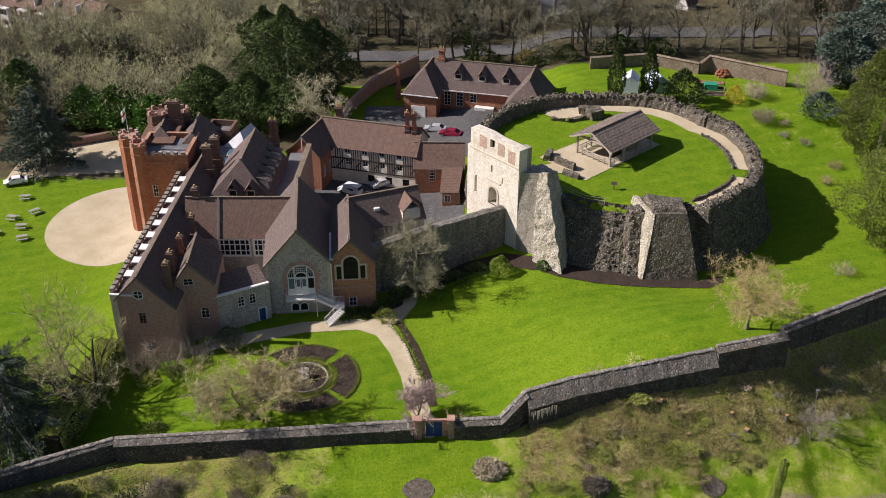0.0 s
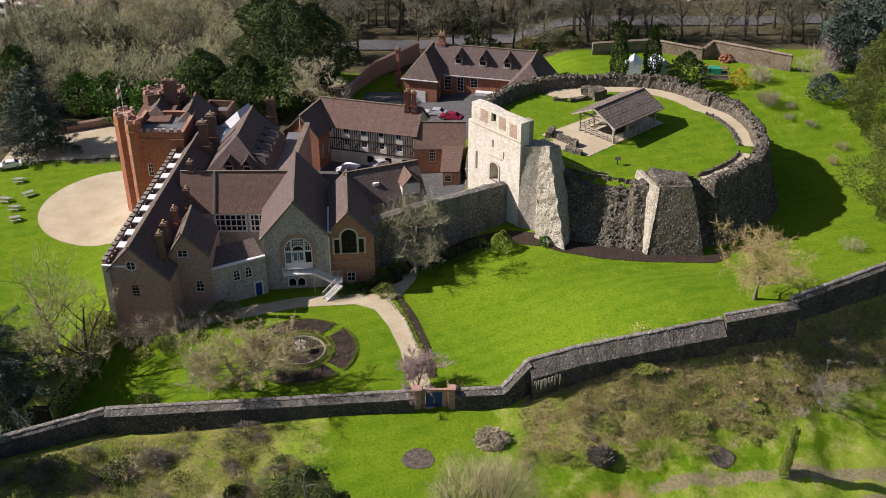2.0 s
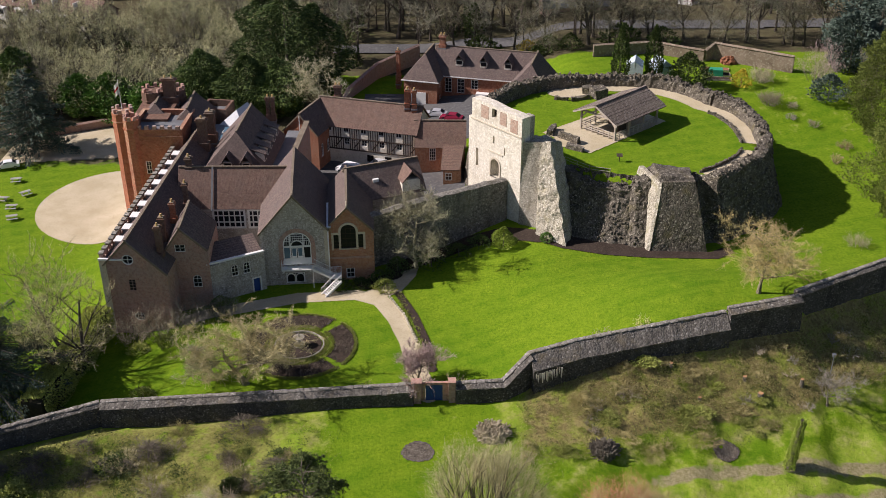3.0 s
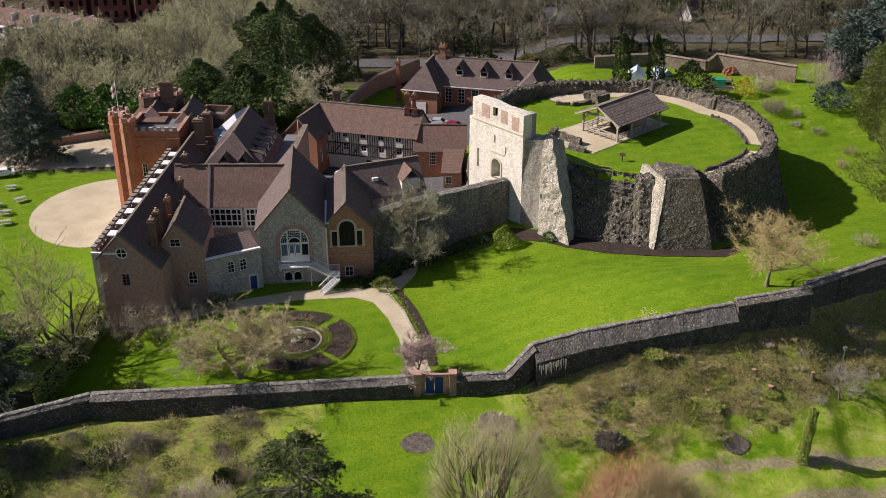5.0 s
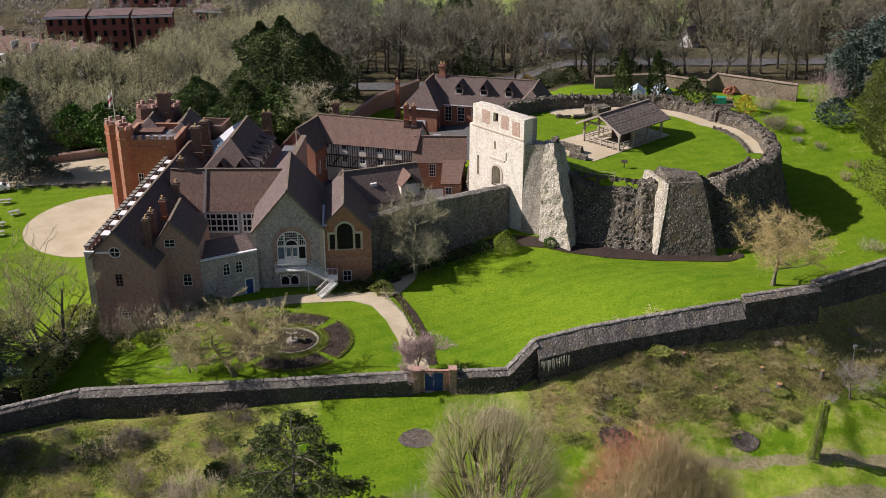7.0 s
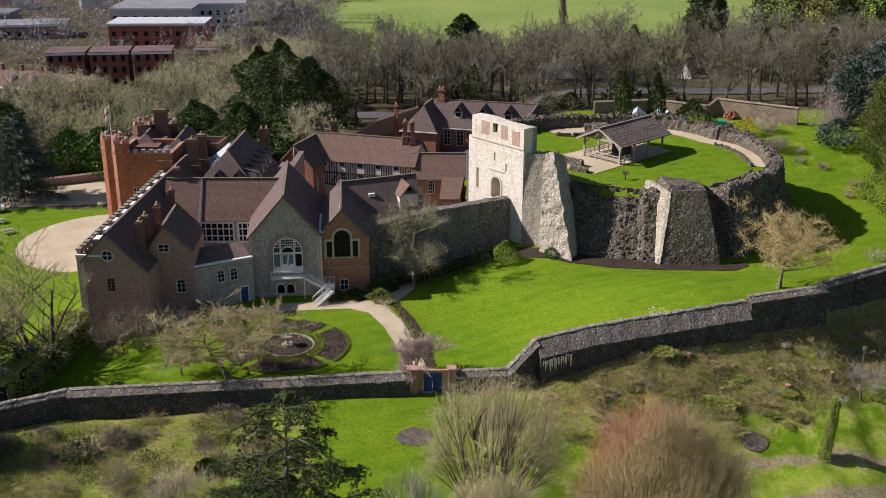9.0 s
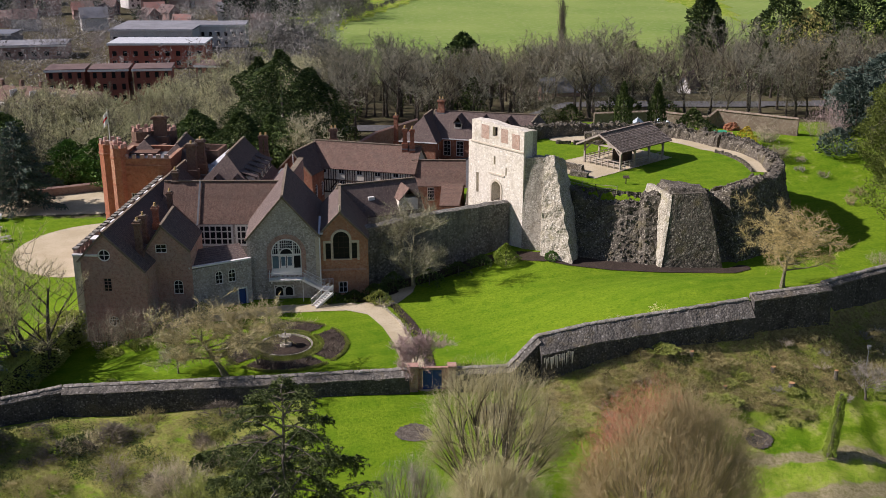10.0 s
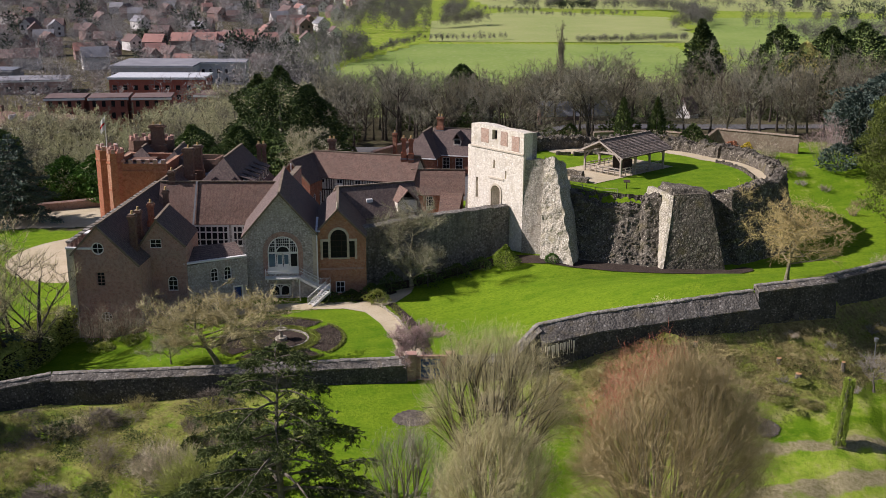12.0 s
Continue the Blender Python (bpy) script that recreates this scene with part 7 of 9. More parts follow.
def ivy_stump(x, y, h, lean):
    """A cut trunk, leaning, sleeved in ivy."""
    th = thing("ivy_stump", Matrix.Translation((x, y, hz(x, y))), "leaning cut trunk covered in bright green ivy", "stump")
    bm = bmesh.new()
    tube_of(bm, [Vector((lean * k / 5, 0, -0.4 + (h + 0.3) * k / 5)) for k in range(6)], [0.3, 0.27, 0.25, 0.22, 0.2, 0.17], 7)
    part("trunk", bm, M["bark"], th)
    n = 5200
    u, a = rng.uniform(0, 1, n), rng.uniform(0, 2 * np.pi, n)
    rr = (0.62 - 0.22 * u) * (0.8 + 0.35 * np.sin(a * 2 + u * 9) ** 2) * rng.uniform(0.7, 1.1, n)
    P = np.stack([lean * u + np.cos(a) * rr, np.sin(a) * rr, u * h], 1)
    v, f = sprays(P, unit(np.stack([np.cos(a), np.sin(a), 0.1 * a], 1) + rng.normal(size=(n, 3)) * 0.6), rng.uniform(0.1, 0.22, n), 0.05)
    child("ivy", mesh_of("ivy", v, f, M["brightivy"]), th, "bright yellow-green ivy leaves")


ivy_stump(39.4, 94.4, 7.0, 0.5)
bare_tree("bare_tree", 46.5, 104.0, 69, 4.0, 3.0, "greytwig", 700, 0.8, 0.011, "small leafless tree on the bank", levels=3, kids=(6, 4, 3))


def clumps(name, spots, material, label, size=(3, 6), n=70, leaf=1.4, wide=0.2, category="trees", leafy_=False):
    """Far trees and hedges: many loose crowns of shoots in one piece."""
    V, k = [], len(spots)
    s = rng.uniform(size[0], size[1], k)
    xy = np.array(spots)
    z = height(xy[:, 0], xy[:, 1])
    c = np.repeat(np.stack([xy[:, 0], xy[:, 1], z], 1), n, 0)
    s = np.repeat(s, n)[:, None]
    m = len(c)
    d = unit(rng.normal(size=(m, 3)))
    P = c + d * s * np.array((0.5, 0.5, 0.62)) * rng.uniform(0.2, 1.0, m)[:, None] + np.array((0, 0, 0.75)) * s
    D = unit(d * 0.5 + rng.normal(size=(m, 3)) * 0.7 + np.array((0, 0, 0.0 if leafy_ else 0.2)))
    L = rng.uniform(0.5, 1.3, m) * leaf * s[:, 0] / 6
    if leafy_:
        v, f = sprays(P, D, L, wide * s[:, 0] / 6)
    else:
        v, f = slivers(P - D * L[:, None] * 0.5, D, L, wide * s / 6)
    ob = new(name, mesh_of(name, v, f, material))
    return tagged(ob, label, category, kind="stuff")


def row(a, b, step, wob=2.0):
    n = int(math.hypot(b[0] - a[0], b[1] - a[1]) / step)
    return [(a[0] + (b[0] - a[0]) * i / n + random.uniform(-wob, wob), a[1] + (b[1] - a[1]) * i / n + random.uniform(-wob, wob)) for i in range(n + 1)]


def scatter(n, x0, y0, x1, y1, keep=lambda x, y: True):
    out = []
    while len(out) < n:
        p = (random.uniform(x0, x1), random.uniform(y0, y1))
        if keep(*p):
            out.append(p)
    return out


# ---- woods ----
def in_woods(x, y):
    if 209 < y < 345 and -120 < x < 210:
        if abs(y - 227 - 0.02 * x) < 5:
            return False
        if -16 < x < 28 and y < 217:
            return False
        if 28 < x < 74 and y < 214:
            return False
        if 44 < x < 68 and 230 < y < 262:
            return False
        if x < -70 and y > 249 or x < -50 and y > 312 or x < -34 and y > 325:
            return False
        return not (x > -25 and y > 330)
    if 176 < y <= 209 and -28 < x < -17:
        return y > 186 and random.random() < 0.3
    if 200 < y <= 230 and -120 < x < -42:
        return True
    return 76 < x < 150 and 178 < y <= 215


def woods():
    kinds = []
    for i, (h, r, mat, n) in enumerate(((15.5, 5.4, "woodtwig", 330), (17, 5.6, "woodgrey", 330), (13, 5.6, "woodolive", 330), (16, 4.8, "woodgrey", 330), (12, 5.0, "woodtwig", 330), (14, 6.0, "woodolive", 330))):
        t = bare_tree("woodland_tree", -300 - 20 * i, -300, 100 + i, h, r, mat, n, 1.4, 0.035, "leafless woodland tree among others", "woodland trees", fine=4, fine_len=0.6, wild=0.85, rise=0.12, levels=2, kids=(7, 4), spread=0.85, up=0.1, bare_foot=0.3, thick=0.024, bark="darkbark")
        kinds.append(t)
    made, tries, spots, rest = 0, 0, [], []
    while tries < 12000 and len(spots) < 205:
        tries += 1
        x, y = random.uniform(-120, 160), random.uniform(176, 335)
        if not in_woods(x, y) or any((x - a) ** 2 + (y - b) ** 2 < 34 for a, b in spots):
            continue
        spots.append((x, y))
    # the nearest stand as trees of their own; the ranks behind them are one piece
    spots.sort(key=lambda p: p[1] + 0.15 * abs(p[0]))
    for i, (x, y) in enumerate(spots):
        left = x < -35
        k = random.choice((1, 2, 2, 5) if left else (0, 1, 3, 4))
        s = random.uniform(0.72, 1.15) * (0.75 if left else 1.0) * (0.8 if y < 215 else 1.0)
        copy_thing(kinds[k], Matrix.Translation((x, y, hz(x, y) - 0.2)) @ Matrix.Rotation(random.uniform(0, 6.28), 4, "Z") @ Matrix.Scale(s, 4))
    for x, y in scatter(92, -122, 196, -30, 290, in_woods):
        m = Matrix.Translation((x, y, hz(x, y) - 0.2)) @ Matrix.Rotation(random.uniform(0, 6.28), 4, "Z") @ Matrix.Scale(random.uniform(0.62, 0.92), 4)
        copy_thing(kinds[random.choice((2, 5, 2, 4))], m)
    # the ranks behind and between: lighter trees in one piece for each kind of twig
    deep = scatter(170, -30, 212, 150, 300, in_woods) + scatter(90, -20, 213, 150, 256, in_woods)
    low = scatter(270, -124, 196, -34, 320, in_woods)
    for i, (mat, places, big, small) in enumerate((("woodgrey", deep[::2], 1.0, 0.7), ("woodtwig", deep[1::2], 1.0, 0.7), ("woodolive", low[::2], 0.9, 0.58), ("woodgrey", low[1::2], 0.86, 0.55))):
        light = bare_tree("woodland_tree", -300, -380, 140 + i, 15, 5.4, mat, 165, 1.5, 0.046, "", "", fine=4, fine_len=0.62, wild=0.9, rise=0.1, levels=2, kids=(6, 4), spread=0.85, up=0.1, bare_foot=0.3, thick=0.022, bark="darkbark")
        for c in list(light.children):
            me = c.data
            co = np.empty(len(me.vertices) * 3, np.float32)
            me.vertices.foreach_get("co", co)
            co = co.reshape(-1, 3)
            polys = [tuple(p.vertices) for p in me.polygons]
            vs, fs = [], []
            rnd = random.Random(i)
            for k, (x, y) in enumerate(places):
                s, a = rnd.uniform(small, big), rnd.uniform(0, 6.28)
                rot = np.array(((math.cos(a), math.sin(a), 0), (-math.sin(a), math.cos(a), 0), (0, 0, 1))) * s
                vs.append(co @ rot + np.array((x, y, hz(x, y) - 0.2)))
                fs.extend([tuple(q + k * len(co) for q in p) for p in polys])
            ob = new("woodland", mesh_of("woodland", np.concatenate(vs), fs, me.materials[0]))
            tagged(ob, "dense leafless woodland behind the castle", "woodland", kind="stuff")
            bpy.data.objects.remove(c)
        bpy.data.objects.remove(light)
    right = [p for p in spots if p[0] > -34]
    for mat, places in (("woodgrey", right[::2] + scatter(100, -30, 232, 150, 300, in_woods) + scatter(40, 18, 212.5, 150, 222)), ("woodtwig", right[1::2] + scatter(100, -30, 232, 150, 300, in_woods) + scatter(40, 18, 212.5, 150, 222)), ("woodolive", scatter(240, -122, 200, -34, 300, in_woods))):
        clumps("underwood", [(x + random.uniform(-3, 3), y + random.uniform(-3, 3)) for x, y in places], M[mat], "bare underwood between the woodland trees", (4, 8), 300, 0.8, 0.032, "woodland")
    for t in kinds:
        for o in list(t.children):
            bpy.data.objects.remove(o)
        bpy.data.objects.remove(t)
    # dark undergrowth, and ivy that climbs the trunks
    for nm, h, r, k, lab, share, shape in (("ivy_thicket", 4.0, 3.0, 600, "dark evergreen thicket under bare trees", 80, 0.4), ("ivy_clad_trunk", 10.5, 1.5, 700, "bare trunk wrapped in dark green ivy", 60, 0.5)):
        base = evergreen(nm, -300, -340, 5, h, r, k, 0.6, 0.18, "ivy", lab, "shrub" if "thicket" in nm else "tree", group="undergrowth", shape=shape, amp=0.5)
        for x, y in random.sample(spots, share):
            if x < -34 and "trunk" in nm:
                continue
            s = random.uniform(0.6, 1.25)
            dx = 2 if "thicket" in nm else 0.3
            copy_thing(base, Matrix.Translation((x + dx, y - dx, hz(x + dx, y - dx) - 0.3)) @ Matrix.Rotation(random.uniform(0, 6.28), 4, "Z") @ Matrix.Scale(s, 4))
        for o in list(base.children):
            bpy.data.objects.remove(o)
        bpy.data.objects.remove(base)


woods()
for x, y, h, r, m in ((79, 330, 30, 3.6, "fir"), (84, 336, 24, 3.2, "fir"), (103, 330, 28.5, 7, "fir"), (119, 330, 28, 7, "fir"), (128, 330, 29.5, 8, "fir"), (140, 322, 26, 8, "fir"), (6, 318, 17, 4.5, "fir"), (86, 206, 14, 7, "cedar"), (97, 214, 16, 9, "cedar"), (79, 200, 11, 5, "cedar"), (-50, 205, 10, 5, "fir"), (-58, 198, 8, 4, "laurel"), (-66, 201, 9, 4.5, "laurel"), (-73, 203, 8, 4, "laurel"), (-48, 198, 9, 4, "fir"), (-86, 205, 13, 4, "fir")):
    evergreen("fir_tree", x, y, int(x + y), h, r, 7000, 0.75 if y < 300 else 1.0, 0.17 if y < 300 else 0.3, m, "dark evergreen among the bare woods", group="woodland evergreens", shape=0.5, top=2.2, amp=0.8, up=0.2, out=0.8, inner=0.15)
evergreen("willow", 110.5, 328, 9, 24, 6.5, 5000, 1.1, 0.06, "yellowtwig", "golden yellow weeping willow tree", shape=0.6, amp=0.4, up=-0.8, low=8.0)
bare_tree("poplar", 36, 325, 77, 30, 1.5, "woodtwig", 900, 1.2, 0.04, "tall narrow leafless poplar", levels=2, kids=(14, 4), spread=0.35, up=0.4)


# ---- far country ----
def far_patch(name, pts, material, label, lift=0.25):
    """A field: a polygon on the far ground, cut fine enough to follow it."""
    xs, ys = [p[0] for p in pts], [p[1] for p in pts]

    def inside(x, y):
        c = np.zeros(np.shape(x), bool)
        for (ax, ay), (bx, by) in zip(pts, pts[1:] + pts[:1]):
            if ay == by:
                continue
            t = ((ay > y) != (by > y)) & (x < (bx - ax) * (y - ay) / (by - ay) + ax)
            c ^= t
        return c
    return sheet(name, inside, min(xs), min(ys), max(xs), max(ys), 5.0, material, label, "field", lift)


M["field"] = blotchy("pasture", (0.15, 0.23, 0.04), (0.21, 0.28, 0.06), (0.25, 0.29, 0.1), 0.02, 0.4, 1.0, 0)
M["palefield"] = blotchy("pale_pasture", (0.23, 0.28, 0.08), (0.29, 0.32, 0.11), (0.31, 0.31, 0.14), 0.02, 0.4, 1.0, 0)
far_patch("field", [(-62, 330), (-12, 330), (110, 330), (140, 470), (120, 590), (-15, 590), (-45, 480)], M["field"], "bright green pasture beyond the woods")
far_patch("field", [(-12, 600), (150, 600), (170, 820), (60, 900), (-10, 760)], M["palefield"], "pale green hillside pasture")
far_patch("field", [(130, 480), (330, 520), (420, 800), (180, 820)], M["field"], "green pasture behind a hedge")
far_patch("field", [(40, 930), (420, 860), (520, 1500), (-40, 1600)], M["palefield"], "pale distant pasture")
far_patch("field", [(-520, 1150), (-300, 1100), (-260, 1700), (-600, 1700)], M["palefield"], "pale distant field beyond the town")


# Far and town twigs greyed: distance haze is put into their colours.
M["hazyfarwood"] = leafy("hazed_bare_woods", (0.13, 0.125, 0.105), (0.23, 0.22, 0.19))
M["hazytownwood"] = leafy("hazed_town_trees", (0.24, 0.225, 0.205), (0.37, 0.35, 0.325))
M["fargreen"] = leafy("far_evergreens", (0.03, 0.045, 0.03), (0.075, 0.095, 0.06))
clumps("far_hedge", row((74, 590), (138, 612), 1.6, 0.7) + row((0, 602), (36, 616), 3, 0.5) + row((-62, 424), (-46, 482), 3) + row((-46, 482), (-16, 590), 3) + row((150, 470), (330, 520), 2.0) + row((-12, 604), (0, 602), 3, 0.6) + row((44, 842), (96, 818), 4) + row((96, 818), (150, 838), 4) + row((30, 884), (80, 880), 3), M["hazyfarwood"], "bare brown field hedges", (3, 4.6), 150, 1.8, 0.11)
clumps("far_wood", scatter(110, -60, 335, -18, 420, lambda x, y: x < -30 - (y - 335) * 0.3) + scatter(60, -62, 480, -36, 560) + scatter(170, -64, 640, -8, 1000) + scatter(300, 130, 335, 420, 640, lambda x, y: y < 350 + (x - 130) * 0.15 or x > 300 or (x > 195 and y > 560)) + scatter(260, 190, 640, 620, 960, lambda x, y: not (200 < x < 225 and 800 < y < 960)) + row((168, 930), (186, 860), 3, 3) + row((186, 860), (180, 740), 3, 3) + row((180, 740), (145, 690), 3, 2) + row((0, 700), (28, 734), 2, 5) + row((5, 780), (14, 890), 3, 6) + row((60, 905), (170, 905), 3, 5) + row((40, 1010), (260, 1010), 3, 6), M["hazyfarwood"], "distant leafless woodland", (5, 11), 240, 1.1, 0.075)
clumps("far_evergreens", row((-97, 490), (-64, 500), 1.8, 2.0) + scatter(70, -400, 460, -60, 1000, lambda x, y: x < -0.1 * y - 30) + row((90, 905), (125, 905), 4) + scatter(30, 250, 700, 420, 950), M["fargreen"], "distant dark evergreens", (6, 11), 150, 1.4, 0.26, leafy_=True)
clumps("town_trees", scatter(1350, -500, 440, -30, 1060, lambda x, y: x < -0.02 * y - 40) + scatter(150, -240, 290, -64, 440, lambda x, y: not (-118 < x < -74 and 340 < y < 425)) + scatter(40, -70, 320, -40, 440), M["hazytownwood"], "leafless trees between the town's houses", (6, 12), 230, 1.0, 0.05)
clumps("horizon_woods", scatter(300, -1300, 1300, 1500, 2600), M["hazyfarwood"], "woods on the far hills", (10, 20), 50, 2.0, 0.4)


# ---- town ----
def plain_house(x, y, deg, w, d, e, r, wall, roof, label, group="", floors=2, z=None):
    th = thing("town_house", turned(x, y, hz(x, y) if z is None else z, deg), label, "house", group)
    bm = panel([(0, -1), (w, -1), (w, e), (w / 2, r), (0, e)], [], 0.3)
    part("wall", bm, wall, th)
    part("wall", boxes((0, 0.3, -1, 0.3, d, e)), wall, th)
    part("wall", boxes((w - 0.3, 0.3, -1, w, d, e)), wall, th)
    part("wall", panel([(0.3, -1), (w - 0.3, -1), (w - 0.3, e), (w / 2, r), (0.3, e)], [], 0.3, Matrix.Translation((0, d - 0.3, 0))), wall, th)
    for s in (0, 1):
        bm = bmesh.new()
        x0 = -0.4 if s == 0 else w + 0.4
        slab(bm, [(x0, -0.4, e - 0.3), (w / 2, -0.4, r + 0.1), (w / 2, d + 0.4, r + 0.1), (x0, d + 0.4, e - 0.3)], 0.2)
        part("roof", bm, roof, th)
    for k in range(2):
        for fl in range(floors):
            part("window", boxes((w * (0.2 + 0.42 * k), -0.05, 0.9 + fl * 2.7, w * (0.2 + 0.42 * k) + 1.2, 0.02, 2.2 + fl * 2.7)), M["glass"], th)
    return th


M["townbrick"] = blotchy("town_brick", (0.24, 0.155, 0.13), (0.3, 0.2, 0.17), (0.19, 0.13, 0.12), 0.3, 3.0)
M["schoolbrick"] = blotchy("school_brick", (0.36, 0.11, 0.075), (0.42, 0.14, 0.095), (0.28, 0.1, 0.08), 0.3, 3.0)
M["townroof"] = blotchy("town_roof", (0.13, 0.09, 0.08), (0.18, 0.125, 0.11), (0.1, 0.08, 0.075), 0.3, 3.0)
M["pinkroof"] = blotchy("clay_pantiles", (0.34, 0.18, 0.145), (0.4, 0.225, 0.185), (0.28, 0.165, 0.14), 0.3, 3.0)
M["greyroof"] = blotchy("grey_roofing", (0.2, 0.2, 0.21), (0.28, 0.28, 0.29), (0.16, 0.16, 0.17), 0.2, 2.0, 0.7)
M["render"] = blotchy("white_render", (0.6, 0.58, 0.54), (0.7, 0.68, 0.64), (0.5, 0.48, 0.44), 0.3, 2.0)


def town():
    kinds = []
    for wl, rf, lab in (("townbrick", "townroof", "brick town house with a brown tiled roof"), ("render", "townroof", "pale rendered town house"), ("townbrick", "pinkroof", "brick town house with an orange tiled roof"), ("render", "greyroof", "white town house with a slate roof")):
        kinds.append(plain_house(-300, -400, 0, 8, 10, 5.2, 8.6, M[wl], M[rf], lab, "town houses", z=0))
    made, spots = 0, []
    while made < 300:
        x, y = random.uniform(-480, -60), random.uniform(445, 1080)
        if x > -0.05 * y - 30 or (-240 < x < -55 and y < 450) or any((x - a) ** 2 + (y - b) ** 2 < 200 for a, b in spots):
            continue
        spots.append((x, y))
        copy_thing(kinds[random.choice((0, 0, 1, 2, 0, 3, 0, 3, 0))], turned(x, y, hz(x, y), random.choice((0, 90, 20, -70, 45)) + random.uniform(-10, 10)) @ Matrix.Scale(random.uniform(0.75, 1.1), 4))
        made += 1
    for k, (x, y) in enumerate(((-138, 536), (-126, 545), (-114, 549), (-104, 552), (-93, 548), (-82, 548), (-120, 566), (-98, 570))):
        copy_thing(kinds[2], turned(x, y, hz(x, y), 80 + 5 * k))
    for t in kinds:
        for o in list(t.children_recursive):
            bpy.data.objects.remove(o)
        bpy.data.objects.remove(t)


town()


def block(name, x, y, deg, w, d, h, wall, roof, label, wins=0, floors=2, category="building", overhang=0.4):
    th = thing(name, turned(x, y, hz(x, y), deg), label, category)
    part("wall", boxes((0, 0, -2, w, d, h)), M[wall], th)
    part("roof", boxes((-overhang, -overhang, h, w + overhang, d + overhang, h + 0.5)), M[roof], th)
    part("roof_edge", boxes((-overhang - 0.1, -overhang - 0.1, h - 0.25, w + overhang + 0.1, -overhang, h + 0.3)), M["white"], th)
    for k in range(wins):
        for f in range(floors):
            xx = (k + 0.3) * w / wins
            part("window", boxes((xx, -0.06, 1.0 + f * 3.2, xx + w / wins * 0.4, 0.01, 2.6 + f * 3.2)), M["glass"], th)
    return th


block("school_building", -112, 362, 1, 32, 14, 8.0, "schoolbrick", "paleslate", "long red brick school with a curved pale roof", 9)
block("school_building", -122, 398, 0, 30, 26, 8.0, "render", "greyroof", "pale grey flat-roofed school block", 8)
block("school_building", -98, 411, 3, 23, 12, 8, "render", "greyroof", "grey panelled school block with roof lights", 8)
block("school_building", -215, 409, 0, 52, 12, 5, "greyroof", "slate", "low grey school range", 10, 1)
block("school_building", -160, 380, 10, 26, 14, 4.5, "townbrick", "greyroof", "low grey-roofed school hall", 6, 1)
block("school_building", -212, 372, -6, 40, 12, 5, "townbrick", "greyroof", "low school wing with a grey roof", 8, 1)
M["redblock"] = blotchy("dark_red_brick", (0.24, 0.085, 0.06), (0.3, 0.11, 0.08), (0.18, 0.075, 0.06), 0.3, 3.0)


def terrace_house(x, y, deg):
    """A house of the row: its eaves and a white bay look down the hill."""
    th = plain_house(x, y, deg, 8.0, 6.6, 6.0, 8.8, M["townbrick"], M["roofwarm"], "brick terrace house with a white bay window", "terrace houses", 0)
    bay = part("bay", boxes((8.0, 2.0, 0.0, 9.1, 4.8, 5.2)), M["render"], th, "white rendered bay")
    part("bay_roof", boxes((7.9, 1.8, 5.2, 9.4, 5.0, 5.45)), M["white"], bay)
    for z in (1.0, 3.6):
        part("window", boxes((9.08, 2.3, z, 9.14, 4.5, z + 1.2)), M["glass"], bay)
    part("chimney_stack", boxes((3.6, -0.3, 7.6, 4.4, 0.5, 10.2)), M["sootbrick"], th)
    part("party_wall", boxes((0.4, -0.35, 6.0, 3.6, -0.15, 8.2), (4.4, -0.35, 6.0, 7.6, -0.15, 8.2)), M["white"], th)


for i in range(5):
    terrace_house(-110 + i * 6.1, 274 - i * 3.2, -118)
for i in range(3):
    block("apartment_block", -108 + i * 11.5, 291 + 1.5 * i, 8, 10, 9, 9.5, "redblock", "townroof", "dark red brick apartment block with a flat roof", 4, 3)
block("apartment_block", -122, 272, 24, 9, 9, 8.5, "redblock", "townroof", "dark red brick apartment block with a flat roof", 3, 2)
block("apartment_block", -70, 304, -6, 7, 9, 9.5, "redblock", "townroof", "dark red brick apartment block with a flat roof", 3, 3)
plain_house(54.6, 247, -40, 3.5, 4, 1.4, 4.8, M["render"], M["townroof"], "white gabled cottage among the trees", floors=0)
plain_house(22, 244, -82, 6, 16, 3.0, 5.6, M["townbrick"], M["slate"], "long low roof among the trees")


# ---- garden ----
CX, CY = -18.5, 113.9


def ring_sector(r0, r1, a0, a1):
    def f(x, y):
        r, a = np.hypot(x - CX, y - CY), np.degrees(np.arctan2(y - CY, x - CX)) % 360
        return (r > r0) & (r < r1) & (((a - a0) % 360) < (a1 - a0))
    return f


for a0 in (-36, 56, 146, 236):
    sheet("flower_bed", ring_sector(4.3, 7.2, a0, a0 + 82), CX - 8, CY - 8, CX + 8, CY + 8, 0.18, M["soil"], "curved bed of dark bare soil", "flower bed", 0.08)
sheet("flower_bed", ring_sector(0.0, 3.0, 0, 360), CX - 4, CY - 4, CX + 4, CY + 4, 0.18, M["soil"], "round bed of dark soil round the fountain", "flower bed", 0.08)


def kerb(name, cx, cy, r, w, h, material, label):
    bm = bmesh.new()
    n = 48
    for i in range(n):
        a, b = 2 * math.pi * i / n, 2 * math.pi * (i + 0.94) / n
        for (p, q) in (((a, b)),):
            ring = [(cx + math.cos(t) * s, cy + math.sin(t) * s) for t, s in ((p, r - w), (p, r + w), (q, r + w), (q, r - w))]
            prism(bm, ring, hz(cx, cy) - 0.1, hz(cx, cy) + h)
    return tagged(link_bm(name, bm, material), label, "kerb", kind="stuff")


kerb("stone_kerb", CX, CY, 3.1, 0.09, 0.2, M["returnstone"], "ring of worn stone kerb round the bed")


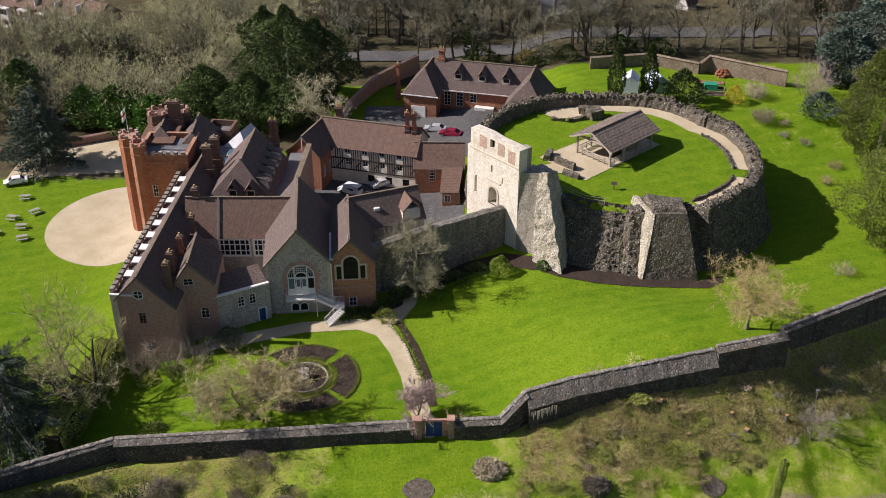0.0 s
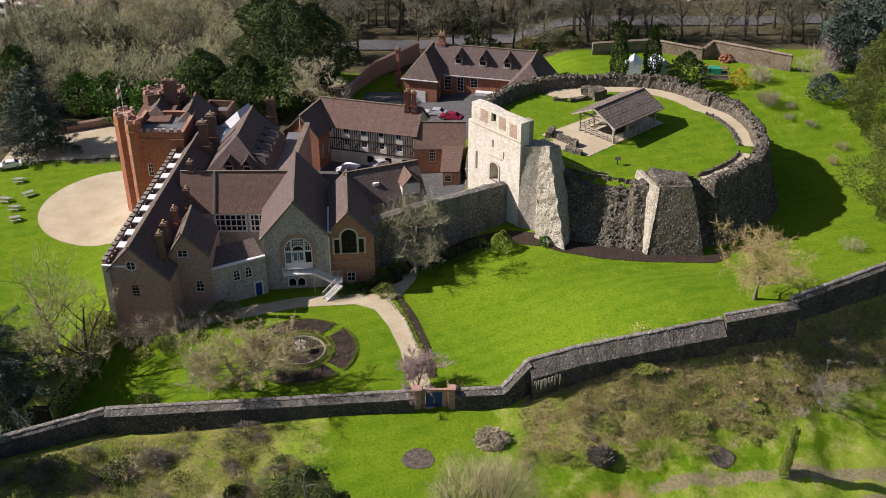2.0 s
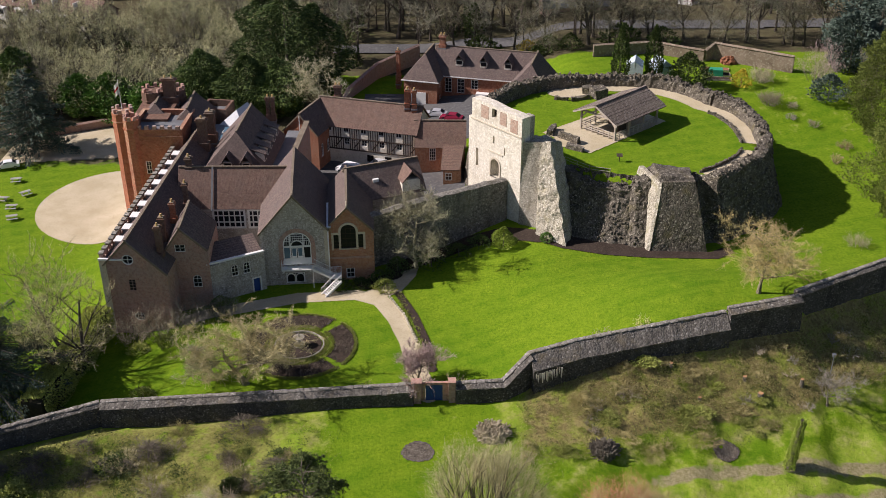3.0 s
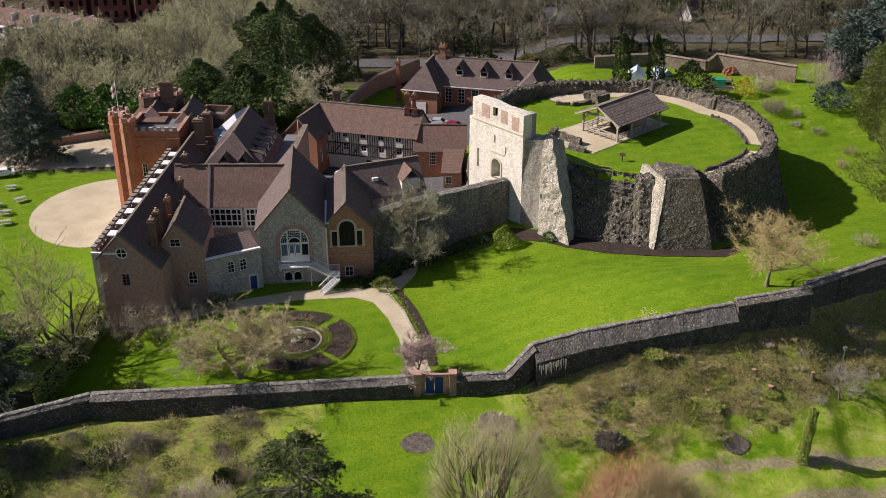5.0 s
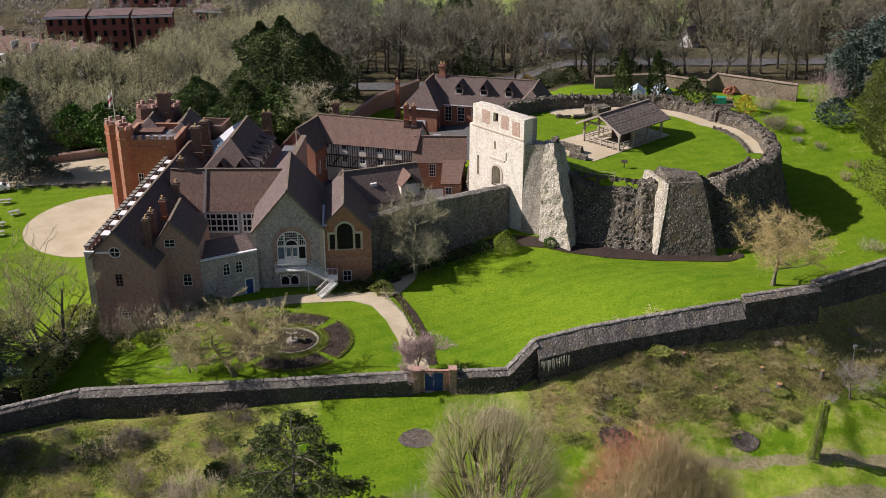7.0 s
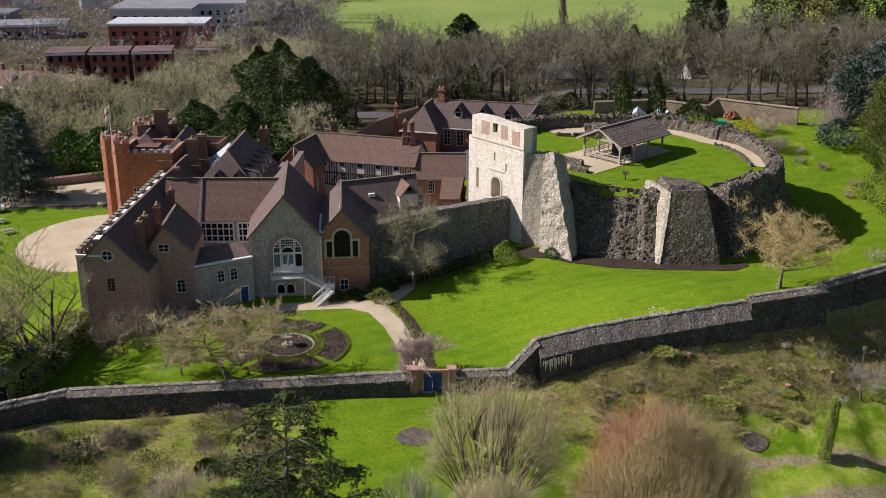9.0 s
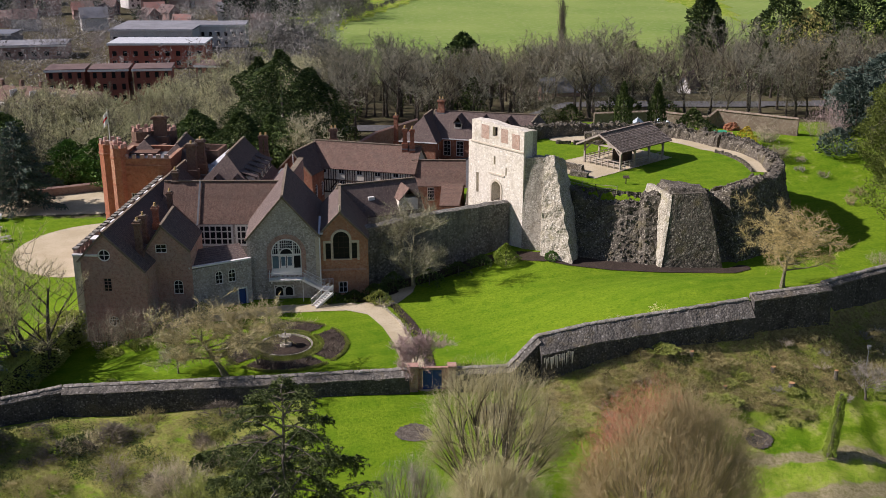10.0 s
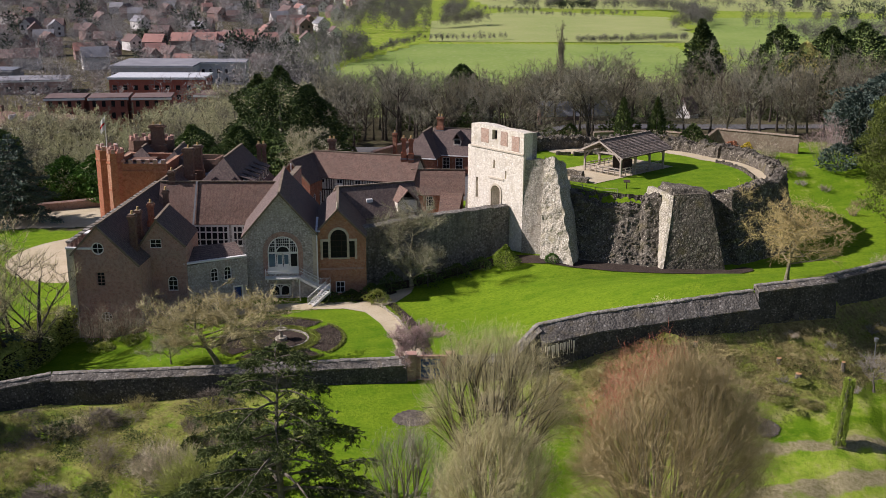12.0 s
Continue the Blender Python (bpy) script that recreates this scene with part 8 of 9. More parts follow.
def fountain():
    th = thing("fountain", Matrix.Translation((CX, CY, hz(CX, CY))), "small tiered grey stone garden fountain", "fountain")
    bm = bmesh.new()
    prism(bm, circle(0.75, 12), -0.1, 0.35, 0.9)
    part("base", bm, M["returnstone"], th)
    bm = bmesh.new()
    prism(bm, circle(0.22, 10), 0.35, 1.2, 0.7)
    part("column", bm, M["returnstone"], th)
    bm = bmesh.new()
    prism(bm, circle(0.35, 14), 1.1, 1.35, 2.1)
    part("bowl", bm, M["returnstone"], th)
    bm = bmesh.new()
    prism(bm, circle(0.12, 8), 1.35, 2.1, 0.4)
    part("finial", bm, M["returnstone"], th)


fountain()


def tufts(name, spots, mat, label, n=14, h=0.5, r=0.3, w=0.02, category="plants"):
    V, F, k = [], [], 0
    for x, y in spots:
        z = hz(x, y)
        P = np.stack([x + rng.normal(size=n) * r * 0.4, y + rng.normal(size=n) * r * 0.4, np.full(n, z)], 1)
        D = unit(rng.normal(size=(n, 3)) * 0.55 + np.array((0, 0, 1)))
        v, f = slivers(P, D, rng.uniform(0.5, 1.2, n) * h, w)
        V.append(v)
        F.append(f + k)
        k += len(v)
    ob = new(name, mesh_of(name, np.concatenate(V), np.concatenate(F), M[mat]))
    return tagged(ob, label, category, kind="stuff")


def polar(n, r0, r1, a0, a1):
    return [(CX + r * math.cos(a), CY + r * math.sin(a)) for r, a in ((random.uniform(r0, r1), radians(random.uniform(a0, a1))) for _ in range(n))]


tufts("rose_stems", sum((polar(90, 4.6, 6.9, a, a + 80) for a in (-36, 56, 146, 236)), []), "darktwig", "pruned brown rose stems in the beds", 12, 0.55, 0.3)
tufts("bed_edging", sum((polar(260, 4.2, 4.4, a, a + 82) + polar(380, 7.1, 7.3, a, a + 82) for a in (-36, 56, 146, 236)), []) + polar(900, 3.3, 3.75, 0, 360), "scrubgreen", "low clipped green edging round the beds", 12, 0.3, 0.2, 0.03)
sheet("border", strip([(-6.2, 126.4), (-4.0, 121), (-2.2, 114.5), (-1.4, 108.5)], 0.65), -8, 106, 0, 128, 0.15, M["soil"], "narrow border of dark soil along the path", "flower bed", 0.07)
tufts("border_plants", [(x + random.uniform(-0.5, 0.5), y) for x, y in row((-6.2, 126.4), (-1.6, 109.5), 0.25, 0.3)], "scrubgreen", "low plants along the path border", 14, 0.5, 0.3, 0.03)
for a, b in (((-7.4, 125.6), (-5.4, 121.2)), ((-5.3, 121.0), (-3.5, 114.6))):
    bm = bmesh.new()
    for x, y in row(a, b, 0.55, 0.03):
        s = random.uniform(0.16, 0.26)
        prism(bm, circle(s, 6, x, y, random.random()), hz(x, y) - 0.1, hz(x, y) + 0.28, 0.75)
    tagged(link_bm("edging_stones", bm, M["dressing"]), "row of rough pale edging stones", "stones", kind="stuff")
sheet("border", either(strip([(-11, 128.6), (-7, 131.5)], 1.2), strip([(-6.5, 134.2), (-1, 137.0), (4.0, 139.4), (9, 140.5), (14, 138.6)], 1.9), strip([(14, 138.2), (17.5, 135.8), (23, 134.0), (29.5, 133.0), (38.5, 132.6), (40.5, 134)], 1.1), strip([(16, 138), (22, 136.2), (29, 135.0)], 2.0)), -13, 126, 43, 144, 0.14, M["soil"], "dark mulched border at the foot of the walls", "flower bed", 0.09)
sheet("bare_patch", ragged(-2.9, 93.6, 1.9, 1.7), -6, 91, 0, 96, 0.08, M["ash"], "round patch of dark bare earth", "bare patch", 0.06)
sheet("bare_patch", ragged(32.5, 96.2, 1.6, 1.4), 30, 94, 35, 99, 0.08, M["ash"], "round patch of dark burnt earth", "bare patch", 0.08)


def hedge(name, a, b, wide, h, mats, label, n=3600):
    th = thing(name, Matrix.Translation((a[0], a[1], 0)), label, "hedge")
    dx, dy = b[0] - a[0], b[1] - a[1]
    L = math.hypot(dx, dy)
    u, v_ = np.array((dx / L, dy / L)), np.array((-dy / L, dx / L))
    t, c = rng.uniform(0, L, n), rng.uniform(-1, 1, n)
    top = rng.random(n) < 0.45
    zz = np.where(top, h + 0.12 * np.sin(t * 1.3), rng.uniform(0, h, n))
    cc = np.where(top, c, np.sign(c)) * wide * (1 + 0.15 * np.sin(t * 0.9 + 1))
    xy = t[:, None] * u + cc[:, None] * v_
    g = height(xy[:, 0] + a[0], xy[:, 1] + a[1])
    P = np.stack([xy[:, 0], xy[:, 1], g + zz], 1)
    D = unit(np.stack([v_[0] * np.sign(cc) * ~top, v_[1] * np.sign(cc) * ~top, top * 1.0], 1) + rng.normal(size=(n, 3)) * 0.5)
    v, f = sprays(P, D, rng.uniform(0.2, 0.45, n), 0.09)
    child("foliage", mesh_of("foliage", v, f, M[mats]), th)
    bm = bmesh.new()
    k = 12
    for i in range(k):
        p, q = u * L * i / k, u * L * (i + 1) / k
        e = v_ * wide * 0.8
        z0 = min(hz(a[0] + p[0], a[1] + p[1]), hz(a[0] + q[0], a[1] + q[1]))
        prism(bm, [tuple(p - e), tuple(q - e), tuple(q + e), tuple(p + e)], z0 - 0.5, z0 + h * 0.9)
    part("stem", bm, M["hedgecore"], th)
    return th


for x, y, r, h in ((-17.5, 80.5, 2.6, 3.4), (-20.5, 77.0, 2.4, 3.0), (-18.0, 75.5, 2.2, 2.6), (-23.0, 88.5, 1.4, 1.2)):
    shrub(x, y, r, h, "ivy", "dense green ivy-grown bush on the slope", 3500, 0.24, 0.07, group="slope bushes")
hedge("hedge", (-45.9, 120.8), (-48.6, 101.0), 1.6, 3.9, "scrubgreen", "tall clipped brownish-green garden hedge", 12000)

# ---- rough bank ----
def on_bank(lo=1.4, hi=13.0):
    x = random.uniform(6, 62)
    while random.random() > ss(5, 19, x):
        x = random.uniform(6, 62)
    y = float(np.interp(x, WALL_X, WALL_Y)) - random.uniform(lo, hi)
    return x, y


def on_left():
    x = random.uniform(-58, -11)
    while random.random() > ss(-10, -24, x):
        x = random.uniform(-58, -11)
    return x, float(np.interp(x, WALL_X, WALL_Y)) - random.uniform(2.5, 22)


def patchy(pick, n, scale, seed, cut):
    """Spots that gather in patches."""
    out = []
    while len(out) < n:
        x, y = pick()
        if noise.noise(Vector((x * scale, y * scale, seed))) > cut + random.uniform(-0.15, 0.15):
            out.append((x, y))
    return out


def hummocks(name, spots, mats, label, n=16, r=0.55, h=0.35, leaf=0.16, wide=0.03):
    """Low mounds of bramble and dead stems: small sprays heaped over a dome, and the dead ones among the green."""
    xy = np.array(spots)
    m = len(xy)
    rr, hh = np.repeat(rng.uniform(0.5, 1.5, m) * r, n), np.repeat(rng.uniform(0.4, 1.6, m) * h, n)
    c = np.repeat(np.stack([xy[:, 0], xy[:, 1], height(xy[:, 0], xy[:, 1])], 1), n, 0)
    az, t = rng.uniform(0, 2 * np.pi, len(c)), np.sqrt(rng.uniform(0, 1, len(c)))
    P = c + np.stack([np.cos(az) * t * rr, np.sin(az) * t * rr, hh * (1 - t * t) * rng.uniform(0.4, 1.0, len(c))], 1)
    D = unit(np.stack([np.cos(az) * t, np.sin(az) * t, np.full(len(c), 0.45)], 1) + rng.normal(size=(len(c), 3)) * 0.7)
    v, f = sprays(P, D, rng.uniform(0.5, 1.6, len(c)) * leaf, rng.uniform(0.6, 1.4, len(c)) * wide)
    ob = new(name, mesh_of(name, v, f, M[mats]))
    return tagged(ob, label, "scrub", kind="stuff")


hummocks("bank_stems", patchy(lambda: on_bank(1.4, 11.0), 1900, 0.25, 1.0, -0.1), "scrub", "dead brown stems and leaves on the bank", 18, 0.6, 0.35, 0.3, 0.014)
hummocks("bank_brambles", patchy(on_bank, 2300, 0.22, 5.0, 0.0), "scrubgreen", "low olive brambles on the bank", 14, 0.6, 0.4, 0.14, 0.04)
hummocks("bank_ivy", patchy(on_bank, 450, 0.3, 9.0, 0.12), "ivy", "dark green ground ivy on the bank", 18, 0.7, 0.35, 0.12, 0.045)
hummocks("rough_grass", patchy(on_left, 2600, 0.2, 2.0, -0.1), "scrubgreen", "olive rough grass below the wall", 16, 0.7, 0.3, 0.2, 0.025)
hummocks("rough_stems", patchy(on_left, 2200, 0.25, 7.0, 0.0), "scrub", "dead brown stems below the wall", 16, 0.6, 0.35, 0.32, 0.013)
hummocks("slope_ivy", patchy(on_left, 1000, 0.3, 11.0, 0.12), "ivy", "dark green bramble patches below the wall", 18, 0.8, 0.5, 0.14, 0.045)
for i in range(22):
    x, y = on_left()
    twig_shrub(x, y, random.uniform(1.0, 2.6), random.uniform(0.6, 1.5), random.choice(("twig", "scrub", "darktwig", "olivetwig")), "tangled low thicket on the rough slope", 1500, 0.011, group="thickets")
for i in range(30):
    x, y = on_bank()
    twig_shrub(x, y, random.uniform(0.7, 1.9), random.uniform(0.4, 0.9), random.choice(("scrub", "twig", "scrub", "greytwig")), "tangled low thicket on the bank", 900, 0.011, group="bank thickets")


def mounds():
    """Tangled mounds of bramble and dead growth, a few kinds set about the slopes."""
    kinds = []
    for i, (mat, h, r, n, leaf, wide, lab) in enumerate((("scrubgreen", 0.9, 1.3, 1500, 0.22, 0.05, "olive bramble mound on the rough slope"), ("ivy", 1.1, 1.4, 1500, 0.2, 0.06, "dark green bramble mound on the rough slope"), ("darktwig", 1.2, 1.5, 1500, 0.5, 0.014, "dark brown tangle of dead bramble"), ("scrub", 0.8, 1.3, 1500, 0.42, 0.014, "straw-brown tangle of dead growth"))):
        kinds.append(evergreen("bramble_mound", -300 - 9 * i, -420, 70 + i, h, r, n, leaf, wide, mat, lab, "shrub", 0.0, "bramble mounds", low=-0.1, shape=0.25, amp=0.7, scale=0.8, up=0.35))
    rnd = random.Random(12)
    for k in range(104):
        x, y = on_left() if k < 46 else on_bank(2.0, 13.0)
        if not k < 46 and x > 40 and y > 100:
            continue
        s = rnd.uniform(0.55, 1.5) * (1.15 if k < 46 else 0.8)
        c = rnd.choice((0, 1, 2, 2, 3) if k < 46 else (0, 0, 0, 3, 3, 3))
        copy_thing(kinds[c], Matrix.Translation((x, y, hz(x, y) - 0.1)) @ Matrix.Rotation(rnd.uniform(0, 6.28), 4, "Z") @ Matrix.Diagonal((s, s * rnd.uniform(0.7, 1.3), s * rnd.uniform(0.6, 1.1), 1)))
    for t in kinds:
        for o in list(t.children):
            bpy.data.objects.remove(o)
        bpy.data.objects.remove(t)


mounds()


def stump(x, y, r, h):
    th = thing("tree_stump", Matrix.Translation((x, y, hz(x, y))), "freshly cut orange-brown tree stump", "stump", "tree stumps")
    bm = bmesh.new()
    prism(bm, circle(r, 8), -0.6, h, 0.8)
    part("bole", bm, M["bark"], th)
    bm = bmesh.new()
    prism(bm, circle(r * 0.72, 8), h, h + 0.03)
    part("cut_face", bm, M["cutwood"], th)


for x, y, r, h in ((27.5, 106.0, 0.3, 0.4), (36.5, 105.5, 0.35, 0.5), (38.0, 103.4, 0.45, 0.45), (43.5, 105.5, 0.3, 1.0), (30.5, 102.5, 0.28, 0.35)):
    stump(x, y, r, h)


M["paletimber"] = blotchy("dry_branches", (0.34, 0.29, 0.2), (0.46, 0.4, 0.29), (0.24, 0.21, 0.12), 0.8, 5.0)


def heap(x, y, r, h, mat, label, n=120, size=0.22, sticks=False):
    th = thing("heap", Matrix.Translation((x, y, hz(x, y))), label, "heap")
    bm = bmesh.new()
    for i in range(n):
        a, t = random.uniform(0, 6.28), math.sqrt(random.random())
        s = size * random.uniform(0.5, 1.5)
        m = Matrix.Translation((math.cos(a) * r * t, math.sin(a) * r * t, h * (1 - t * t) * random.uniform(0.7, 1))) @ Euler((random.uniform(0, 3), random.uniform(0, 3), 0)).to_matrix().to_4x4()
        if sticks:
            box(bm, -s * 2.6, -0.045, -0.045, s * 2.6, 0.045, 0.045, m)
        else:
            box(bm, -s, -s * 0.7, -s * 0.5, s, s * 0.7, s * 0.5, m)
    o = part("rubble", bm, M[mat], th)
    o["kind"] = "stuff"
    bm = bmesh.new()
    prism(bm, circle(r, 12), -0.4, h * 0.6, 0.15)
    part("mound", bm, M[mat], th)


heap(5.6, 96.6, 1.9, 0.8, "paletimber", "heap of pale cut branches on the grass", 420, 0.2, True)
heap(56.5, 204.0, 1.7, 1.3, "orangesoil", "heap of orange-brown earth by the wall", 90, 0.25)
heap(18.2, 95.0, 1.5, 0.9, "bark", "heap of brown cut branches on the grass", 360, 0.22, True)


def lamp_post():
    x, y = 48.0, 108.4
    th = thing("lamp_post", Matrix.Translation((x, y, hz(x, y))), "short grey lamp post on the bank", "lamp post")
    bm = bmesh.new()
    prism(bm, circle(0.07, 8), -0.5, 2.6, 0.7)
    part("pole", bm, M["metal"], th)
    bm = bmesh.new()
    prism(bm, circle(0.2, 10), 2.6, 3.0, 1.3)
    part("lantern", bm, M["metal"], th)


lamp_post()


# ---- keep, small things ----
for k, (x, y, w, d, h, a) in enumerate(((26.6, 173.8, 2.2, 2.6, 1.7, 20), (25.0, 175.6, 2.0, 1.6, 1.2, -10), (23.4, 172.6, 3.6, 0.7, 0.6, 25), (20.0, 172.4, 2.4, 0.6, 0.5, -20), (19.6, 155.2, 4.2, 0.9, 1.0, -48), (17.2, 158.2, 0.9, 3.0, 1.0, -20), (20.2, 151.6, 3.0, 0.7, 0.7, -35))):
    m = turned(x, y, 0, a)
    q = [(m @ Vector(p)) for p in ((-w / 2, -d / 2, 0), (w / 2, -d / 2, 0), (w / 2, d / 2, 0), (-w / 2, d / 2, 0))]
    rubble_block("ruin_footing", [(p.x, p.y) for p in q], [(p.x + random.uniform(-0.1, 0.1), p.y + random.uniform(-0.1, 0.1)) for p in q], 10.2, 10.6 + h, M["keepstone"], "low broken rubble footing inside the keep", "ruin", 5, 0.22)


def walk_kerb(a0, a1, inset, label):
    bm = bmesh.new()
    n = int((a1 - a0) * 0.3 / 0.42)
    for i in range(n):
        a = a0 + (a1 - a0) * i / n
        r = float(ring_at(a)) - inset(a)
        x, y = KEEP[0] + math.cos(radians(a)) * r, KEEP[1] + math.sin(radians(a)) * r
        prism(bm, circle(random.uniform(0.22, 0.36), 6, x, y, random.random()), 10.4, 10.6 + random.uniform(0.3, 0.6), 0.75)
    tagged(link_bm("kerb_stones", bm, M["keepstone"]), label, "stones", kind="stuff")


walk_kerb(-16, 28, lambda a: 3.7 + 0.6 * math.sin(radians(a * 2)), "low rubble kerb along the keep walk")
walk_kerb(-62, -24, lambda a: 3.4, "low rubble kerb along the keep walk")


def interpretive_post():
    th = thing("sign_post", Matrix.Translation((26.4, 147.2, 10.6)), "small dark reading board on a post", "sign")
    part("post", boxes((-0.06, -0.06, -0.2, 0.06, 0.06, 1.0)), M["timber"], th)
    bm = bmesh.new()
    slab(bm, [(-0.45, -0.3, 0.95), (0.45, -0.3, 0.95), (0.45, 0.3, 1.2), (-0.45, 0.3, 1.2)], 0.05)
    part("board", bm, M["timber"], th)


interpretive_post()


def wire_fence(pts, label):
    th = thing("fence", Matrix.Translation((pts[0][0], pts[0][1], 10.6)), label, "fence")
    for (ax, ay), (bx, by) in zip(pts[:-1], pts[1:]):
        n = max(1, int(math.hypot(bx - ax, by - ay) / 1.8))
        for i in range(n + 1):
            x, y = ax + (bx - ax) * i / n - pts[0][0], ay + (by - ay) * i / n - pts[0][1]
            part("post", boxes((x - 0.04, y - 0.04, -0.2, x + 0.04, y + 0.04, 1.0)), M["oak"], th)
        for z in (0.5, 0.95):
            bm = bmesh.new()
            a, b = Vector((ax - pts[0][0], ay - pts[0][1], z)), Vector((bx - pts[0][0], by - pts[0][1], z))
            s = Vector((0, 0.03, 0))
            slab(bm, [a - s, b - s, b + s, a + s], 0.05)
            part("rail", bm, M["oak"], th)


wire_fence([(18.2, 147.0), (21.5, 143.6), (24.4, 142.6)], "light timber fence along the keep's edge")


def wood_steps(x, y, z, deg):
    th = thing("wooden_steps", turned(x, y, z, deg), "short flight of pale wooden steps", "steps")
    for i in range(6):
        part("tread", boxes((0, i * 0.3, i * 0.19, 1.1, i * 0.3 + 0.34, i * 0.19 + 0.06)), M["oak"], th)
    for s in (0, 1.1):
        bm = bmesh.new()
        slab(bm, [(s - 0.04, 0, 0), (s + 0.04, 0, 0), (s + 0.04, 1.8, 1.14), (s - 0.04, 1.8, 1.14)], 0.25)
        part("stringer", bm, M["oak"], th)


wood_steps(33.0, 141.2, 10.65, 180)


# ---- kitchen garden ----
def brick_boundary(name, pts, tops, h, label, mat="oldbrick"):
    th = thing(name, Matrix.Identity(4), label, "wall", kind="structure")
    px = [p[0] for p in pts]

    def prof(p):
        z = float(np.interp(p.x, px, tops))
        g = z - h
        return [(-0.25, g - 1.0), (0.25, g - 1.0), (0.25, z - 0.2), (0.4, z - 0.16), (0.0, z + 0.12), (-0.4, z - 0.16), (-0.25, z - 0.2)]
    v, f = rough_sweep(pts, prof, 1.5, 0.05)
    raw("wall_face", v, f, M[mat], th)


brick_boundary("kitchen_wall", [(30, 207.6), (42.4, 209.7), (51.6, 204.6)], [8.6, 8.6, 8.5], 3.0, "old brick and stone kitchen garden wall", "gardenbrick")
brick_boundary("kitchen_wall", [(51.8, 204.8), (53.8, 206.0), (67.4, 198.0)], [8.5, 9.6, 9.5], 3.6, "old brick and stone kitchen garden wall", "gardenbrick")
brick_boundary("yard_wall", [(-19.5, 190), (-18.4, 198), (-13.5, 209), (-5.3, 218)], [3.2, 3.4, 4.4, 5.2], 3.0, "curved dark brick yard wall")
brick_boundary("drive_wall", [(-86, 187.5), (-75, 192.0), (-64.7, 196.9), (-50, 203)], [-2.6, -2.6, -2.6, -2.4], 1.8, "low dark brick wall along the drive")


def greenhouse(x, y, deg, label):
    th = thing("greenhouse", turned(x, y, hz(x, y), deg), label, "greenhouse", "greenhouses")
    w, d, e, r = 3.2, 4.0, 2.3, 3.5
    bm = bmesh.new()
    slab(bm, [(0, 0, e), (w / 2, 0, r), (w / 2, d, r), (0, d, e)], 0.02)
    part("roof_pane", bm, M["polyglass"], th)
    bm = bmesh.new()
    slab(bm, [(w / 2, 0, r), (w, 0, e), (w, d, e), (w / 2, d, r)], 0.02)
    part("roof_pane", bm, M["polyglass"], th)
    part("front", panel([(0, 0), (w, 0), (w, e), (w / 2, r), (0, e)], [], 0.03), M["polyglass"], th)
    part("side", boxes((0, 0.03, 0, 0.03, d, e)), M["polyglass"], th)
    part("side", boxes((w - 0.03, 0.03, 0, w, d, e)), M["polyglass"], th)
    for yy in (0, d / 2, d):
        part("glazing_rib", boxes((-0.04, yy - 0.03, 0, 0.0, yy + 0.03, e), (w, yy - 0.03, 0, w + 0.04, yy + 0.03, e), (w / 2 - 0.04, yy - 0.03, e, w / 2 + 0.04, yy + 0.03, r + 0.05)), M["white"], th)


greenhouse(34.6, 195.0, -12, "small greenhouse with milky bluish panes")
greenhouse(40.6, 194.6, 14, "small greenhouse with milky bluish panes")
for i, (x, y, w, d) in enumerate(((49.5, 194.0, 5.2, 1.6), (49.8, 196.6, 5.2, 1.6), (50.0, 199.4, 5.4, 1.4), (24.0, 190.0, 1.4, 6.0), (26.6, 190.0, 1.4, 6.0))):
    th = thing("raised_bed", turned(x, y, hz(x, y), -8), "timber-edged bed of bare brown soil", "garden bed", "raised beds")
    part("soil", boxes((0.06, 0.06, -0.3, w - 0.06, d - 0.06, 0.24)), M["orangesoil"] if i == 2 else M["soil"], th)
    for a in ((0, 0, w, 0.06), (0, d - 0.06, w, d), (0, 0.06, 0.06, d - 0.06), (w - 0.06, 0.06, w, d - 0.06)):
        part("edge_board", boxes((a[0], a[1], -0.3, a[2], a[3], 0.3)), M["oak"], th)
th = thing("fruit_cage", turned(51.0, 196.3, hz(52, 197), -8), "low cage under bright green netting", "fruit cage")
bm = bmesh.new()
prism(bm, [(0, 0), (2.6, 0), (2.6, 1.8), (0, 1.8)], 0, 1.2, 0.92)
part("netting", bm, M["greennet"], th)


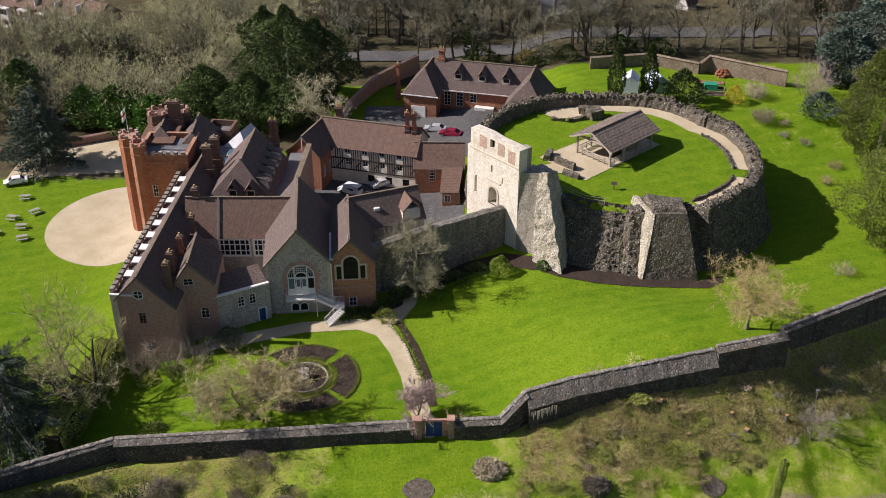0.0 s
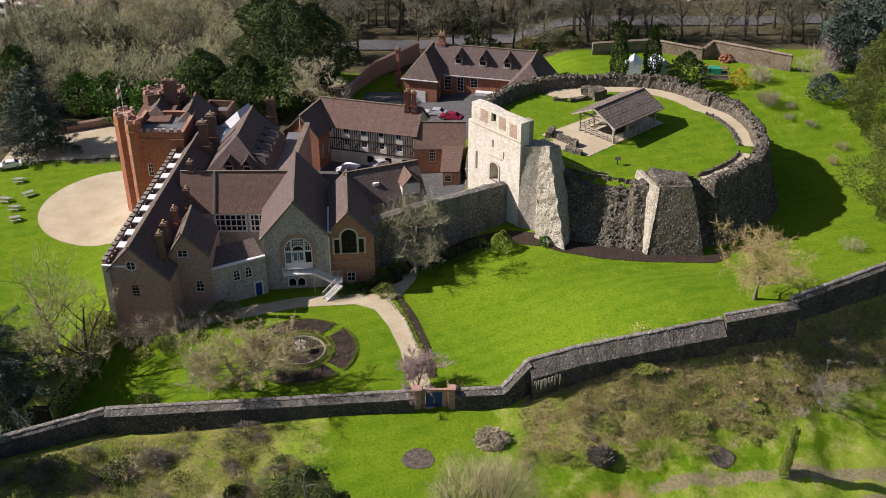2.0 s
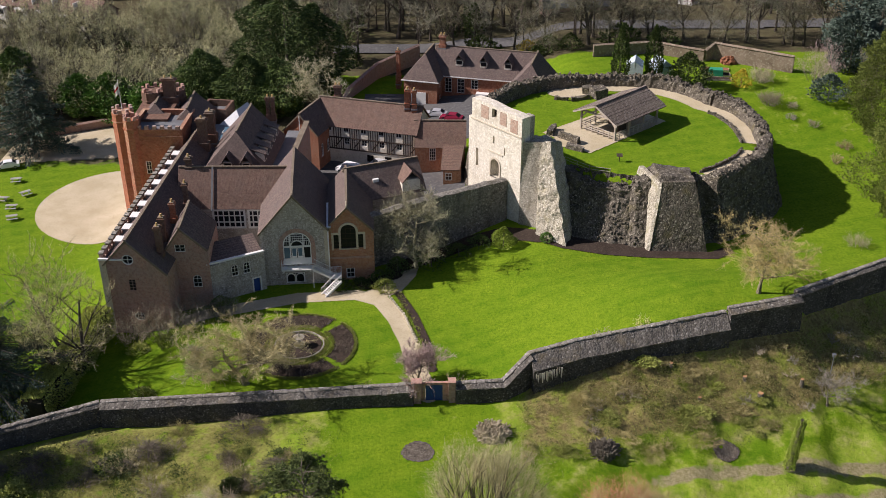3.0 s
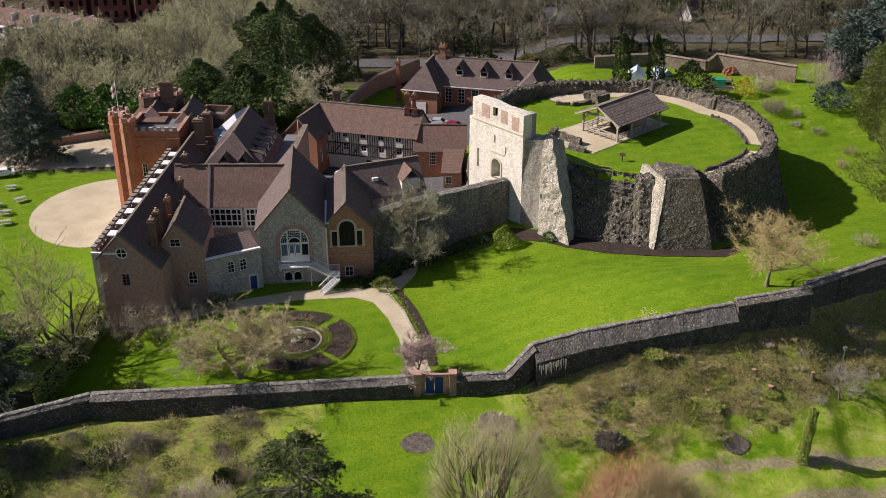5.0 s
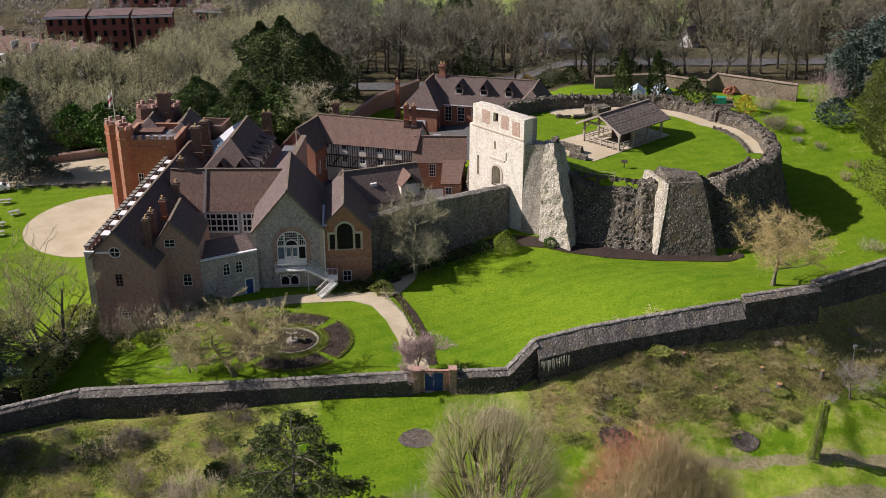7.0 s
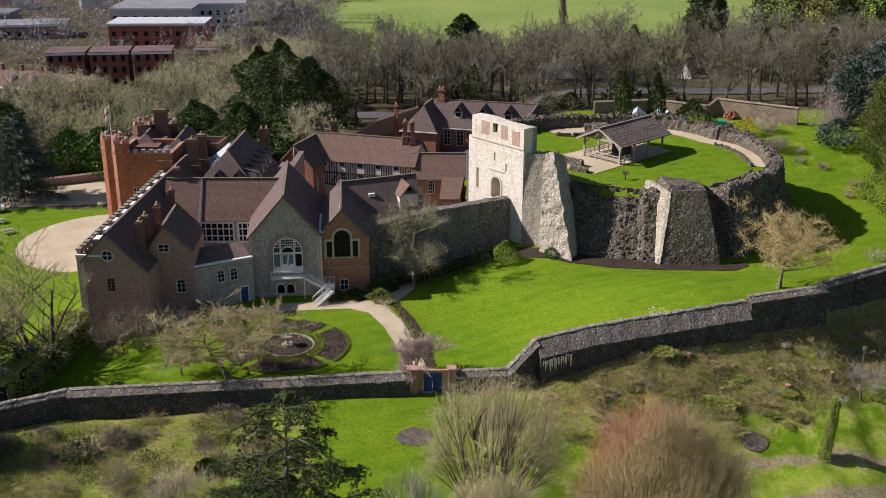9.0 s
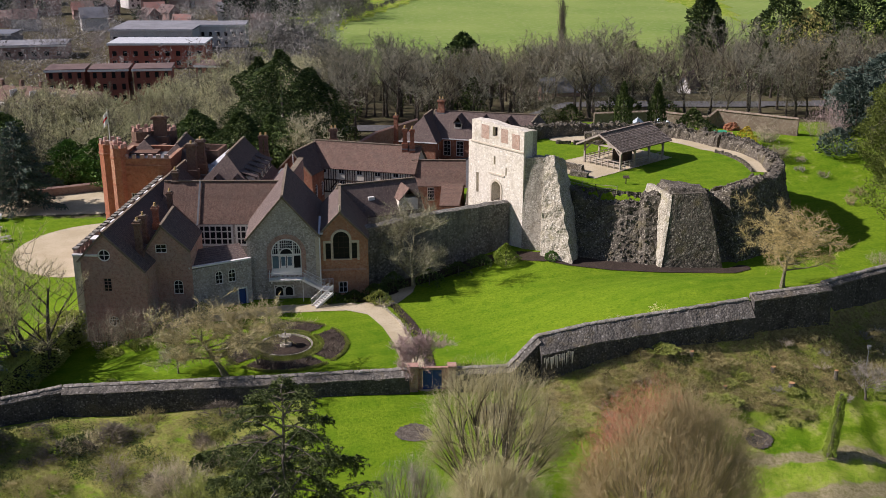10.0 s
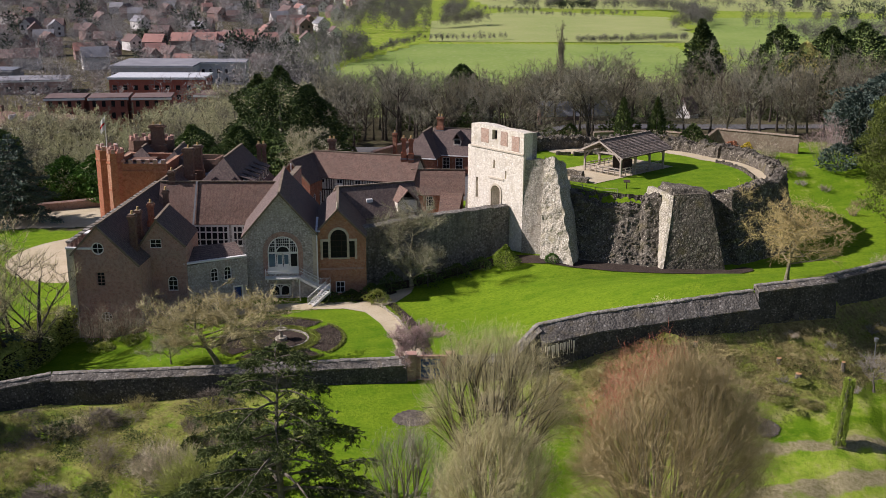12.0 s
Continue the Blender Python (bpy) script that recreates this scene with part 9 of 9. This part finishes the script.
# ---- cars and tables ----
def car(x, y, deg, mat, label, z=None, van=False):
    th = thing("car", turned(x, y, hz(x, y) + 0.07, deg) if z is None else turned(x, y, z, deg), label, "car", "parked cars")
    L, W = 4.3, 1.75
    prof = [(0.0, 0.35), (0.05, 0.72), (0.9, 0.86), (1.6, 1.38), (2.0, 1.44), (3.1, 1.42), (3.8, 0.98), (4.25, 0.92), (4.3, 0.4)]
    if van:
        prof = [(0.0, 0.35), (0.05, 0.9), (0.8, 1.1), (1.3, 1.8), (2.0, 1.9), (4.1, 1.9), (4.25, 1.2), (4.3, 0.4)]
    bm = bmesh.new()
    rows = []
    for side in (-1, 1):
        rows.append([bm.verts.new((px, side * (W / 2 - (0.22 if pz > 1.0 else 0.03)), pz)) for px, pz in prof])
    for i in range(len(prof) - 1):
        bm.faces.new((rows[0][i], rows[0][i + 1], rows[1][i + 1], rows[1][i]))
    bm.faces.new(rows[0][::-1])
    bm.faces.new(rows[1])
    bm.faces.new((rows[0][0], rows[1][0], rows[1][-1], rows[0][-1]))
    bmesh.ops.recalc_face_normals(bm, faces=bm.faces[:])
    part("body", bm, M[mat], th)
    a, b = (prof[2], prof[3])
    bm = bmesh.new()
    e = 0.02
    slab(bm, [(a[0] + 0.08, -0.62, a[1] + 0.07 + e), (b[0] - 0.04, -0.58, b[1] - 0.02 + e), (b[0] - 0.04, 0.58, b[1] - 0.02 + e), (a[0] + 0.08, 0.62, a[1] + 0.07 + e)], 0.02)
    part("windscreen", bm, M["glass"], th)
    bm = bmesh.new()
    slab(bm, [(3.15, -0.55, 1.41 + e), (3.7, -0.6, 1.06 + e), (3.7, 0.6, 1.06 + e), (3.15, 0.55, 1.41 + e)], 0.02)
    if van:
        bm.clear()
        box(bm, 4.2, -0.6, 1.25, 4.28, 0.6, 1.75)
    part("rear_window", bm, M["glass"], th)
    for s in (-1, 1):
        part("side_window", boxes((1.5, s * 0.69 - 0.03, 0.98, 3.2, s * 0.69 + 0.03, 1.3)), M["glass"], th)
        for wx in (0.8, 3.5):
            bm = bmesh.new()
            prism(bm, circle(0.32, 12), -0.1, 0.1, 1.0, Matrix.Translation((wx, s * 0.8, 0.32)) @ Matrix.Rotation(radians(90), 4, "X"))
            wh = part("wheel", bm, M["tyre"], th)
            bm = bmesh.new()
            prism(bm, circle(0.19, 10), -0.11, 0.11, 1.0, Matrix.Translation((wx, s * 0.805, 0.32)) @ Matrix.Rotation(radians(90), 4, "X"))
            part("rim", bm, M["metal"], wh)
        part("headlight", boxes((-0.02, s * 0.6 - 0.18, 0.58, 0.06, s * 0.6 + 0.18, 0.72)), M["white"], th)


car(-17.8, 164.6, -30, "whitecar", "white van parked in the courtyard shade", van=True)
car(-8.6, 167.2, -150, "silver", "silver hatchback parked by the timber house")
car(-3.6, 188.6, -12, "silver", "silver saloon car parked in the yard")
car(-0.6, 186.2, -18, "redcar", "dark red car parked in the yard")
car(5.6, 199.2, 158, "bluecar", "dark blue car parked before the brick house")
car(-81.0, 176.0, 20, "whitecar", "white car parked under the cedar")


def picnic_table(x, y, deg):
    th = thing("picnic_table", turned(x, y, hz(x, y), deg), "grey weathered picnic table with benches on the lawn", "table", "picnic tables")
    for i in range(4):
        part("plank", boxes((-0.9, -0.38 + i * 0.19, 0.72, 0.9, -0.21 + i * 0.19, 0.77)), M["greywood"], th)
    for s in (-1, 1):
        part("bench", boxes((-0.9, s * 0.75 - 0.14, 0.42, 0.9, s * 0.75 + 0.14, 0.47)), M["greywood"], th)
        part("leg_frame", boxes((s * 0.6 - 0.04, -0.85, 0.34, s * 0.6 + 0.04, 0.85, 0.42), (s * 0.6 - 0.04, -0.3, -0.05, s * 0.6 + 0.04, -0.2, 0.72), (s * 0.6 - 0.04, 0.2, -0.05, s * 0.6 + 0.04, 0.3, 0.72)), M["greywood"], th)


for x, y, a in ((-75.4, 171.0, 10), (-72.0, 165.8, 40), (-75.2, 163.6, -10), (-72.6, 160.6, 5), (-71.2, 156.8, 20), (-76.5, 158.5, -30)):
    picnic_table(x, y, a)
